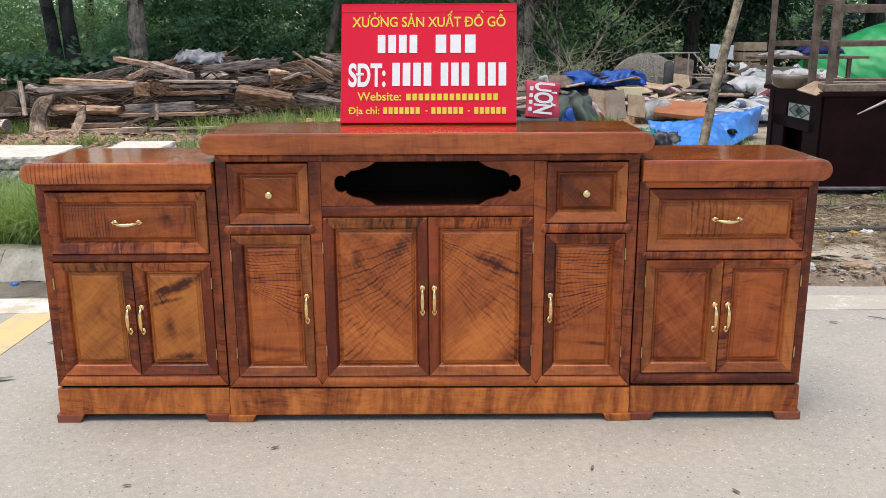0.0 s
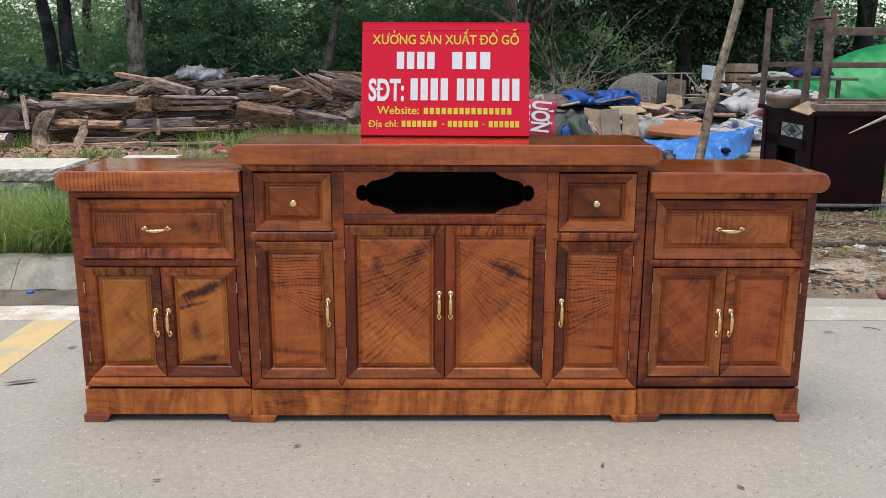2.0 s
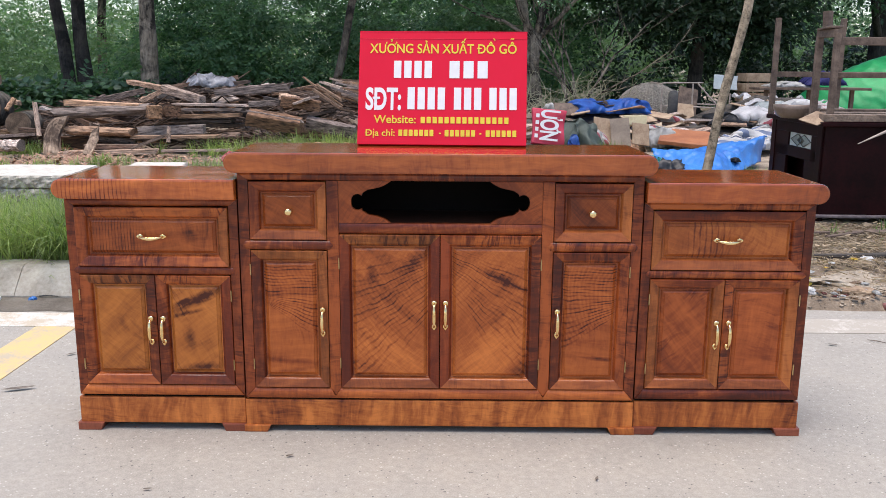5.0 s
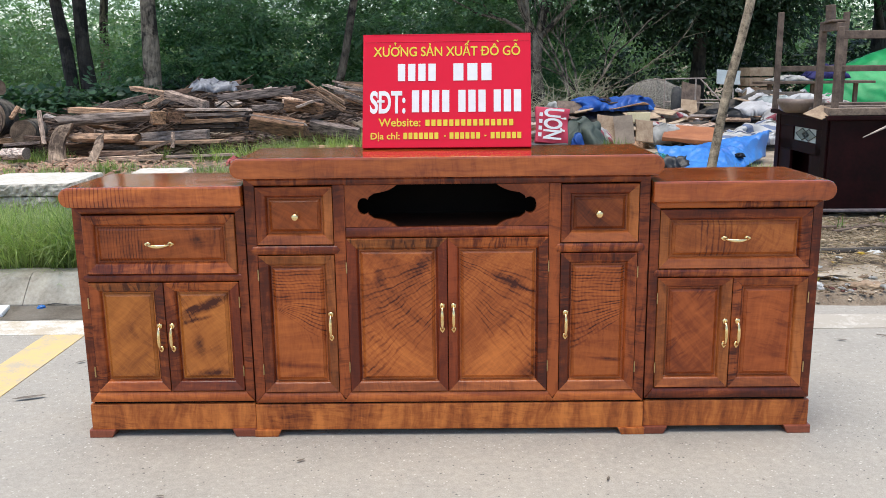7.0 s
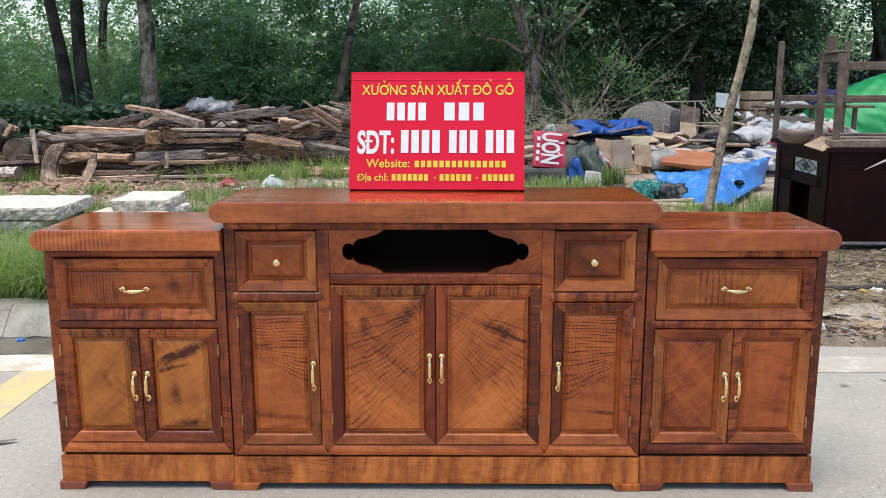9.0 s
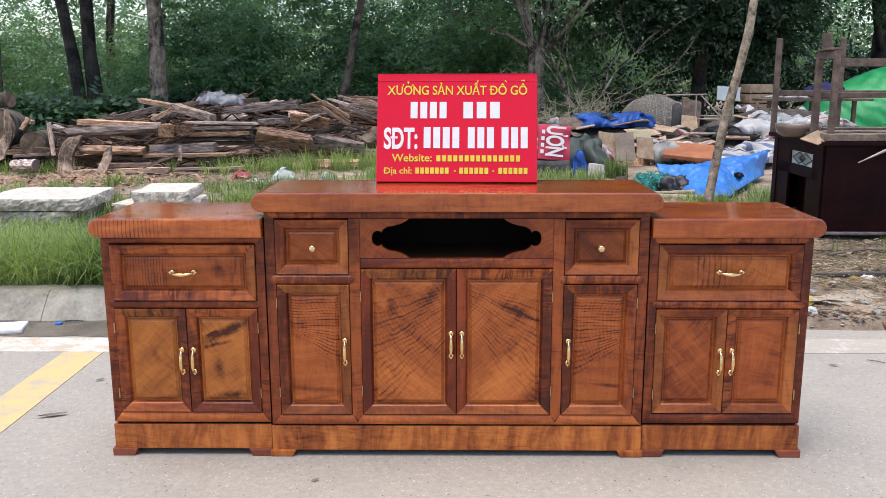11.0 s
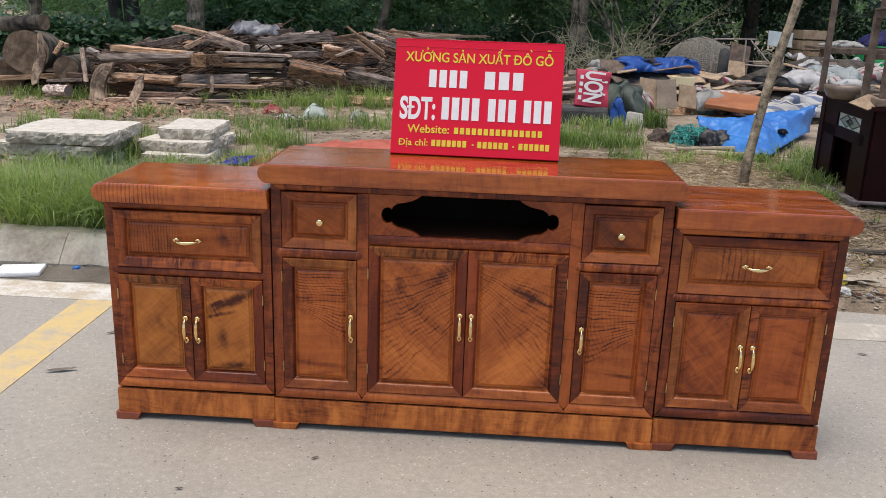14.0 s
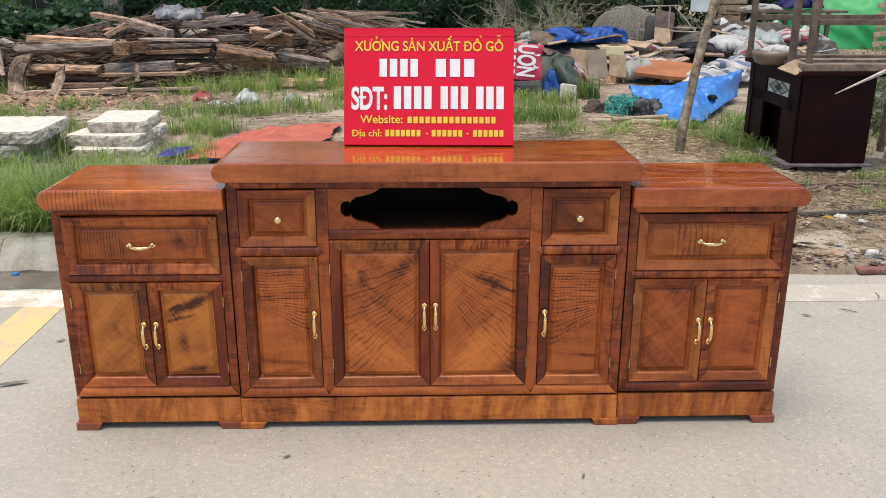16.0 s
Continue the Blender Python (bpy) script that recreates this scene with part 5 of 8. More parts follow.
timber("board", (-1.72, 8, 0.82), (-1.27, 7.9, 0.76), 0.03, 0.03, dark=True)
timber("board", (-4.83, 6.8, 0.32), (-4.45, 6.85, 0.34), 0.06, 0.03, dark=True)
timber("log", (-4.73, 6.6, 0.24), (-4.5, 6.6, 0.24), 0.2, 0.12)
timber("board", (-4.64, 6.9, 0.39), (-4.39, 6.9, 0.37), 0.1, 0.04, dark=True)
timber("board", (-5.49, 8.2, 0.69), (-5.18, 8, 0.62), 0.05, 0.05)
timber("log", (-3.86, 6.98, 0.29), (-3.42, 7, 0.26), 0.1, 0.08, dark=True)
timber("board", (-3.89, 6.8, 0.22), (-3.34, 6.85, 0.22), 0.14, 0.04, dark=True)
timber("board", (-5.6, 7.0, 0.3), (-4.7, 7.1, 0.36), 0.12, 0.05)
timber("log", (-1.75, 7.6, 0.36), (-0.9, 7.7, 0.24), 0.2, 0.17, dark=True)
timber("log", (-1.95, 7.25, 0.16), (-1.1, 7.3, 0.16), 0.2, 0.16)
timber("beam", (-1.6, 7.45, 0.45), (-1.05, 7.4, 0.34), 0.11, 0.13, 15, dark=True)
for i in range(26):
    a = Vector((rng.uniform(-1.9, -0.8), rng.uniform(8.2, 8.9), rng.uniform(0.75, 0.95)))
    timber("board", a, a + Vector((rng.uniform(0.5, 1.1), rng.uniform(-0.1, 0.3), rng.uniform(-0.4, 0.05))), 0.035, 0.022)

nv, nf = [], []
nrng = np.random.default_rng(5)
for i in range(620):
    cx, cy = -3.8 + nrng.normal() * 0.8, 6.1 + nrng.normal() * 0.3
    a, s, t = nrng.uniform(0, 6.28), nrng.uniform(0.01, 0.05), nrng.uniform(-0.5, 0.5)
    cz = ground_z(cx, cy) + 0.012 + nrng.random() * 0.03
    dx, dy = math.cos(a) * s, math.sin(a) * s
    wx, wy = -math.sin(a) * s * 0.3, math.cos(a) * s * 0.3
    k = len(nv)
    nv += [(cx - dx - wx, cy - dy - wy, cz - t * s), (cx + dx - wx, cy + dy - wy, cz + t * s), (cx + dx + wx, cy + dy + wy, cz + t * s), (cx - dx + wx, cy - dy + wy, cz - t * s), (cx, cy, cz + 0.012)]
    nf += [(k, k + 1, k + 4), (k + 1, k + 2, k + 4), (k + 2, k + 3, k + 4), (k + 3, k, k + 4)]
stuff("bark_chips", nv, nf, CHIP, "reddish bark chips scattered before the timber heap", "bark chips")


def bent_plank(points, widths, thick, label):
    """A plank that follows a bent line, with its own width at each place."""
    bm = bmesh.new()
    rings = []
    for k, (p, w) in enumerate(zip(points, widths)):
        p = Vector(p)
        wob = 0.012 * noise.noise(p * 7)
        rings.append([bm.verts.new(p + Vector((dx * w / 2 + wob, dy * thick, 0.014 * dx * (k in (0, len(points) - 1))))) for dx, dy in ((-1, -0.5), (-0.4, -0.6), (0.4, -0.45), (1, -0.5), (1, 0.5), (-1, 0.5))])
    for a, b in zip(rings, rings[1:]):
        for j in range(6):
            q = (j + 1) % 6
            bm.faces.new((a[j], a[q], b[q], b[j]))
    bm.faces.new(rings[0])
    bm.faces.new(rings[-1])
    bmesh.ops.recalc_face_normals(bm, faces=bm.faces[:])
    tagged(part("leaning_plank", bm, PALEWOOD), label, "timber", "timber heap")


bent_plank([(-4.16, 6.86, 0.53), (-4.19, 6.83, 0.48), (-4.22, 6.79, 0.4), (-4.235, 6.75, 0.32), (-4.23, 6.72, 0.24), (-4.22, 6.69, 0.16), (-4.21, 6.68, 0.08)], [0.15, 0.165, 0.16, 0.155, 0.16, 0.17, 0.165], 0.06, "thick curved brown plank leaning on the timber heap")
bent_plank([(-3.74, 6.72, 0.42), (-3.745, 6.68, 0.36), (-3.75, 6.63, 0.3), (-3.77, 6.58, 0.22), (-3.785, 6.54, 0.15), (-3.79, 6.51, 0.08)], [0.06, 0.085, 0.1, 0.105, 0.1, 0.1], 0.025, "pale split plank leaning on the timber heap")


def log_end_material():
    """A weathered saw cut: growth rings, dark heart and checks."""
    m, n, l, b = nodes_of("ringed_log_end", 0.9)
    tc = n.new("ShaderNodeTexCoord").outputs["Object"]
    sep = n.new("ShaderNodeSeparateXYZ")
    l.new(tc, sep.inputs[0])
    y, z = sep.outputs[1], sep.outputs[2]
    wob, grime = noise_node(n, l, tc, 6.0, 3), noise_node(n, l, tc, 13.0, 5, 0.65)
    rad = math_node(n, l, "SQRT", math_node(n, l, "ADD", math_node(n, l, "MULTIPLY", y, y), math_node(n, l, "MULTIPLY", z, z)))
    rings = math_node(n, l, "SINE", math_node(n, l, "MULTIPLY_ADD", rad, 330.0, math_node(n, l, "MULTIPLY", wob.outputs[0], 9.0)))
    f = math_node(n, l, "MULTIPLY_ADD", rings, 0.03, math_node(n, l, "MULTIPLY_ADD", grime.outputs[0], 0.9, math_node(n, l, "MULTIPLY_ADD", rad, 0.6, -0.05)))
    col = ramp(n, [(0.25, (0.05, 0.033, 0.023)), (0.5, (0.17, 0.115, 0.075)), (0.8, (0.36, 0.26, 0.175))])
    l.new(f, col.inputs[0])
    l.new(col.outputs[0], b.inputs["Base Color"])
    bump(n, l, b, f, 0.5, 0.01)
    return m


LOG_END = log_end_material()


def round_log(a, b, r, label):
    """A sawn trunk piece from a (its near end) to b, with uneven bark."""
    a, b = Vector(a), Vector(b)
    d = b - a
    off = a * 3.7
    bm = bmesh.new()
    rings = []
    for i in range(13):
        x = d.length * i / 12
        ring = []
        for k in range(36):
            t = 2 * math.pi * k / 36
            q = r * (1 + 0.07 * noise.noise(Vector((math.cos(t) * 1.3, math.sin(t) * 1.3, x * 2)) + off) + 0.035 * noise.noise(Vector((math.cos(t) * 6, math.sin(t) * 6, x * 5)) + off))
            ring.append(bm.verts.new((x + 0.012 * noise.noise(Vector((math.cos(t) * 2, math.sin(t) * 2, i * 3.0)) + off), q * math.cos(t), q * math.sin(t))))
        rings.append(ring)
    for p, q in zip(rings, rings[1:]):
        for k in range(36):
            j = (k + 1) % 36
            bm.faces.new((p[k], p[j], q[j], q[k])).smooth = True
    ends = [bm.faces.new(rings[0]), bm.faces.new(rings[-1])]
    bmesh.ops.recalc_face_normals(bm, faces=bm.faces[:])
    for e in ends:
        e.material_index = 1
    ob = part("sawn_log", bm, BARK_M)
    ob.data.materials.append(LOG_END)
    ob.matrix_world = Matrix.Translation(a) @ d.to_track_quat("X", "Z").to_matrix().to_4x4()
    return tagged(ob, label, "log", "sawn logs in the heap")


round_log((-5.18, 7.05, 0.6), (-5.5, 8.0, 0.56), 0.235, "thick grey-brown sawn log lying in the timber heap")
round_log((-4.71, 7.0, 0.44), (-4.9, 7.7, 0.42), 0.13, "small dark sawn log lying in the timber heap")
round_log((-5.5, 7.15, 0.3), (-5.9, 7.9, 0.28), 0.2, "thick grey-brown sawn log lying in the timber heap")
round_log((-4.99, 7.15, 0.925), (-5.6, 7.4, 0.88), 0.085, "short brown log lying across a thicker log")
bent_plank([(-4.93, 6.9, 0.82), (-4.9, 6.88, 0.72), (-4.89, 6.86, 0.6), (-4.91, 6.83, 0.48), (-4.95, 6.8, 0.38), (-4.96, 6.78, 0.28)], [0.03, 0.07, 0.1, 0.12, 0.1, 0.06], 0.03, "reddish-brown split slab of bark leaning on the logs")


# ---- red sheet behind the cabinets, bags and scraps ----
def fold(x, y, f, z):
    return 1 - 2.4 * abs(noise.noise(Vector((x * f, y * f, z))))


def red_z(u, v, x, y):
    return ground_z(x, y) + 0.028 + 0.035 * abs(noise.noise(Vector((x * 2.4, y * 2.4, 7)))) + 0.03 * (1 - 2 * abs(noise.noise(Vector((x * 5, y * 3, 1))))) * v


def skew(v):
    u = min(max((v.co.x + 1.44) / 0.74, 0), 1)
    v.co.x += (0.39 - 0.31 * u) * (v.co.y - 4.2)


bm = sheet(-1.44, -0.7, 3.35, 4.6, red_z, 60, 60, 0.1, 3.0)
for v in bm.verts:
    skew(v)
red_sheet = part("red_tarpaulin", bm, TARP_R)
tagged(red_sheet, "faded red tarpaulin lying crumpled on the grass", "tarpaulin")
bm = sheet(-1.462, -0.71, 3.35, 4.62, lambda u, v, x, y: red_z(u, v, x, y) - 0.012, 60, 60, 0.1, 3.0)
for v in bm.verts:
    skew(v)
part("blue_hem", bm, TARP_DB, red_sheet, "dark blue hem of the tarpaulin")


bm = sheet(-1.79, -1.63, 3.26, 3.42, lambda u, v, x, y: ground_z(x, y) + 0.075 + 0.012 * fold(x, y, 4.0, 2) + 0.02 * v, 24, 24, 0.04, 6.0, 0.01)
for v in bm.verts:
    v.co.x += 0.39 * (v.co.y - 3.3)
part("turned_corner", bm, plain("violet_blue_tarpaulin", (0.06, 0.06, 0.3), (0.13, 0.13, 0.5), 7, 0.5, fine=120), red_sheet, "violet-blue turned-up corner")


def crumpled_bag(name, c, r, mat, label, category, rough=0.7):
    """A creased bundle: sharp ridges at two sizes."""
    bm = ellipsoid((0, 0, 0), (1, 1, 1), sub=5 if max(r) > 0.22 else 4)
    off = Vector((c[0] * 5.1, c[1] * 3.7, c[2] * 9 + r[0] * 31))
    for v in bm.verts:
        p = v.co.copy()
        k = 0.8 + rough * 0.5 * (0.5 - 2 * abs(noise.noise(p * 1.3 + off))) + rough * 0.3 * (0.4 - 2 * abs(noise.noise(p * 3.1 + off))) + 0.1 * noise.noise(p * 9 + off)
        v.co = Vector((p.x * r[0] * k, p.y * r[1] * k, max(0.0, (p.z * k + 0.55) * r[2] * 1.2)))
    ob = part(name, bm, mat, smooth=True)
    ob.matrix_world = pose(c[0], c[1], c[2])
    return tagged(ob, label, category)


def drape(name, c, size, mat, label, category, sharp=1.0, seed=0.0, turn=0.0):
    """A creased sheet thrown over something: size is its length, depth and height."""
    lx, ly, h = size

    def height(u, v, x, y):
        p, q = 2 * u - 1, 2 * v - 1
        dome = max(0.0, 1 - abs(p) ** 3) ** 0.7 * max(0.0, 1 - abs(q) ** 3) ** 0.6
        crease = 0.5 * fold(x + 0.4 * y, y * 0.6, 1.6 / lx ** 0.5 + 1.2, seed) + 0.35 * fold(x - 0.6 * y, y * 0.7, 4.3, seed + 4) + 0.18 * fold(x + y, y * 0.5, 9.5, seed + 7)
        return h * (0.12 + 0.62 * dome + 0.3 * sharp * crease * (0.3 + 0.7 * dome))
    n = max(18, min(70, int(lx / 0.018)))
    ob = part(name, sheet(-lx / 2, lx / 2, -ly / 2, ly / 2, height, n, max(14, int(n * ly / lx)), 0.3 * min(lx, ly), seed, min(0.012, 0.05 * ly)), mat, smooth=True)
    ob.matrix_world = pose(c[0], c[1], c[2], 0, 0, turn)
    return tagged(ob, label, category)


RED_CLOTH = plain("dull_red_cloth", (0.5, 0.12, 0.11), (0.74, 0.26, 0.24), 12, 0.8)
MILKY_BAG = plain("milky_plastic_bag", (0.68, 0.73, 0.64), (0.84, 0.88, 0.8), 9, 0.4)
GREYPLASTIC = plain("grey_white_plastic", (0.27, 0.27, 0.29), (0.52, 0.52, 0.55), 9, 0.4, fine=50, bumps=0.6)
drape("plastic_sheet", (-2.9, 8.25, 0.8), (0.55, 0.4, 0.15), GREYPLASTIC, "crumpled grey-white plastic sheet on the timber heap", "plastic sheet", 2.2, 3.0, 12)
crumpled_bag("tree_stump", (-0.85, 7.9, 0.06), (0.5, 0.4, 0.27), plain("rotten_stump_wood", (0.03, 0.02, 0.014), (0.24, 0.18, 0.12), 7, 0.95, fine=45, bumps=1.0), "rotten uprooted tree stump beside the timber heap", "stump", 0.9)
drape("plastic_bag", (-1.75, 6.2, 0.09), (0.24, 0.17, 0.17), MILKY_BAG, "crumpled white plastic bag in the grass", "plastic bag")
drape("cloth_scrap", (-2.25, 6.45, 0.09), (0.2, 0.14, 0.12), RED_CLOTH, "small faded red cloth scrap in the grass", "cloth")
drape("plastic_scrap", (-1.32, 6.3, 0.09), (0.2, 0.14, 0.11), SACK, "pale plastic scrap lying in the grass", "litter")
drape("plastic_scrap", (-2.0, 6.1, 0.08), (0.34, 0.18, 0.08), PRINT, "pale plastic scrap lying in the grass", "litter")


# ---- leaning pole ----
bm = tube([(1.83, 3.66, 0.02), (1.845, 3.66, 0.3), (1.9, 3.66, 0.7), (1.945, 3.66, 0.95), (2.0, 3.66, 1.2), (2.055, 3.67, 1.45), (2.09, 3.68, 1.75), (2.17, 3.7, 2.2), (2.3, 3.72, 2.8)],
          [0.037, 0.033, 0.031, 0.032, 0.029, 0.03, 0.027, 0.024, 0.022], 12, rough=0.08, seed=3)
tagged(part("wooden_pole", bm, POLE, smooth=True), "crooked wooden pole with peeling bark, stuck in the soil", "pole")


# ---- old dark cabinet with an upturned frame on it ----
oc = thing("old_cabinet", "dark mahogany cabinet with a small leaded pane, abandoned on the verge", "cabinet", (2.42, 3.09, 0.055), turn=-1)
CW, CD, CH = 0.47, 0.95, 0.665
SCUFFED = plain("scuffed_purple_grey_wood", (0.07, 0.055, 0.058), (0.22, 0.18, 0.18), 9, 0.7, fine=60, bumps=0.3)
part("front_panel", box(0.0, CW, 0.0, 0.02, 0.10, CH, 0.003), MAHOGANY, oc)
part("back_side", box(0.0, CW, CD - 0.02, CD, 0.05, CH, 0.003), MAHOGANY, oc)
part("far_side", box(CW - 0.02, CW, 0.021, CD - 0.021, 0.05, CH, 0.003), MAHOGANY, oc)
part("top_board", box(-0.04, CW + 0.04, -0.04, CD + 0.04, CH + 0.001, CH + 0.03, 0.006), MAHOGANY, oc)
part("base_rail", box(-0.03, CW + 0.04, -0.045, 0.0, 0.084, 0.1, 0.005), SCUFFED, oc, "scuffed base rail")
part("base_rail", box(-0.06, 0.0, 0.021, CD + 0.05, 0.055, 0.092, 0.008), SCUFFED, oc, "scuffed base rail")
part("corner_post", box(-0.012, 0.045, 0.021, 0.10, 0.045, CH, 0.004), MAHOGANY, oc)
part("corner_post", box(-0.012, 0.045, CD - 0.10, CD - 0.021, 0.045, CH, 0.004), MAHOGANY, oc)
part("upper_rail", box(-0.008, 0.02, 0.101, CD - 0.101, CH - 0.072, CH, 0.003), MAHOGANY, oc)
od = new("door")
od.parent = oc
part("door_rail", box(-0.006, 0.02, 0.101, CD - 0.101, CH - 0.24, CH - 0.166, 0.002), MAHOGANY, od)
part("door_stile", box(-0.006, 0.02, 0.101, 0.2, 0.1, CH - 0.073, 0.002), MAHOGANY, od)
part("door_stile", box(-0.006, 0.02, 0.6, CD - 0.101, CH - 0.24, CH - 0.073, 0.002), MAHOGANY, od)
pane = part("pane", box(0.006, 0.012, 0.201, 0.599, CH - 0.165, CH - 0.073), GLASSY, od, "pale pane with dark diamond lead lines")
TINT = plain("grey_green_glass", (0.2, 0.24, 0.21), (0.3, 0.34, 0.3), 9, 0.25, fine=60, bumps=0.3)
zc = CH - 0.119
for cy, ky, kz in ((0.345, 0.12, 0.04), (0.455, 0.12, 0.04), (0.4, 0.036, 0.013)):
    part("tinted_diamond", prism([(cy - ky, zc), (cy, zc + kz), (cy + ky, zc), (cy, zc - kz)], 0.0, 0.002), TINT, pane).matrix_basis = Matrix(((0, 1, 0, 0.0035 - ky * 0.004), (1, 0, 0, 0), (0, 0, 1, 0), (0, 0, 0, 1)))
    for a, b in (((cy - ky, zc), (cy, zc + kz)), ((cy, zc + kz), (cy + ky, zc)), ((cy + ky, zc), (cy, zc - kz)), ((cy, zc - kz), (cy - ky, zc))):
        part("lead_line", tube([(0.0025, a[0], a[1]), (0.0025, b[0], b[1])], [0.003, 0.003], 6), LEAD, pane)
part("side_board", box(-0.004, 0.016, 0.63, CD - 0.101, 0.05, CH - 0.241, 0.003), MAHOGANY, oc)
part("side_board", box(-0.004, 0.016, 0.201, 0.29, 0.07, CH - 0.241, 0.003), MAHOGANY, oc)
part("recess_panel", box(0.1, 0.115, 0.12, CD - 0.12, 0.1, CH - 0.2, 0.002), MAHOGANY, oc)
part("inner_board", box(0.03, 0.4, 0.12, CD - 0.12, 0.04, 0.06), SCUFFED, oc, "scuffed grey board inside the open foot")
part("inner_board", box(0.05, 0.12, 0.3, CD - 0.2, 0.061, 0.076), PALE, oc, "pale strip of board inside the open foot")

TZ = 0.055 + CH + 0.031
uf = thing("upturned_table", "weathered brown wooden table turned upside down on the dark cabinet", "table", (2.42, 3.09, TZ))


def rail(name, a, b, w, h, parent, mat=FRAMEWOOD):
    a, b = Vector(a), Vector(b)
    d = b - a
    bm = box(-d.length / 2, d.length / 2, -w / 2, w / 2, -h / 2, h / 2, 0.004)
    ob = part(name, bm, mat, parent)
    ob.matrix_basis = Matrix.Translation((a + b) / 2) @ d.to_track_quat("X", "Z").to_matrix().to_4x4()
    return ob


SLATWOOD = plain("worn_tan_slat", (0.1, 0.07, 0.05), (0.31, 0.22, 0.155), 10, 0.8, fine=80, bumps=0.3)
LEGS = ((-0.015, 0.92, 0.69), (0.03, 0.03, 0.55), (0.47, 0.95, 0.69), (0.8, 0.03, 0.55))
for lx, ly, lz in LEGS:
    rail("leg", (lx, ly, 0.001), (lx, ly, lz), 0.036, 0.036, uf)
rail("leg", (0.0, 0.22, 0.001), (0.0, 0.22, 0.535), 0.04, 0.04, uf)
rail("leg_stub", (0.02, 0.16, 0.54), (0.015, 0.17, 0.69), 0.045, 0.045, uf)
rail("stretcher", (0.03, 0.03, 0.55), (0.0, 0.23, 0.55), 0.045, 0.05, uf)
rail("corner_board", (0.02, 0.04, 0.588), (0.02, 0.22, 0.578), 0.09, 0.014, uf)
rail("stretcher", (0.03, 0.03, 0.5), (0.95, 0.03, 0.5), 0.03, 0.05, uf)
rail("stretcher", (-0.015, 0.92, 0.29), (0.95, 0.92, 0.29), 0.025, 0.04, uf)
rail("stretcher", (0.0, 0.22, 0.29), (0.95, 0.22, 0.29), 0.025, 0.035, uf)
rail("tabletop_slat", (-0.02, 0.02, 0.025), (0.95, 0.02, 0.025), 0.11, 0.045, uf, SLATWOOD)
rail("tabletop_slat", (-0.02, 0.2, 0.012), (0.95, 0.2, 0.012), 0.1, 0.022, uf)
rail("tabletop_slat", (-0.02, 0.36, 0.03), (0.95, 0.36, 0.03), 0.12, 0.03, uf, SLATWOOD)
rail("tabletop_slat", (-0.02, 0.52, 0.045), (0.95, 0.52, 0.045), 0.1, 0.03, uf)
WHITE_BAG = plain("thin_white_plastic", (0.7, 0.69, 0.67), (0.85, 0.84, 0.82), 9, 0.4, fine=80)
bm = tube([(2.4, 3.53, TZ), (2.4, 3.53, TZ + 0.015), (2.4, 3.53, TZ + 0.06), (2.4, 3.53, TZ + 0.09)], [0.1, 0.13, 0.15, 0.155], 24)
tagged(part("metal_basin", bm, plain("brown_enamel", (0.13, 0.09, 0.068), (0.25, 0.18, 0.135), 8, 0.3), smooth=True), "brown metal basin on the dark cabinet", "basin")
drape("plastic_bag", (2.44, 3.59, TZ + 0.06), (0.22, 0.16, 0.07), WHITE_BAG, "white plastic bag bundled in a basin", "plastic bag", 0.8, 71.0)
ob = part("cardboard", box(-0.072, 0.072, -0.085, 0.085, 0, 0.005), CARD)
ob.matrix_world = pose(2.39, 3.17, TZ + 0.016, 10, -22, 16)
tagged(ob, "brown cardboard piece hanging over the cabinet top", "cardboard")
bm = tube([(2.59, 3.0, 0.62), (2.88, 3.02, 0.75), (3.25, 3.1, 0.9)], [0.003, 0.014, 0.02], 6)
tagged(part("bamboo_split", bm, METAL), "pale split bamboo leaning beside the dark cabinet", "bamboo")


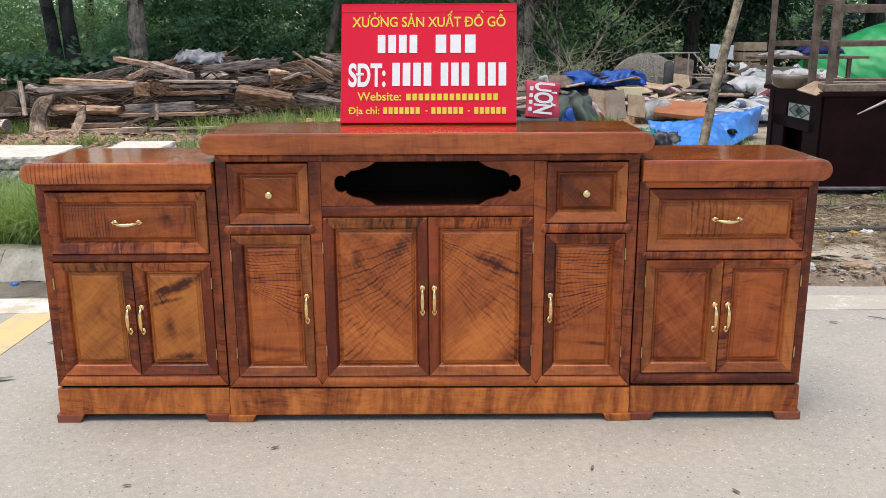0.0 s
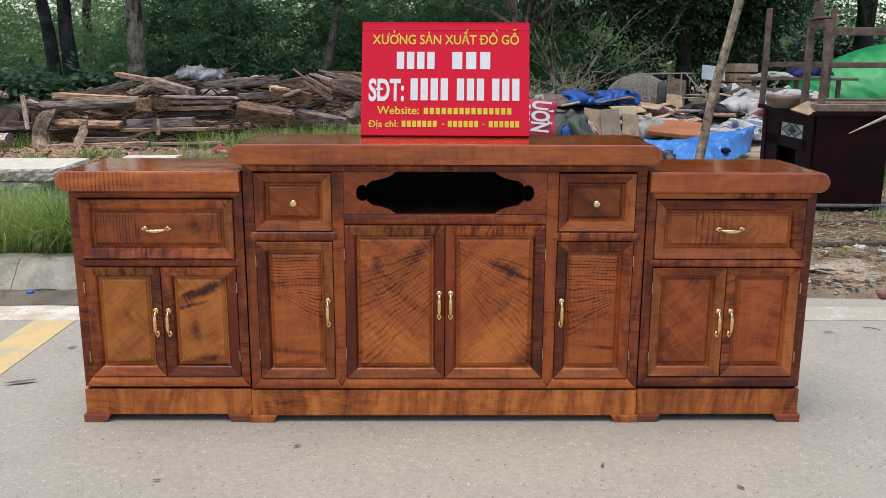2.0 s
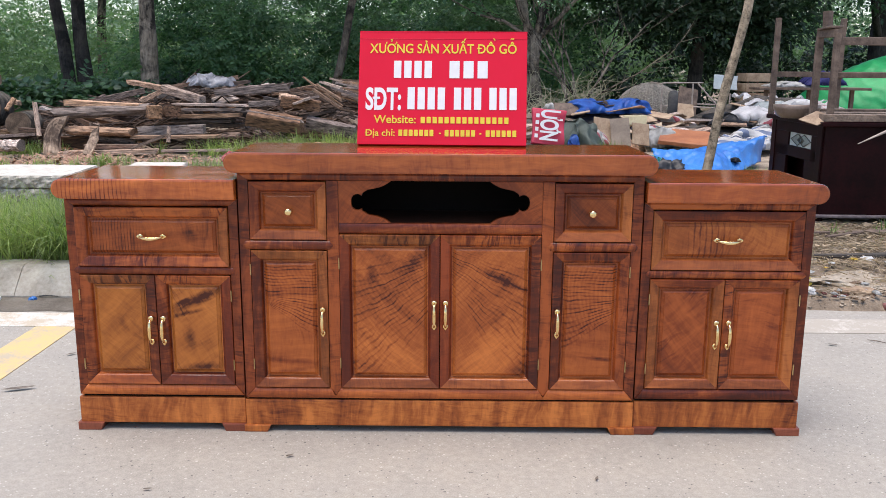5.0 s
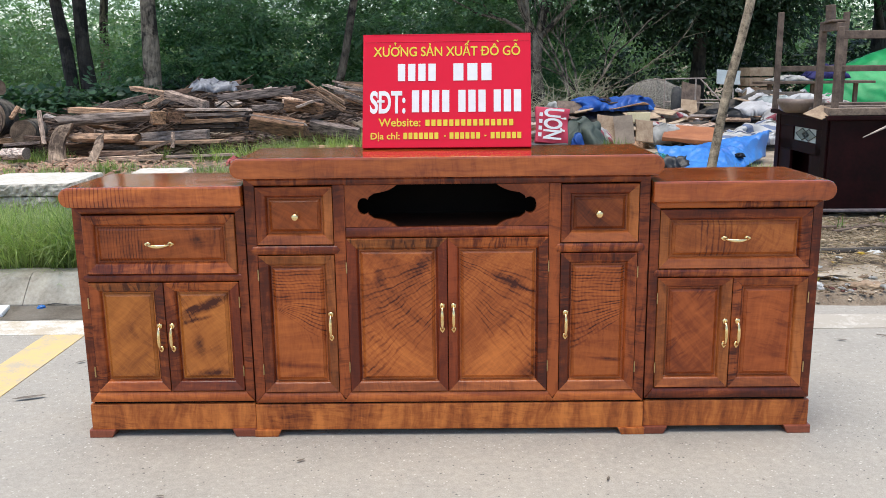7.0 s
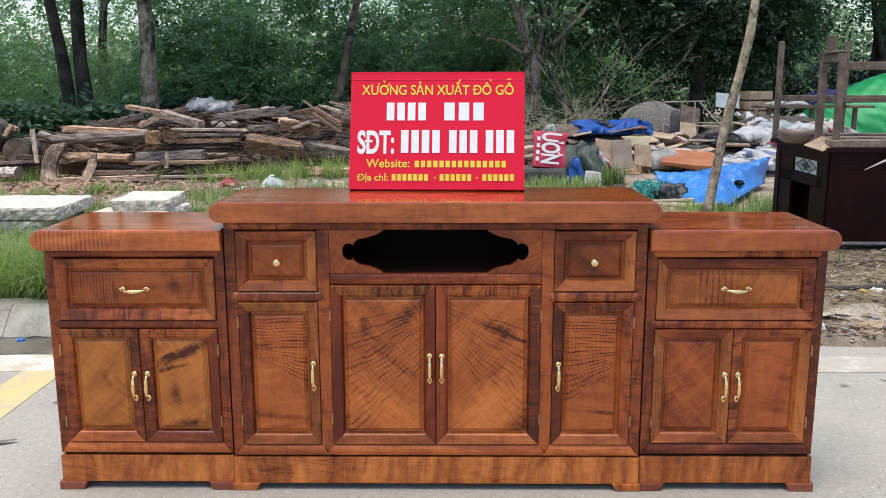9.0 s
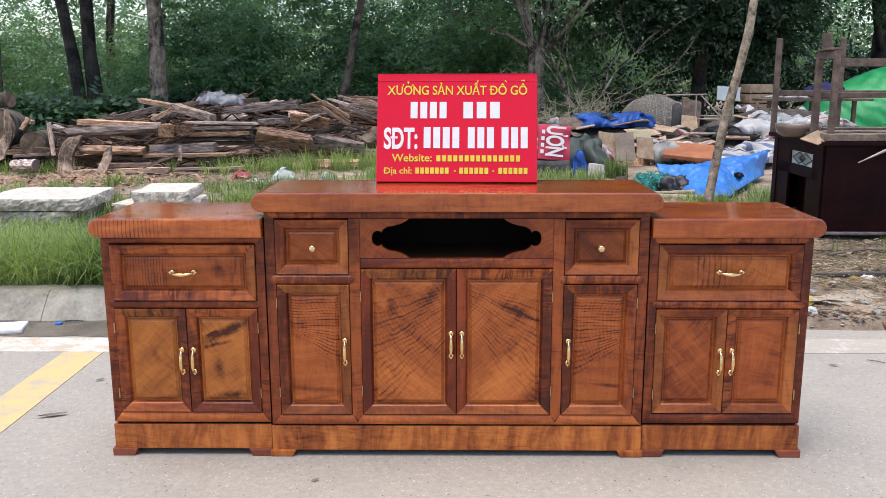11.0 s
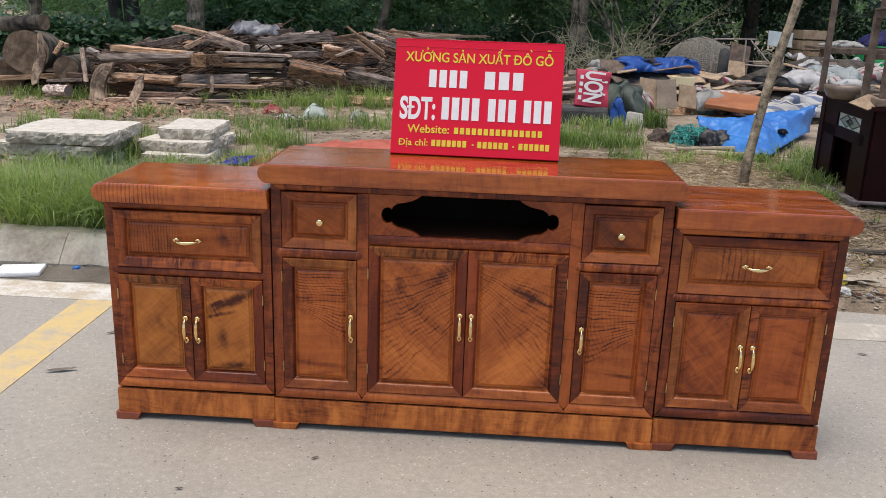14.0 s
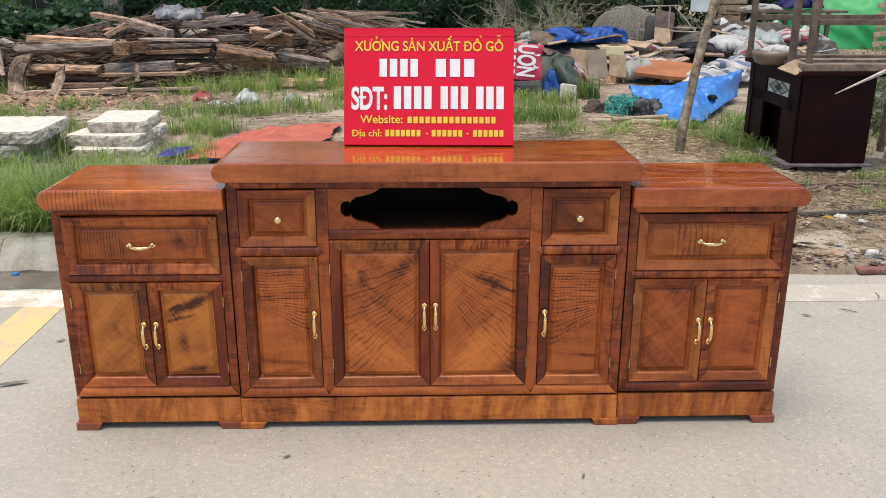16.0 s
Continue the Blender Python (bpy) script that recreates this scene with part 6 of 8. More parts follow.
# ---- blue tarpaulin, netting, bamboo ----
def blue_cover():
    """A tarpaulin thrown over junk: its back edge lies high, its front edge runs down to a corner on the soil."""
    n, m = 90, 60
    hem = ((0.0, 1.98, 5.68), (0.18, 2.06, 5.2), (0.36, 2.2, 4.74), (0.5, 2.4, 4.93), (0.7, 2.7, 5.45), (1.0, 3.2, 6.3))
    bm = bmesh.new()
    rows = []
    for j in range(m + 1):
        row = []
        for i in range(n + 1):
            u, v = i / n, j / m
            for (u0, x0, y0), (u1, x1, y1) in zip(hem, hem[1:]):
                if u <= u1:
                    k = (u - u0) / (u1 - u0)
                    low = Vector((x0 + (x1 - x0) * k, y0 + (y1 - y0) * k, 0))
                    break
            back = Vector((1.99 + 1.29 * u, 5.95 + 0.45 * u, 0))
            p = back.lerp(low, v)
            p.x += 0.03 * noise.noise(Vector((u * 4, v * 3, 1)))
            p.y += 0.05 * noise.noise(Vector((u * 7, v * 2, 5))) + v ** 6 * (0.05 * noise.noise(Vector((u * 19, 0, 2))) + 0.03 * noise.noise(Vector((u * 47, 0, 4))))
            top = 0.1 + 0.07 * u + 0.07 * u ** 3
            fall = (1 - v) ** 0.75 * (1 + 0.2 * math.sin(v * 3.1))
            run = p.x + 0.55 * (p.y - 5) * (1.1 - u)
            crease = 0.04 * fold(run, v * 0.25, 3.0, 3) + 0.036 * fold(run * 1.3 + 0.2 * v, v * 0.3, 6.0, 8) + 0.02 * fold(p.x, p.y, 11.0, 5) + 0.009 * fold(run, p.y, 24.0, 2)
            row.append(bm.verts.new((p.x, p.y, ground_z(p.x, p.y) + 0.03 + top * fall + crease * (0.35 + 0.65 * math.sin(v * 3.1)))))
        rows.append(row)
    for j in range(m):
        for i in range(n):
            bm.faces.new((rows[j][i], rows[j][i + 1], rows[j + 1][i + 1], rows[j + 1][i]))
    bmesh.ops.recalc_face_normals(bm, faces=bm.faces[:])
    bmesh.ops.solidify(bm, geom=bm.faces[:], thickness=0.004)
    return bm


tagged(part("blue_tarpaulin", blue_cover(), TARP_B, smooth=True), "crumpled blue tarpaulin draped over junk on the verge", "tarpaulin")
drape("black_scrap", (2.7, 5.6, 0.22), (0.09, 0.08, 0.05), BLACKISH, "small black plastic scrap on the blue tarpaulin", "litter", 1.0, 91.0, 40)
net = bmesh.new()
nr = random.Random(19)
for i in range(130):
    c = Vector((nr.gauss(0, 0.1), nr.gauss(0, 0.1), nr.uniform(0.03, 0.2)))
    ax, ay = nr.uniform(0.03, 0.11), nr.uniform(0.03, 0.1)
    tilt, spin = nr.uniform(-1.2, 1.2), nr.uniform(0, 6.28)
    pts = []
    for t in np.linspace(0, nr.uniform(3.0, 7.5), 13):
        p = Vector((ax * math.cos(t), ay * math.sin(t) * math.cos(tilt), ay * math.sin(t) * math.sin(tilt)))
        p.rotate(Matrix.Rotation(spin, 3, "Z"))
        p += c + Vector((0.012 * nr.gauss(0, 1), 0.012 * nr.gauss(0, 1), 0.01 * nr.gauss(0, 1)))
        fallen = 0.27 * max(0.0, 1 - (p.x ** 2 + p.y ** 2) / 0.06)
        pts.append((p.x, p.y, min(max(p.z, 0.008), 0.03 + fallen)))
    tube(pts, [nr.uniform(0.0025, 0.006)] * 13, 4, net)
net = part("fishing_net", net, NET)
net.matrix_world = pose(1.86, 5.5, 0.055)
tagged(net, "tangled teal fishing net heaped beside the blue tarpaulin", "net")
crumpled_bag("black_bag", (2.02, 5.32, 0.05), (0.19, 0.15, 0.13), BLACKISH, "torn black plastic bag beside the netting", "plastic bag", 0.8)
crumpled_bag("rubbish_heap", (1.58, 5.5, 0.06), (0.12, 0.1, 0.1), plain("dark_rubbish", (0.02, 0.015, 0.012), (0.12, 0.08, 0.06), 20, 0.9), "small dark rubbish heap beside the netting", "rubbish")
for a, b, r in (((1.45, 4.95, 0.13), (2.15, 4.78, 0.14), 0.028), ((1.4, 5.05, 0.12), (1.75, 4.82, 0.12), 0.022), ((1.6, 4.85, 0.16), (2.1, 4.95, 0.17), 0.02)):
    bm = bmesh.new()
    d = Vector(b) - Vector(a)
    pts, rad = [], []
    for i in range(13):
        pts.append(Vector(a) + d * i / 12)
        rad.append(r * (1.14 if i % 4 == 0 else 1.0))
    tube(pts, rad, 10, bm)
    tagged(part("bamboo_pole", bm, plain("dry_bamboo", (0.24, 0.18, 0.11), (0.42, 0.34, 0.23), 9, 0.6)), "dry pale bamboo pole lying on the soil", "bamboo", "bamboo poles on the soil")


# ---- rubbish heap behind ----
def board(name, label, category, at, size, turns, mat, group=""):
    bm = box(-size[0] / 2, size[0] / 2, -size[1] / 2, size[1] / 2, -size[2] / 2, size[2] / 2, min(size) * 0.2)
    bmesh.ops.subdivide_edges(bm, edges=[e for e in bm.edges if e.calc_length() > 0.15], cuts=4, use_grid_fill=True)
    for v in bm.verts:
        v.co += Vector((0.02 * noise.noise(v.co * 6 + Vector(at)), 0.012 * noise.noise(v.co * 4 + Vector(at) * 2), 0.015 * noise.noise(v.co * 5 - Vector(at))))
    ob = part(name, bm, mat)
    ob.matrix_world = pose(*at, *turns)
    return tagged(ob, label, category, group)


board("cardboard", "brown cardboard sheet leaning on the rubbish heap", "cardboard", (1.84, 7.75, 0.36), (0.25, 0.02, 0.31), (-22, 9, 12), CARD)
board("plywood_sheet", "grey-brown plywood sheet leaning on the rubbish heap", "plywood", (2.03, 7.7, 0.34), (0.22, 0.02, 0.34), (-14, -5, -6), plain("grey_plywood", (0.2, 0.15, 0.11), (0.34, 0.27, 0.2), 5, 0.85))
board("cardboard", "brown cardboard sheet leaning on the rubbish heap", "cardboard", (2.28, 7.75, 0.32), (0.21, 0.02, 0.26), (-20, 7, 14), CARD)
board("foam_board", "pale yellow foam board on the rubbish heap", "foam board", (2.25, 7.95, 0.47), (0.28, 0.05, 0.12), (-10, 2, 2), plain("cream_foam", (0.55, 0.46, 0.26), (0.68, 0.58, 0.36), 8, 0.8))
board("wooden_board", "orange-brown wooden panel lying on the rubbish", "board", (2.86, 7.75, 0.27), (0.7, 0.5, 0.05), (14, 4, -12), ORANGE)
board("concrete_lump", "small pale concrete piece in the grass", "concrete", (1.5, 6.5, 0.17), (0.16, 0.08, 0.17), (-8, 8, 12), CONCRETE)
board("old_box", "dark grey box below a red sack", "box", (0.98, 6.62, 0.185), (0.48, 0.3, 0.22), (0, 0, 5), plain("dusty_black_box", (0.03, 0.03, 0.03), (0.1, 0.095, 0.09), 7, 0.8))
bm = box(-0.17, 0.17, -0.04, 0.04, 0.0, 0.38, 0.012)
bmesh.ops.subdivide_edges(bm, edges=[e for e in bm.edges if e.calc_length() > 0.1], cuts=6, use_grid_fill=True)
for v in bm.verts:
    v.co.y += 0.035 * noise.noise(v.co * 6) + 0.014 * noise.noise(v.co * 15)
    v.co.x += 0.03 * noise.noise(v.co * 4 + Vector((3, 0, 0)))
sack = part("red_sack", bm, plain("red_printed_sack", (0.42, 0.02, 0.05), (0.58, 0.05, 0.09), 6, 0.6, fine=120, bumps=0.3), smooth=True)
sack.matrix_world = pose(1.04, 6.55, 0.285, -14, 6, 4)
tagged(sack, "red printed sack with white letters, lying on a dark box", "sack")
let = lettering("lettering", "ƯƠN", 0, 0, 0.19, 0.32, WHITE_INK, sack, 0, bold=0.03)
let.matrix_basis = pose(-0.09, -0.072, 0.36, 0, 90, 0)
for k in range(4):
    part("bar", box(-0.15, -0.115, -0.075, -0.072, 0.06 + k * 0.07, 0.1 + k * 0.07), WHITE_INK, sack)
drape("grey_tarpaulin", (1.44, 6.95, 0.08), (0.42, 0.5, 0.5), TARP_GREY, "grey-green tarpaulin bundle on the rubbish heap", "tarpaulin", 0.7, 17.0, 5)
drape("blue_bag", (1.33, 6.6, 0.08), (0.16, 0.16, 0.34), TARP_DB, "bright blue plastic bag between the rubbish", "plastic bag", 0.7, 73.0)
drape("white_sack", (3.4, 7.7, 0.14), (0.95, 0.6, 0.17), SACK_BANDS, "white woven sack with blue stripes on the rubbish", "sack", 1.5, 5.0, 8)
drape("white_sack", (3.8, 7.95, 0.24), (0.7, 0.55, 0.16), SACK_BANDS, "white woven sack with blue stripes on the rubbish", "sack", 1.5, 9.0, -12)
drape("blue_tarpaulin", (1.9, 9.1, 0.47), (0.56, 0.5, 0.22), TARP_DB, "deep blue tarpaulin bundled on the rubbish heap", "tarpaulin", 1.0, 11.0, 5)
drape("blue_tarpaulin", (2.4, 9.1, 0.46), (0.56, 0.5, 0.24), TARP_DB, "deep blue tarpaulin bundled on the rubbish heap", "tarpaulin", 1.0, 14.0, -8)
drape("white_cloth", (1.35, 8.9, 0.42), (0.34, 0.3, 0.12), SACK, "dirty white cloth on the rubbish heap", "cloth", 1.0, 19.0)
bm = ellipsoid((2.0, 9.3, 0.08), (1.3, 0.85, 0.42), sub=4, rough=0.2)
tagged(part("rubbish_mound", bm, plain("dark_mixed_rubbish", (0.02, 0.017, 0.014), (0.12, 0.1, 0.08), 9, 0.9, fine=30, bumps=1.0)), "dark mound of mixed rubbish on the verge", "rubbish")
bm = ellipsoid((4.2, 8.8, 0.06), (1.8, 0.85, 0.32), sub=4, rough=0.25)
tagged(part("rubbish_mound", bm, plain("dark_brown_rubbish", (0.02, 0.017, 0.014), (0.12, 0.1, 0.08), 9, 0.9, fine=30, bumps=1.0)), "dark mound of mixed rubbish on the verge", "rubbish")
for i in range(44):
    a = Vector((rng.uniform(0.6, 5.2), rng.uniform(7.9, 10.2), 0.0))
    a.z = 0.2 + 0.38 * max(0.0, 1 - abs(a.x - 2.0) / 2.6) * rng.uniform(0.6, 1.1) + 0.06 * rng.random() + (0.12 if a.x > 3.3 else 0) - 0.12
    ang = rng.gauss(0, 0.5)
    d = Vector((math.cos(ang), math.sin(ang), rng.gauss(0, 0.1))) * rng.uniform(0.12, 0.38)
    timber("board", a - d, a + d, rng.uniform(0.06, 0.16), rng.uniform(0.02, 0.04), rng.gauss(0, 15))
SCRAPS = (SACK, CARD, SACK, PRINT, SACK, PALE, CARD, PRINT, plain("teal_scrap", (0.2, 0.4, 0.36), (0.35, 0.55, 0.5), 9, 0.6), BLACKISH, FRAMEWOOD, CARD)


def mound_z(x, y):
    a = 1 - ((x - 2.0) / 1.35) ** 2 - ((y - 9.3) / 0.9) ** 2
    b = 1 - ((x - 4.2) / 1.9) ** 2 - ((y - 8.8) / 0.9) ** 2
    c = 1 - ((x - 4.8) / 1.3) ** 2 - ((y - 10.4) / 0.8) ** 2
    return max(0.08, 0.1 + 0.55 * math.sqrt(c) if c > 0 else 0, 0.1 + 0.5 * math.sqrt(a) if a > 0 else 0, 0.08 + 0.38 * math.sqrt(b) if b > 0 else 0)


for i in range(34):
    x, y = rng.uniform(1.2, 5.0), rng.uniform(7.95, 9.2)
    drape("rubbish_scrap", (x, y, mound_z(x, y) - 0.02), (rng.uniform(0.14, 0.4), rng.uniform(0.12, 0.3), rng.uniform(0.05, 0.12)), rng.choice(SCRAPS), "crumpled scrap lying on the rubbish heap", "rubbish", 1.0, 30.0 + i, rng.uniform(0, 180))
WHITE_PL = plain("white_plastic", (0.6, 0.58, 0.57), (0.86, 0.84, 0.83), 5, 0.45, fine=60)
drape("plastic_sheet", (3.95, 8.6, 0.42), (0.75, 0.5, 0.18), WHITE_PL, "crumpled white plastic sheet on the rubbish", "plastic sheet", 1.5, 81.0, -10)
drape("plastic_sheet", (4.3, 8.8, 0.46), (0.6, 0.5, 0.2), GREYMETAL, "pale grey-green plastic sheet on the rubbish", "plastic sheet", 1.4, 83.0, 15)
drape("printed_sack", (4.15, 8.3, 0.36), (0.55, 0.35, 0.22), PRINT, "white and red printed sack on the rubbish", "sack", 1.0, 85.0, -20)
drape("black_bag", (3.5, 8.5, 0.36), (0.5, 0.4, 0.2), BLACKISH, "black plastic bag on the rubbish heap", "plastic bag", 0.8, 87.0)
drape("printed_sack", (1.7, 7.6, 0.1), (0.4, 0.35, 0.3), PRINT, "white and red printed sack on the rubbish", "sack", 1.0, 61.0, 30)
drape("white_cloth", (2.55, 7.95, 0.12), (0.4, 0.35, 0.28), SACK, "dirty white cloth bundle on the rubbish heap", "cloth", 1.0, 63.0, 10)
for i in range(84):
    x = rng.uniform(1.1, 5.4)
    y = rng.uniform(7.9, 9.3 if x < 3 else 10.3)
    board("board_scrap", "thin broken board scrap on the rubbish heap", "board", (x, y, mound_z(x, y) + 0.02), (rng.uniform(0.12, 0.5), rng.uniform(0.08, 0.26), 0.012), (rng.gauss(8, 18), rng.gauss(0, 12), rng.uniform(-40, 40)),
          rng.choice((CARD, FRAMEWOOD, PALE, TIMBER, FRAMEWOOD, GREYMETAL, CARD)), "board scraps on the rubbish heap")

# wicker dome
wb = thing("wicker_basket", "large grey wicker dome basket lying behind the rubbish", "basket", (3.42, 12.3, 0.27))
bm = ellipsoid((0, 0, 0), (0.58, 0.5, 0.55), sub=4)
for v in bm.verts:
    v.co.z = max(v.co.z, 0.0)
part("inner_skin", bm, plain("wicker_skin", (0.16, 0.14, 0.11), (0.34, 0.3, 0.25), 20, 0.95), wb, smooth=True)
bm = bmesh.new()
for k in range(1, 29):
    a = k / 29 * math.pi / 2
    r, z = 0.6 * math.cos(a), 0.57 * math.sin(a)
    tube([(r * math.cos(t), r * 0.87 * math.sin(t), z + 0.012 * (-1) ** q) for q, t in enumerate(np.linspace(0, 2 * math.pi, 57))], [0.009] * 57, 4, bm)
for k in range(56):
    t = 2 * math.pi * k / 56
    tube([(0.61 * math.cos(a) * math.cos(t), 0.53 * math.cos(a) * math.sin(t), 0.575 * math.sin(a)) for a in np.linspace(0, 1.5, 9)], [0.006] * 9, 4, bm)
part("weave", bm, REED, wb)
ob = copy_thing(wb, pose(3.82, 12.55, 0.27, 0, 22, 40) @ Matrix.Diagonal((0.74, 0.74, 0.8, 1)))
ob["label"] = "small grey wicker dome basket lying behind the rubbish"

# tube bed frame, table and further junk
bf = thing("bed_frame", "thin pale metal bed frame standing behind the rubbish", "bed frame", (3.95, 11.6, 0.1))
for a, b in (((-0.5, 0, 0.4), (0.6, 0, 0.36)), ((-0.5, 0.5, 0.42), (0.6, 0.5, 0.4)), ((-0.5, 0, 0.0), (-0.5, 0, 0.76)), ((0.05, 0.2, 0.05), (0.05, 0.2, 0.75)), ((0.6, 0, 0.0), (0.6, 0, 0.6)), ((-0.5, 0, 0.74), (-0.5, 0.8, 0.76)),
             ((0.1, 0.1, 0.75), (0.45, 0, 0.36)), ((-0.5, 0, 0.76), (0.3, 0.5, 0.76)), ((-0.5, 0.0, 0.22), (0.6, 0, 0.2))):
    part("tube", tube([a, b], [0.012, 0.012], 8), METAL, bf)
board("leaning_board", "brown board leaning on a metal frame", "board", (3.98, 12.0, 0.55), (0.34, 0.03, 0.5), (-25, 14, 10), FRAMEWOOD)
board("leaning_board", "brown board leaning on a metal frame", "board", (3.75, 11.5, 0.42), (0.4, 0.03, 0.3), (-40, 8, 0), CARD)
board("metal_sheet", "pale sheet metal piece behind the rubbish", "sheet metal", (4.75, 12.5, 0.86), (0.42, 0.03, 0.24), (-10, 3, 6), GREYMETAL)
cr = thing("old_crate", "brown wooden crate behind the rubbish", "crate", (5.25, 12.6, 0.1), turn=8)
for k in range(5):
    for y0 in (-0.2, 0.185):
        part("slat", box(-0.21, 0.21, y0, y0 + 0.015, 0.1 + k * 0.17, 0.24 + k * 0.17, 0.004), CARD, cr)
    for x0 in (-0.21, 0.195):
        part("slat", box(x0, x0 + 0.015, -0.184, 0.184, 0.1 + k * 0.17, 0.24 + k * 0.17, 0.004), CARD, cr)
for x0 in (-0.19, 0.16):
    for y0 in (-0.18, 0.155):
        part("post", box(x0, x0 + 0.03, y0, y0 + 0.025, 0.0, 0.92, 0.004), FRAMEWOOD, cr)
lt = thing("low_table", "long dark low table behind the rubbish", "table", (5.9, 11.8, 0.05))
part("tabletop", box(-0.9, 0.9, -0.25, 0.25, 0.71, 0.75, 0.008), FRAMEWOOD, lt)
for dx in (-0.7, 0.0, 0.7):
    part("leg", box(dx - 0.03, dx + 0.03, -0.03, 0.03, 0.0, 0.709, 0.006), FRAMEWOOD, lt)
drape("navy_cloth_bag", (6.1, 11.8, 0.79), (0.66, 0.45, 0.28), plain("navy_cloth", (0.02, 0.02, 0.1), (0.045, 0.045, 0.22), 6, 0.7), "crumpled navy blue cloth bag on the low table", "bag", 1.0, 33.0)
drape("white_bundle", (5.5, 11.8, 0.79), (0.6, 0.4, 0.12), SACK, "pale bundle on the low table", "bundle", 0.8, 25.0)
tyre = bmesh.new()
rings = []
for i in range(28):
    a = 2 * math.pi * i / 28
    ring = []
    for k in range(10):
        b = 2 * math.pi * k / 10
        r = 0.26 + 0.075 * math.cos(b)
        ring.append(tyre.verts.new((r * math.cos(a), 0.075 * math.sin(b), r * math.sin(a) + 0.335)))
    rings.append(ring)
for i in range(28):
    for k in range(10):
        tyre.faces.new((rings[i][k], rings[(i + 1) % 28][k], rings[(i + 1) % 28][(k + 1) % 10], rings[i][(k + 1) % 10]))
bmesh.ops.recalc_face_normals(tyre, faces=tyre.faces[:])
ob = part("discarded_tyre", tyre, RUBBER, smooth=True)
ob.matrix_world = pose(3.38, 10.6, 0.1, 0, 0, 75)
tagged(ob, "worn black tyre standing in the rubbish", "tyre")

# white sheets beside the dark cabinet and green cover behind
bm = sheet(4.3, 5.7, 9.8, 10.6, lambda u, v, x, y: 0.36 + 0.26 * v - 0.12 * u + 0.12 * fold(x, y, 1.9, 4) + 0.08 * fold(x, y * 1.4, 4.6, 6), 60, 40, 0.25, 2.0)
tagged(part("plastic_sheeting", bm, WHITE_PL), "crumpled white plastic sheeting on the rubbish", "plastic sheet")
drape("printed_sack", (5.3, 9.9, 0.42), (0.8, 0.5, 0.2), PRINT, "white and red printed sack on the rubbish", "sack", 1.0, 41.0, 15)
bm = ellipsoid((4.8, 10.4, 0.1), (1.3, 0.8, 0.55), sub=3, rough=0.3)
tagged(part("rubbish_mound", bm, plain("grey_rubbish", (0.02, 0.017, 0.014), (0.12, 0.1, 0.08), 9, 0.9, fine=30, bumps=1.0)), "dark mound of mixed rubbish on the verge", "rubbish")
bm = ellipsoid((9.3, 13.8, 0.1), (2.9, 1.2, 1.35), sub=6, rough=0.02)
for v in bm.verts:
    p = v.co
    run = p.x + 0.5 * p.z
    p.y -= 0.07 * fold(run, p.z * 0.3, 1.6, 4) + 0.035 * fold(run + 0.3 * p.z, p.z * 0.5, 4.2, 7)
    p.z = max(p.z + 0.08 * noise.noise(p * 1.7) + 0.03 * fold(p.x, p.y, 3.1, 2), 0.05)
tagged(part("green_tarpaulin", bm, TARP_G, smooth=True), "bright green tarpaulin covering a large stack", "tarpaulin")
pl = thing("pallet", "pale wooden pallet leaning against the green cover", "pallet", (7.6, 12.2, 0.1))
for k in range(6):
    rail("slat", (0, 0, 0.12 + k * 0.16), (0.75, 0.12, 0.2 + k * 0.16), 0.02, 0.08, pl, PALE)
for a in (0.05, 0.38, 0.7):
    rail("post", (a, 0.04, 0.0), (a + 0.16, 0.12, 1.1), 0.05, 0.05, pl, PALE)

bm = tube([(3.35, 3.75, 0.05), (3.37, 3.74, 0.8), (3.42, 3.72, 1.7)], [0.028, 0.026, 0.024], 8, rough=0.06, seed=6)
tagged(part("wooden_post", bm, FRAMEWOOD), "thin brown wooden post beside the dark cabinet", "post")
bm = tube([(0, 0, 0), (0, 0, 0.012), (0, 0, 0.1), (0, 0, 0.102)], [0.032, 0.036, 0.041, 0.034], 16)
can = part("plastic_pot", bm, SACK)
can.matrix_world = pose(3.22, 3.4, 0.13, 28, 30, -35)
tagged(can, "small dirty white plastic pot lying on the soil", "pot")
crumpled_bag("blue_bag", (4.2, 5.2, 0.1), (0.2, 0.15, 0.3), TARP_GREY, "grey-blue bundle in the weeds", "bundle")

# ---- litter on the verge ----
bm = tube([(1.5, 1.98, 0.115), (2.1, 1.97, 0.122), (2.6, 2.02, 0.122), (3.3, 2.06, 0.122), (4.2, 2.2, 0.122)], [0.011, 0.015, 0.021, 0.024, 0.025], 8)
tagged(part("black_hose", bm, plain("dusty_hose", (0.03, 0.025, 0.02), (0.085, 0.07, 0.056), 9, 0.8)), "dusty black hose lying across the verge", "hose")
for a, b in (((2.15, 2.72, 0.1), (3.2, 2.5, 0.11)), ((2.25, 2.55, 0.11), (2.95, 2.75, 0.12)), ((2.5, 2.3, 0.1), (3.3, 2.35, 0.1))):
    tagged(part("dry_stick", tube([a, ((a[0] + b[0]) / 2, (a[1] + b[1]) / 2 + 0.03, 0.125), b], [0.012, 0.015, 0.01], 7), FRAMEWOOD), "dry brown stick lying on the soil", "stick", "sticks on the soil")
ob = part("brick_lump", box(-0.11, 0.11, -0.028, 0.028, 0, 0.03, 0.0135, 3), REDBRICK)
ob.matrix_world = pose(2.12, 1.37, 0.002, 0, 0, 4)
tagged(ob, "broken red brick lump at the road's edge", "brick")
crumpled_bag("plastic_scrap", (1.74, 1.62, 0.05), (0.045, 0.03, 0.03), LITTER_Y, "yellow plastic scrap on the soil", "litter")
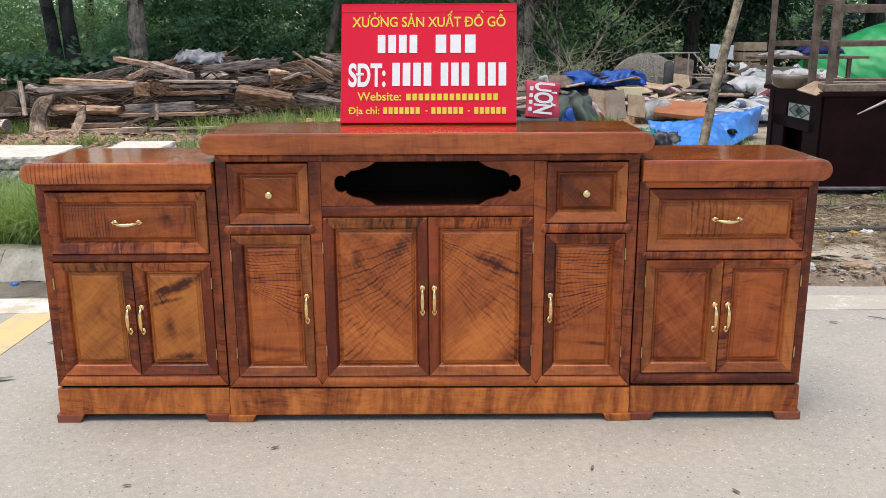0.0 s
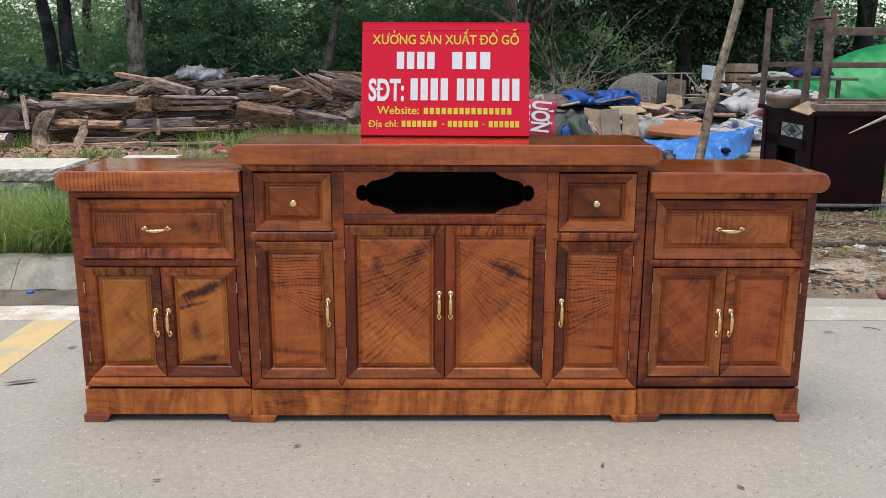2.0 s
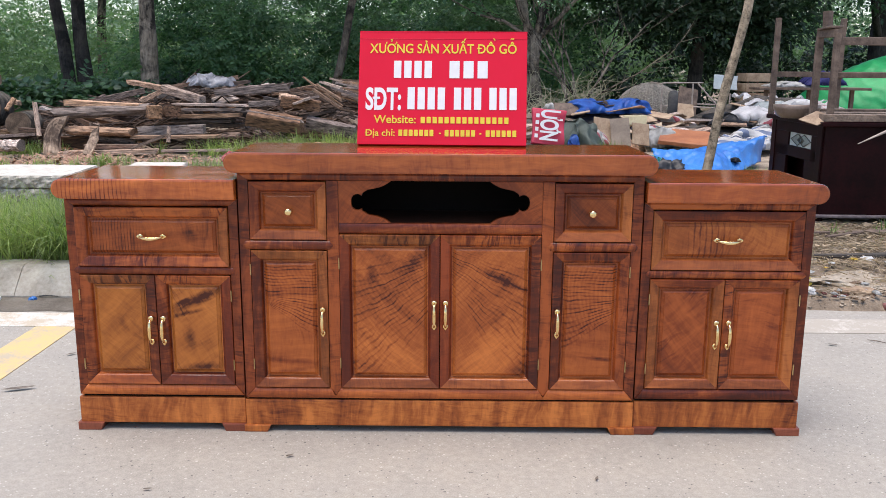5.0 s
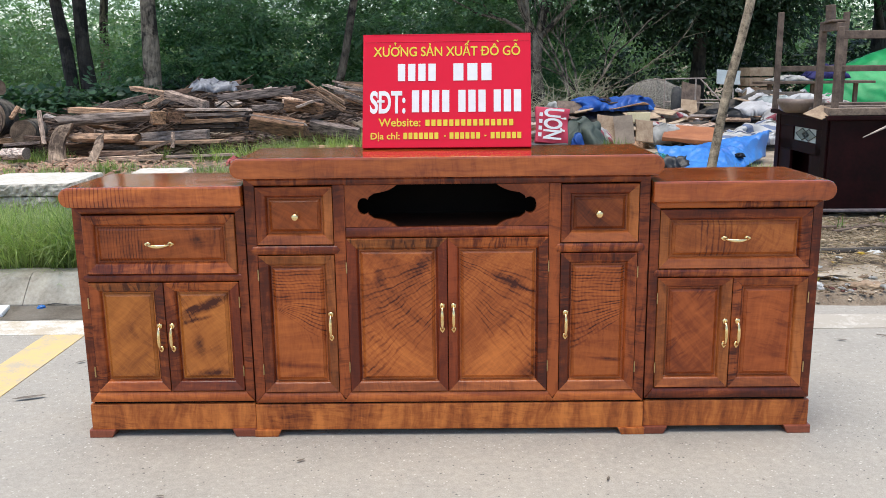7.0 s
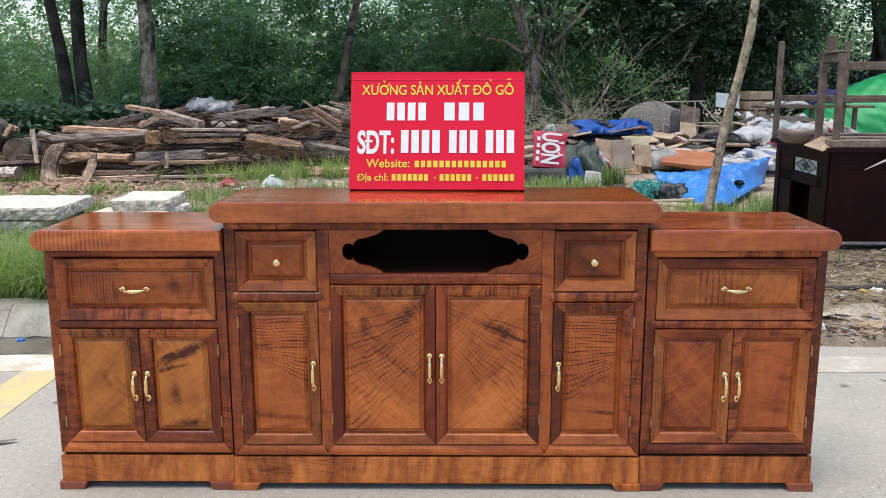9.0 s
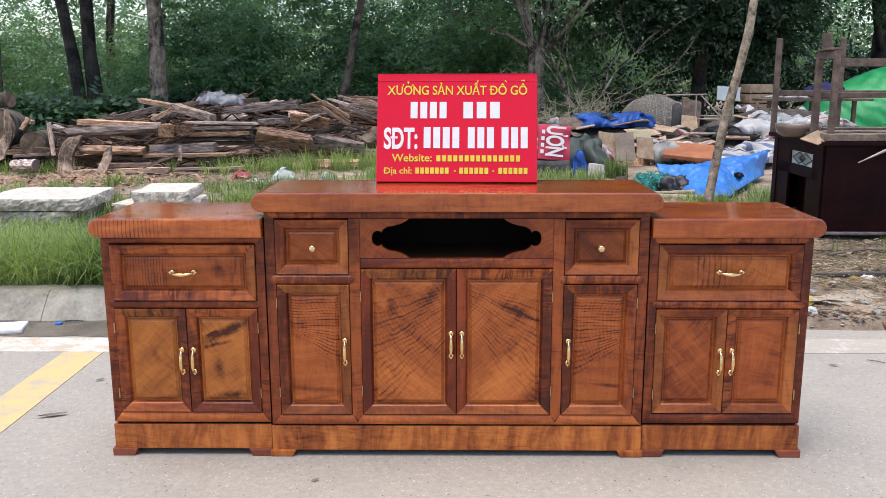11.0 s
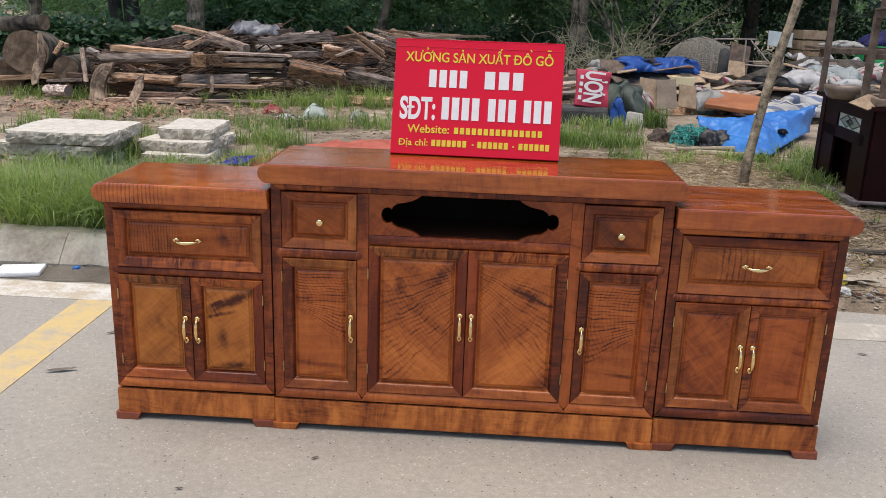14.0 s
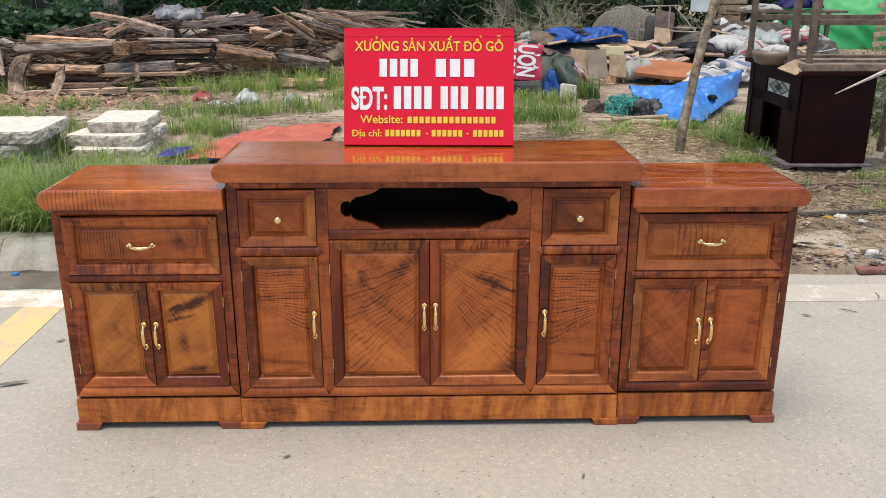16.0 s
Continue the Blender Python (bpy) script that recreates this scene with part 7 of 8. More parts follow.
drape("plastic_scrap", (1.7, 1.94, 0.1), (0.06, 0.045, 0.02), plain("pale_yellow_plastic", (0.62, 0.58, 0.2), (0.74, 0.7, 0.34), 20, 0.5), "pale yellow plastic scrap on the soil", "litter", 1.0, 301.0, 20)
crumpled_bag("plastic_scrap", (1.85, 1.92, 0.09), (0.08, 0.04, 0.02), SACK, "white plastic scrap lying on the soil", "litter")
crumpled_bag("plastic_scrap", (2.2, 1.95, 0.09), (0.05, 0.03, 0.02), SACK, "white plastic scrap lying on the soil", "litter")
crumpled_bag("plastic_scrap", (1.72, 1.5, 0.03), (0.05, 0.03, 0.025), SACK, "white plastic scrap lying on the soil", "litter")
crumpled_bag("plastic_scrap", (2.15, 1.5, 0.03), (0.04, 0.03, 0.025), SACK, "white plastic scrap lying on the soil", "litter")
crumpled_bag("dry_leaves", (1.95, 1.52, 0.03), (0.1, 0.05, 0.025), CARD, "small pile of brown leaves on the soil", "leaves")
crumpled_bag("blue_scrap", (-1.9, 1.4, 0.0), (0.022, 0.018, 0.014), TARP_B, "small blue plastic scrap in the gutter", "litter")


bm = box(-0.1, 0.1, -0.07, 0.07, 0.0, 0.024, 0.008)
foam = part("foam_sheet", bm, plain("white_foam", (0.72, 0.72, 0.7), (0.84, 0.84, 0.82), 20, 0.8, fine=120, bumps=0.4))
foam.matrix_world = pose(-2.13, 1.32, 0.002, 0, 0, 14)
tagged(foam, "white foam packing sheet lying in the gutter", "foam sheet")
loop = [(-1.84 + 0.07 * math.cos(a), 1.47 + 0.05 * math.sin(a), 0.05 + 0.035 * math.sin(a) + 0.01 * math.sin(3 * a)) for a in np.linspace(-0.6, 5.4, 22)]
tagged(part("thin_wire", tube(loop, [0.0022] * 22, 6), BLACKISH), "thin dark wire loop lying against the kerb", "wire")


SAND = plain("pale_sand", (0.48, 0.395, 0.29), (0.78, 0.69, 0.56), 5, 0.95, fine=80, bumps=0.6)
for x0, x1, y0, y1, sd in ((1.25, 2.35, 1.5, 1.8, 2.0), (2.1, 3.6, 1.5, 1.95, 6.0), (-1.4, 0.6, 5.2, 6.0, 9.0)):
    bm = sheet(x0, x1, y0, y1, lambda u, v, x, y: ground_z(x, y) + 0.052 * smooth(0.0, 0.45, min(u, 1 - u, v, 1 - v)) - 0.022 + 0.006 * noise.noise(Vector((x * 7, y * 7, 1))), 60, 24, 0.14, sd, 0.004)
    tagged(part("sand_drift", bm, SAND, smooth=True), "pale sand washed over the soil of the verge", "sand", kind="stuff")
lr = random.Random(77)
for i in range(80):
    x, y = lr.uniform(1.2, 3.2), 1.4 + 0.55 * lr.random() ** 1.4
    k = lr.uniform(0.02, 0.07)
    drape("litter_scrap", (x, y, ground_z(x, y) + 0.018), (k, k * lr.uniform(0.4, 0.9), k * lr.uniform(0.14, 0.3)), lr.choice((SACK, CARD, BLACKISH, WHITE_BAG, FRAMEWOOD, CARD, SACK, PALE, LITTER_Y, WHITE_BAG)), "small crumpled scrap lying on the soil", "litter", 1.0, 200.0 + i, lr.uniform(0, 180))


DRYLEAF = plain("dry_brown_leaf", (0.12, 0.095, 0.072), (0.27, 0.22, 0.17), 30, 0.8)


def fallen_leaf(x, y, turn, s, slim=1.0):
    bm = bmesh.new()
    pts = [(-1, 0), (-0.5, 0.28), (0.1, 0.34), (0.7, 0.2), (1, 0), (0.6, -0.22), (0, -0.3), (-0.6, -0.2)]
    vs = [bm.verts.new((a * s, b * s * slim, 0.004 + s * 0.25 * abs(b) + 0.1 * s * a * a)) for a, b in pts]
    bm.faces.new(vs)
    bmesh.ops.solidify(bm, geom=bm.faces[:], thickness=0.0015)
    ob = part("fallen_leaf", bm, DRYLEAF)
    ob.matrix_world = pose(x, y, 0.001, 0, 0, turn)
    return tagged(ob, "curled brown leaf lying on the road", "leaf", "leaves on the road")


fallen_leaf(-1.42, 0.3, 20, 0.055, 0.6)
fallen_leaf(-1.40, 0.66, 40, 0.02)
fallen_leaf(1.55, 0.85, -20, 0.02)
fallen_leaf(-0.42, -0.18, 35, 0.014)
fallen_leaf(0.42, -0.3, 70, 0.012)
fallen_leaf(0.75, -0.42, 120, 0.014)
fallen_leaf(-0.75, -0.38, 10, 0.012)

for i in range(60):
    x, y = lr.uniform(1.5, 2.3), 1.385 + 0.15 * lr.random() ** 1.5
    k = lr.uniform(0.014, 0.034)
    drape("dry_leaf", (x, y, ground_z(x, y) + 0.012), (k, k * 0.7, k * 0.3), lr.choice((DRYLEAF, CARD, PALE, CARD, SACK, REDBRICK)), "curled dry leaf or scrap lying on the sand", "litter", 1.2, 400.0 + i, lr.uniform(0, 180))
for x, y, turn, k in ((1.75, 0.9, -35, 0.035), (1.95, 1.06, 70, 0.05), (2.05, 0.86, -60, 0.05)):
    d = Vector((math.cos(radians(turn)), math.sin(radians(turn)), 0)) * k
    c = Vector((x, y, 0.004))
    tagged(part("dry_twig", tube([c - d, c + Vector((0, 0, 0.004)) + 0.2 * Vector((d.y, -d.x, 0)), c + d], [0.0015, 0.0025, 0.0012], 5), DRYLEAF), "thin dry twig lying on the road", "twig", "twigs on the road")

# straw and small bits strewn over the soil
sv, sf = [], []
for i in range(24000):
    r = nrng.random()
    if r < 0.45:
        cx, cy = nrng.uniform(1.1, 4.0), 1.4 + 1.6 * nrng.random() ** 0.75
    elif r < 0.75:
        cx, cy = 1.8 + nrng.normal() * 0.5, 4.1 + nrng.normal() * 0.45
    else:
        cx, cy = nrng.uniform(-4.2, 2.5), nrng.uniform(2.2, 7.0)
    if i % 25 == 0:
        cx, cy = nrng.uniform(-3.0, 0.0), 1.41 + nrng.normal() * 0.02
    elif cy < 1.36:
        continue
    a, s = nrng.uniform(0, 6.28), 0.004 + 0.04 * nrng.random() ** 2
    w = 0.0007 if nrng.random() < 0.95 else min(s, 0.01) * 0.45
    cz = ground_z(cx, cy) + 0.006 + 0.02 * nrng.random()
    dx, dy = math.cos(a) * s, math.sin(a) * s
    wx, wy = -math.sin(a) * w, math.cos(a) * w
    t = nrng.normal() * 0.2 * s
    k = len(sv)
    sv += [(cx - dx - wx, cy - dy - wy, cz), (cx + dx - wx, cy + dy - wy, cz + t), (cx + dx + wx, cy + dy + wy, cz + t + 0.004), (cx - dx + wx, cy - dy + wy, cz + 0.004)]
    sf.append((k, k + 1, k + 2, k + 3))
stuff("straw", sv, sf, STRAW, "dry straw and leaf bits strewn over the soil", "straw")

gv2, gf2 = [], []
for i in range(1000):
    cx, cy = nrng.uniform(1.0, 3.6), 1.36 + 0.75 * nrng.random() ** 1.5
    if i % 3 == 0:
        cx, cy = nrng.uniform(-4.0, 3.0), nrng.uniform(1.9, 6.5)
    r = 0.003 + 0.008 * nrng.random() ** 3
    cz = ground_z(cx, cy)
    k = len(gv2)
    w = nrng.uniform(0.6, 1.4, 6) * r
    gv2 += [(cx + w[0], cy, cz + r * 0.3), (cx, cy + w[1], cz + r * 0.4), (cx - w[2], cy, cz + r * 0.3), (cx, cy - w[3], cz + r * 0.35), (cx + w[5] * 0.3, cy - w[0] * 0.2, cz + w[4] * 0.6), (cx, cy, cz - r * 0.4)]
    gf2 += [(k + a, k + (a + 1) % 4, k + 4) for a in range(4)] + [(k + (a + 1) % 4, k + a, k + 5) for a in range(4)]
cv, cf = [], []
for i in range(2600):
    cx, cy = nrng.uniform(1.1, 3.8), 1.82 + 1.0 * nrng.random()
    if i % 4 == 0:
        cx, cy = nrng.uniform(-3.5, 2.6), nrng.uniform(3.0, 6.6)
    r = 0.005 + 0.022 * nrng.random() ** 3
    cz = ground_z(cx, cy)
    k = len(cv)
    for q in range(6):
        a = q * 1.047 + nrng.uniform(-0.3, 0.3)
        w = r * nrng.uniform(0.7, 1.3)
        cv.append((cx + w * math.cos(a), cy + w * math.sin(a), cz + r * nrng.uniform(0.0, 0.3)))
    cv.append((cx + r * nrng.uniform(-0.3, 0.3), cy + r * nrng.uniform(-0.3, 0.3), cz + r * nrng.uniform(0.5, 0.9)))
    cf += [(k + q, k + (q + 1) % 6, k + 6) for q in range(6)]
stuff("soil_clods", cv, cf, leafy("damp_soil_clods", (0.03, 0.021, 0.014), (0.2, 0.15, 0.1), 0.95, 0.0), "dark crumbly clods of soil on the verge", "soil")
stuff("pebbles", gv2, gf2, PEBBLE, "small stones and plaster crumbs on the soil", "pebbles")

# ---- grass ----
def tufts(name, spots, label):
    allv, allf, base = [], [], 0
    for cx, cy, rx, ry, count, h, lean in spots:
        k = max(1, count // 14)
        centre = np.column_stack([cx + rx * nrng.normal(size=k) * 0.5, cy + ry * nrng.normal(size=k) * 0.5])
        xy = centre[nrng.integers(0, k, count)] + nrng.normal(size=(count, 2)) * 0.028
        xy = xy[xy[:, 1] > 1.58] if cx < 0 else xy[xy[:, 1] > 1.5]
        z = np.array([ground_z(x, y) - 0.005 for x, y in xy])
        v, f = blade_arrays(xy, z, h, nrng, lean, 0.005 if cy < 2.6 and cx < 0 else 0.0068)
        allv.append(v)
        allf += [[a + base for a in q] for q in f]
        base += len(v)
    stuff(name, np.concatenate(allv).tolist(), allf, GRASS, label, "grass")


tufts("tall_grass", ((-1.75, 1.88, 0.45, 0.2, 1900, 0.33, 1.5), (-2.4, 1.98, 0.6, 0.3, 2850, 0.3, 1.5), (-3.2, 2.1, 0.7, 0.35, 2280, 0.26, 1.5), (-1.9, 2.45, 0.5, 0.25, 1330, 0.24, 1.3), (-1.9, 1.72, 0.5, 0.06, 798, 0.3, 1.9)), "tall unmown grass growing over the kerb")
tufts("meadow_grass", ((-1.72, 3.5, 0.2, 0.3, 380, 0.16, 1.0), (-1.75, 4.6, 0.3, 0.4, 520, 0.17, 1.0), (-1.3, 5.7, 0.6, 0.3, 700, 0.16, 1.0), (-2.2, 5.5, 0.5, 0.4, 450, 0.13, 1.0), (-2.2, 7.0, 0.9, 0.3, 1100, 0.2, 1.0), (-1.2, 7.4, 0.7, 0.4, 1200, 0.27, 1.0), (-0.9, 6.4, 0.6, 0.4, 500, 0.14, 1.0),
                       (0.85, 5.1, 0.5, 0.22, 1300, 0.17, 0.9), (0.3, 5.5, 0.5, 0.4, 600, 0.14, 0.9), (1.2, 6.1, 0.4, 0.25, 500, 0.16, 0.9), (1.75, 6.7, 0.15, 0.15, 260, 0.25, 0.9), (2.45, 4.35, 0.25, 0.2, 220, 0.1, 1.0), (2.75, 4.95, 0.2, 0.15, 260, 0.17, 1.0), (1.3, 4.5, 0.6, 0.3, 420, 0.1, 1.0), (2.75, 4.5, 0.3, 0.4, 500, 0.14, 1.0), (2.3, 3.95, 0.25, 0.35, 650, 0.13, 1.3), (2.2, 3.3, 0.16, 0.08, 260, 0.11, 2.0), (2.1, 4.6, 0.25, 0.12, 300, 0.12, 1.2), (-2.75, 4.5, 0.6, 0.3, 420, 0.12, 1.0), (-3.4, 4.6, 0.6, 0.5, 420, 0.12, 1.0), (-3.3, 5.8, 0.5, 0.3, 260, 0.12, 1.0),
                       (2.7, 2.75, 0.5, 0.15, 160, 0.1, 1.0), (2.9, 2.2, 0.6, 0.25, 200, 0.08, 1.0), (3.4, 2.6, 0.5, 0.3, 220, 0.1, 1.0), (3.3, 4.0, 0.4, 0.6, 320, 0.13, 1.0), (-4.9, 6.9, 0.7, 0.3, 600, 0.16, 1.0), (-3.9, 5.2, 0.6, 0.5, 350, 0.13, 1.0), (-3.0, 3.1, 0.7, 0.14, 420, 0.13, 1.1), (-2.35, 3.35, 0.5, 0.14, 240, 0.15, 1.1), (-2.6, 3.75, 0.08, 0.3, 160, 0.2, 1.0)), "patchy green grass on the sandy verge")


mat_v, mat_f, at = [], [], 0
for cx, cy, rx, ry, count, h, lean in ((2.3, 1.93, 0.9, 0.12, 900, 0.09, 3.2), (2.5, 2.45, 0.9, 0.35, 1300, 0.1, 3.2), (1.95, 4.1, 0.7, 0.5, 1100, 0.09, 3.0), (0.9, 4.3, 0.6, 0.5, 500, 0.09, 3.0), (-3.0, 5.0, 0.9, 0.5, 700, 0.09, 3.0), (-4.4, 6.3, 0.6, 0.25, 500, 0.12, 2.6)):
    xy = np.column_stack([cx + rx * nrng.normal(size=count) * 0.5, cy + ry * nrng.normal(size=count) * 0.5])
    v, f = blade_arrays(xy, np.array([ground_z(x, y) - 0.002 for x, y in xy]), h, nrng, lean, 0.0028)
    v[:, 2] = np.repeat([ground_z(x, y) for x, y in xy], 7) + np.clip(0.4 * (v[:, 2] - np.repeat([ground_z(x, y) for x, y in xy], 7)), 0.002, 0.03)
    mat_v.append(v)
    mat_f += [[a + at for a in q] for q in f]
    at += len(v)
stuff("dry_grass", np.concatenate(mat_v).tolist(), mat_f, STRAW, "withered grass lying flat on the soil", "dry grass")


# ---- trees and shrubs behind ----
def tree(at, lean, height, r, bark, leaf, crown, count, size, label, seed, limbs=5, first=0.45):
    """A tapered trunk with limbs; the crown's leaves gather in clumps round the limbs' ends. crown: (dx, dy, z, rx, ry, rz)."""
    rnd = random.Random(seed)
    t = thing("tree", label, "tree", at)
    bm = bmesh.new()
    k = 9
    pts = [(lean[0] * (i / k) + 0.07 * noise.noise(Vector((i * 0.6, seed, 0))), lean[1] * (i / k), height * i / k) for i in range(k + 1)]
    tube(pts, [r * (1.25 if i == 0 else 1) * (1 - 0.65 * i / k) for i in range(k + 1)], 12, bm, 0.1, seed)
    cx, cy, cz, rx, ry, rz = crown
    tips = []
    for j in range(limbs):
        s = first + (0.95 - first) * j / max(1, limbs - 1)
        p = Vector(pts[int(s * k)])
        a = rnd.uniform(0, 6.28)
        e = Vector((cx + rx * 0.75 * math.cos(a), cy + ry * 0.6 * math.sin(a), cz + rz * rnd.uniform(-0.5, 0.7)))
        mid = p.lerp(e, 0.5) + Vector((rnd.gauss(0, 0.15), rnd.gauss(0, 0.15), 0.1))
        tube([p, mid, e], [r * 0.42, r * 0.26, r * 0.07], 8, bm, 0.05, seed + j)
        tips += [mid, e]
        for q in range(2):
            f = e + Vector((rnd.gauss(0, 0.5), rnd.gauss(0, 0.4), rnd.gauss(0, 0.35)))
            tube([mid, mid.lerp(f, 0.6) + Vector((0, 0, 0.08)), f], [r * 0.2, r * 0.11, r * 0.03], 6, bm)
            tips.append(f)
    part("trunk", bm, bark, t, smooth=True)
    g = np.random.default_rng(seed)
    cl = [tuple(p) for p in tips]
    for _ in range(26):
        d = g.normal(size=3)
        d /= np.linalg.norm(d)
        rr = g.random() ** 0.4
        cl.append((cx + rx * d[0] * rr, cy + ry * d[1] * rr, cz + rz * d[2] * rr))
    v, f = leaf_arrays(cl, g.uniform(0.25, 0.6, len(cl)) * min(rx, rz), count, size, g)
    stuff("crown", v.tolist(), f.tolist(), leaf, "", "", t)
    return t


tree((-6.62, 13.0, 0.05), (-0.95, 0.2), 6.5, 0.13, BARK_D, LEAF_MID, (-0.6, 0, 4.6, 2.0, 1.6, 1.7), 9000, 0.1, "dark-barked slim tree with a loose green crown", 31)
tree((-6.53, 13.1, 0.05), (-0.1, 0.3), 6.8, 0.15, BARK_D, LEAF_MID, (0.3, 0, 4.8, 2.0, 1.6, 1.8), 9000, 0.1, "dark-barked slim tree with a loose green crown", 32)
tree((-5.17, 12.6, 0.05), (-0.05, 0.2), 6.5, 0.17, BARK, LEAF_MID, (0.2, 0.6, 4.9, 2.2, 1.7, 1.8), 14000, 0.11, "grey-barked tree with a stout trunk and green crown", 33)
tree((-2.15, 13.2, 0.05), (1.2, 0.2), 6.0, 0.085, BARK_M, LEAF_MID, (0.6, 0.4, 4.6, 2.0, 1.6, 1.6), 11000, 0.11, "slender grey-barked tree with a green crown", 34)
def forked_tree():
    """Two stems that rise together and part into long spreading limbs."""
    t = thing("tree", "grey-barked tree forking low into spreading limbs", "tree", (1.5, 13.0, 0.05))
    rnd = random.Random(35)
    bm = bmesh.new()
    fork = Vector((0.03, 0, 1.6))
    tube([(0.02, 0, 0), (0.06, 0, 0.5), (0.0, 0, 1.1), fork], [0.15, 0.115, 0.105, 0.11], 12, bm, 0.1, 35)
    tube([(-0.08, -0.05, 0), (-0.13, -0.05, 0.6), (-0.12, -0.03, 1.3), (-0.16, 0, 2.0), (-0.3, 0, 2.9)], [0.08, 0.065, 0.06, 0.05, 0.035], 9, bm, 0.08, 36)
    tips = [Vector((-0.3, 0, 2.9))]
    for end, size in (((-0.42, 0, 2.6), 0.07), ((0.24, 0.1, 2.7), 0.075), ((0.8, -0.1, 2.3), 0.05), ((-1.02, 0.05, 1.95), 0.035), ((0.55, 0.2, 2.9), 0.05)):
        e = Vector(end)
        mid = fork.lerp(e, 0.5) + Vector((rnd.gauss(0, 0.04), 0, -0.05 if end[2] > 2 else 0.06))
        far = e + (e - mid) * 1.6 + Vector((0, 0, 0.25))
        tube([fork - Vector((0, 0, 0.12)), mid, e, far], [size, size * 0.8, size * 0.62, size * 0.2], 8, bm, 0.06, int(end[2] * 10))
        tips += [far, e + Vector((0, 0, 0.5))]
        for q in range(6):
            p = mid.lerp(far, rnd.uniform(0.1, 0.9))
            f = p + Vector((rnd.gauss(0.08, 0.35), rnd.gauss(0, 0.2), rnd.gauss(0.2, 0.25)))
            tube([p, p.lerp(f, 0.5) + Vector((rnd.gauss(0, 0.04), 0, 0.04)), f], [size * 0.3, size * 0.2, size * 0.06], 5, bm)
    part("trunk", bm, BARK, t, smooth=True)
    g = np.random.default_rng(35)
    cl = [tuple(p) for p in tips] + [(g.normal() * 1.3 - 0.1, g.normal() * 0.9, 4.3 + g.normal() * 0.9) for _ in range(24)] + [(-1.1 + g.normal() * 0.5, 0.6, 2.9 + g.normal() * 0.4) for _ in range(8)]
    v, f = leaf_arrays(cl, g.uniform(0.3, 0.75, len(cl)), 12000, 0.1, g)
    stuff("crown", v.tolist(), f.tolist(), LEAF_MID, "", "", t)


forked_tree()
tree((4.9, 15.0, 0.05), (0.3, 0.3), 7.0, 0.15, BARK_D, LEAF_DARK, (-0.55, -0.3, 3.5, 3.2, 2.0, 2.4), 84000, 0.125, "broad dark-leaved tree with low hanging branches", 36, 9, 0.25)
tree((9.0, 16.0, 0.05), (0.2, 0.3), 7.0, 0.22, BARK_D, LEAF_BROAD, (0.0, -0.3, 4.3, 2.9, 2.0, 2.1), 17000, 0.12, "broad dark-leaved tree with low hanging branches", 37, 9, 0.3)
tree((-9.6, 15.5, 0.05), (0.2, 0.3), 6.5, 0.14, BARK, LEAF_LIGHT, (0.2, 0, 4.0, 2.2, 1.6, 2.0), 4200, 0.13, "light-leaved tree with thin airy foliage", 38)
tree((-8.0, 17.5, 0.05), (0.3, 0.3), 6.5, 0.12, BARK, LEAF_LIGHT, (0.2, 0, 3.6, 2.2, 1.6, 2.2), 4200, 0.13, "light-leaved tree with thin airy foliage", 39)


def shrubs(name, spots, leaf, size, label, seed, long=2.0):
    g = np.random.default_rng(seed)
    allv, allf, base = [], [], 0
    for cx, cy, cz, rx, ry, rz, count in spots:
        k = 22
        d = g.normal(size=(k, 3))
        d /= np.linalg.norm(d, axis=1, keepdims=True)
        cl = np.array([cx, cy, cz]) + d * np.array([rx, ry, rz]) * g.random((k, 1)) ** 0.4
        cl[:, 2] = np.maximum(cl[:, 2], 0.25)
        v, f = leaf_arrays(cl, g.uniform(0.3, 0.6, k) * min(rx, rz), count, size, g, long=long)
        allv.append(v)
        allf.append(f + base)
        base += len(v)
    return stuff(name, np.concatenate(allv).tolist(), np.concatenate(allf).tolist(), leaf, label, "shrubs")


shrubs("undergrowth", [(x, 14.6 + 0.5 * math.sin(x * 2), 1.2 + 0.3 * math.sin(x * 1.3), 1.2, 0.8, 1.2, 6500) for x in np.arange(-5.6, 2.4, 1.0)] + [(x, 15.6, 2.6 + 0.5 * math.sin(x * 1.9), 1.3, 0.8, 1.1, 4200) for x in np.arange(-5.2, 2.6, 1.3)] + [(2.5, 15.4, 2.7, 1.0, 0.7, 1.2, 5200), (3.3, 15.8, 3.2, 1.0, 0.7, 1.2, 5200)], LEAF_MID, 0.1, "dense green undergrowth below the trees", 51)
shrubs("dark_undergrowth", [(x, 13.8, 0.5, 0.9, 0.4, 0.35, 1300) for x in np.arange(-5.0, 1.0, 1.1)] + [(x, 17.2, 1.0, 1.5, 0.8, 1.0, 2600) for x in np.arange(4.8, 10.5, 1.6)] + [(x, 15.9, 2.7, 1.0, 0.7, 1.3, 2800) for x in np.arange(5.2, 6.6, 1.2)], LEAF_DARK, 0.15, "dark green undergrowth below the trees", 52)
shrubs("light_undergrowth", [(x, 16.5, 1.3, 1.1, 0.9, 1.2, 1700) for x in np.arange(-12.0, -6.0, 1.1)] + [(1.9, 16.5, 0.8, 1.0, 0.7, 0.7, 2500), (3.3, 18.5, 0.8, 1.0, 0.7, 0.7, 2000), (2.6, 18.0, 1.2, 1.0, 0.7, 1.2, 2500)] + [(x, 19.5, 1.6 + 0.5 * math.sin(x * 2.3), 1.5, 0.8, 1.5, 2000) for x in np.arange(-7.0, 9.0, 1.7)], LEAF_LIGHT, 0.13, "light olive undergrowth below the trees", 53, 3.0)
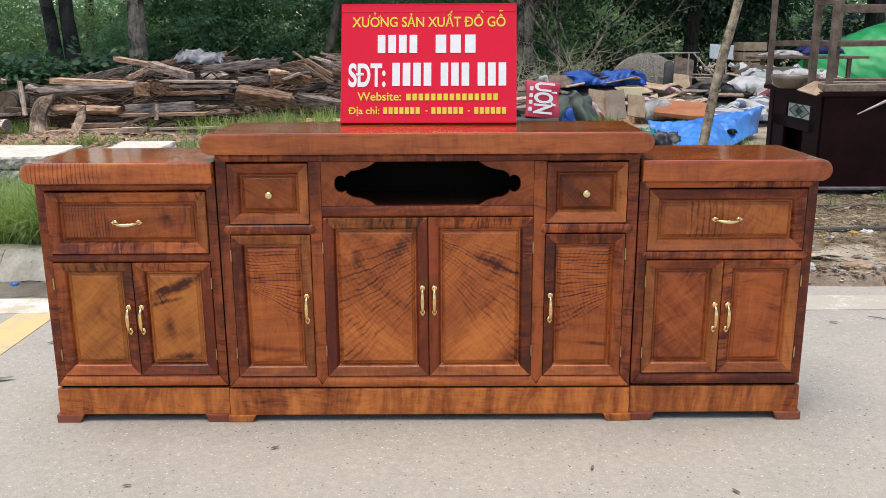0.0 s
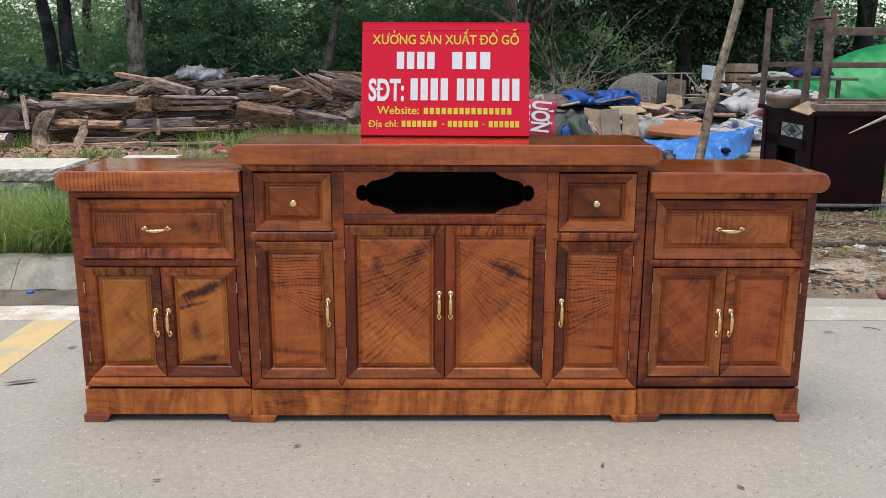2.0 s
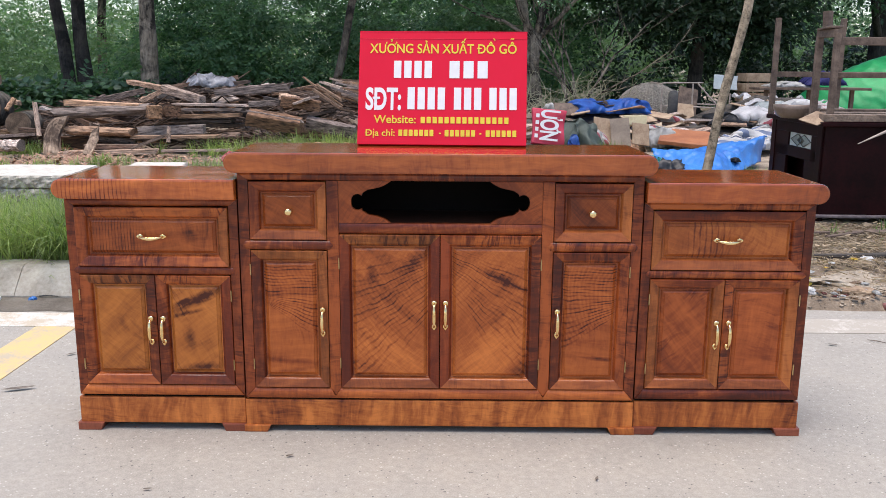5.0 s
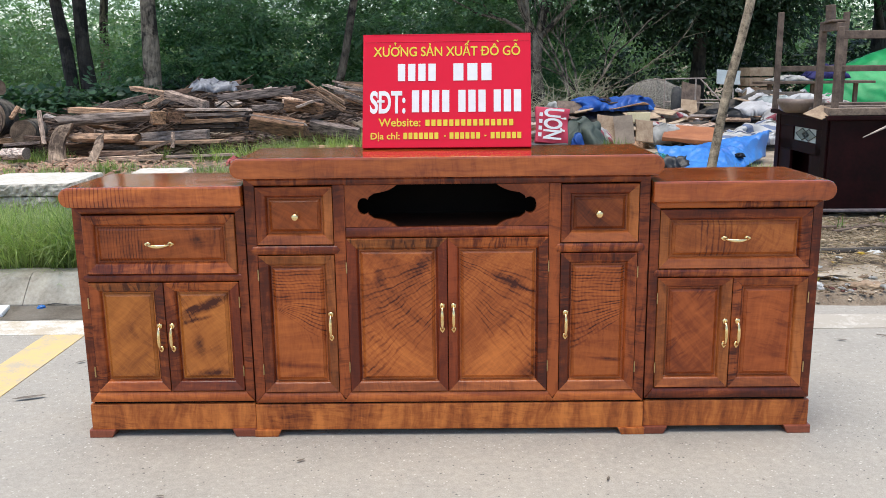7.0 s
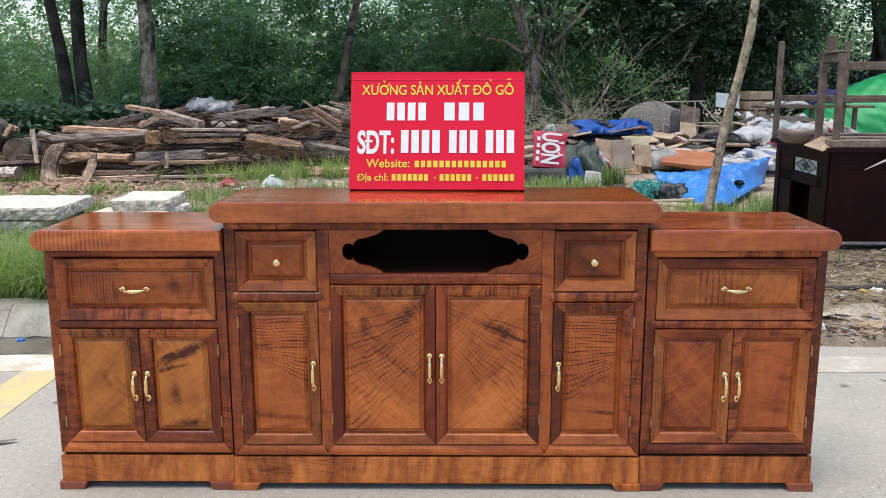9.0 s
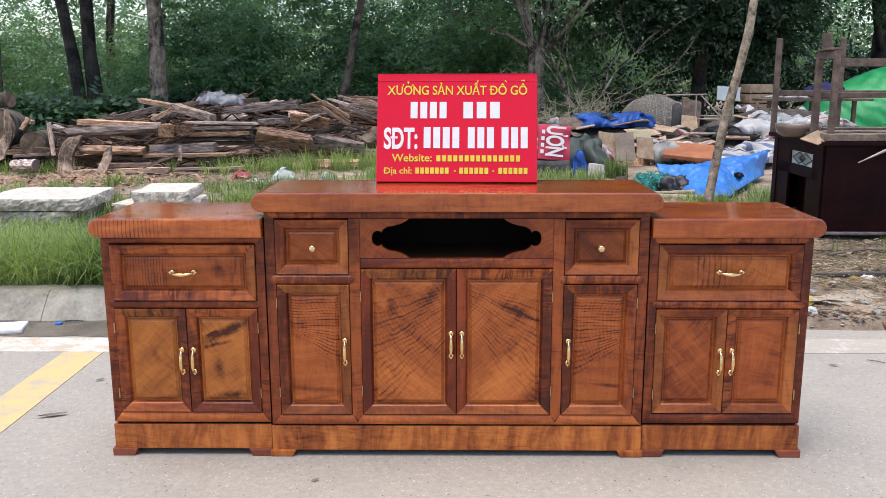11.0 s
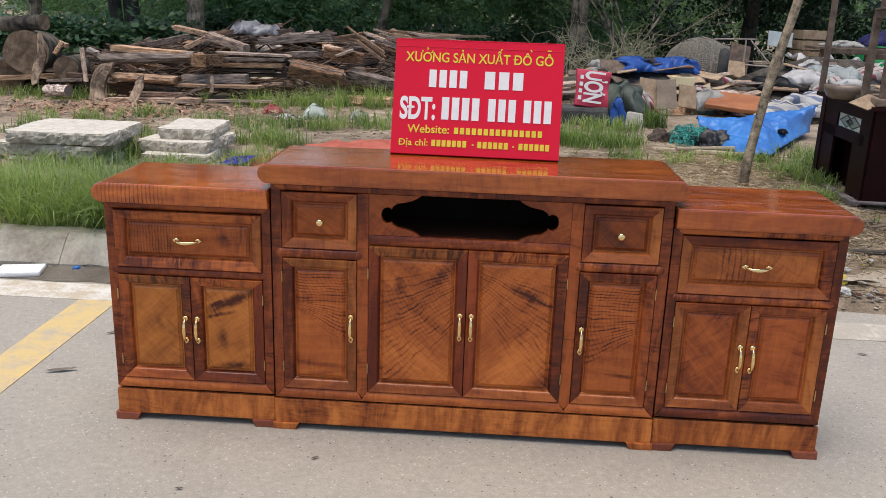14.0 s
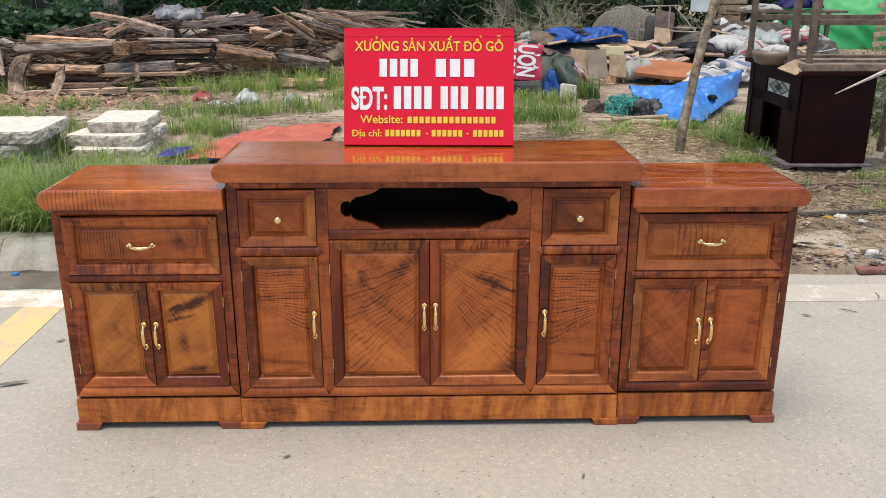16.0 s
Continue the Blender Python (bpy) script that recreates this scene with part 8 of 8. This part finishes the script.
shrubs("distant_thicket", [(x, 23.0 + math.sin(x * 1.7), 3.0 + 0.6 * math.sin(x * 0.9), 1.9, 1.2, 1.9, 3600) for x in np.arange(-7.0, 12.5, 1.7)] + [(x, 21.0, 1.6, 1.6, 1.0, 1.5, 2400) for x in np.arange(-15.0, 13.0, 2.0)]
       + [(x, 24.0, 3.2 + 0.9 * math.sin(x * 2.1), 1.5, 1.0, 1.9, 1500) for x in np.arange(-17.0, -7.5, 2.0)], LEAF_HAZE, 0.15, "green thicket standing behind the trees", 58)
shrubs("broad_leaf_plants", [(x, 12.2, 0.55, 0.7, 0.4, 0.28, 900) for x in np.arange(-8.4, -5.2, 0.7)], LEAF_BROAD, 0.15, "broad-leaved plants at the foot of the trees", 54, 1.5)
shrubs("weeds", [(3.75, 4.6, 0.35, 0.5, 0.4, 0.35, 1500), (4.5, 5.4, 0.2, 0.6, 0.5, 0.2, 900), (5.0, 4.0, 0.3, 0.6, 0.5, 0.35, 1500)], LEAF_WEED, 0.07, "low green weeds behind the dark cabinet", 56, 2.6)
bm = bmesh.new()
br = random.Random(8)
for i in range(60):
    p = Vector((1.95 + br.gauss(0, 0.5), 12.3 + br.gauss(0, 0.3), 0.2))
    d = Vector((br.gauss(-0.1, 0.5), br.gauss(0, 0.3), br.uniform(0.3, 0.9)))
    mids = [p + d * f + Vector((br.gauss(0, 0.07), br.gauss(0, 0.05), br.gauss(0, 0.05))) for f in (0.3, 0.55, 0.8)]
    tube([p] + mids + [p + d], [0.008, 0.007, 0.006, 0.004, 0.002], 4, bm)
    for q in range(5):
        m = br.choice(mids)
        e = m + Vector((br.gauss(0, 0.22), br.gauss(0, 0.1), br.gauss(0.05, 0.14)))
        tube([m, m.lerp(e, 0.5) + Vector((br.gauss(0, 0.03), 0, br.gauss(0, 0.03))), e], [0.004, 0.003, 0.0015], 4, bm)
bt = thing("bare_tree", "leafless grey shrub tree with spreading twigs", "tree", (2.15, 12.5, 0.05))
tw = bmesh.new()


def branch(p, d, r, left):
    pts, rad = [p], [r]
    for i in range(3):
        d = (d + Vector((br.gauss(0, 0.16), br.gauss(0, 0.12), br.gauss(0.03, 0.1)))).normalized()
        p = p + d * (0.16 + 0.11 * left) * br.uniform(0.8, 1.2)
        pts.append(p)
        rad.append(r * (1 - 0.16 * (i + 1)))
    tube(pts, rad, 6 if left > 1 else 4, tw)
    if left > 0:
        for q in range(3 if left > 1 else 4):
            branch(br.choice(pts[1:]), (d + Vector((br.gauss(0.1, 0.5), br.gauss(0, 0.35), br.gauss(0.1, 0.3)))).normalized(), r * 0.5, left - 1)


for k in range(3):
    branch(Vector((0.06 * k - 0.06, 0, 0)), Vector((0.25 * k - 0.15, 0, 1)).normalized(), 0.03, 3)
part("trunk", tw, BARK, bt)
tagged(part("dry_brush", bm, DRYBRUSH), "dry leafless brushwood in front of the trees", "brushwood", kind="stuff")
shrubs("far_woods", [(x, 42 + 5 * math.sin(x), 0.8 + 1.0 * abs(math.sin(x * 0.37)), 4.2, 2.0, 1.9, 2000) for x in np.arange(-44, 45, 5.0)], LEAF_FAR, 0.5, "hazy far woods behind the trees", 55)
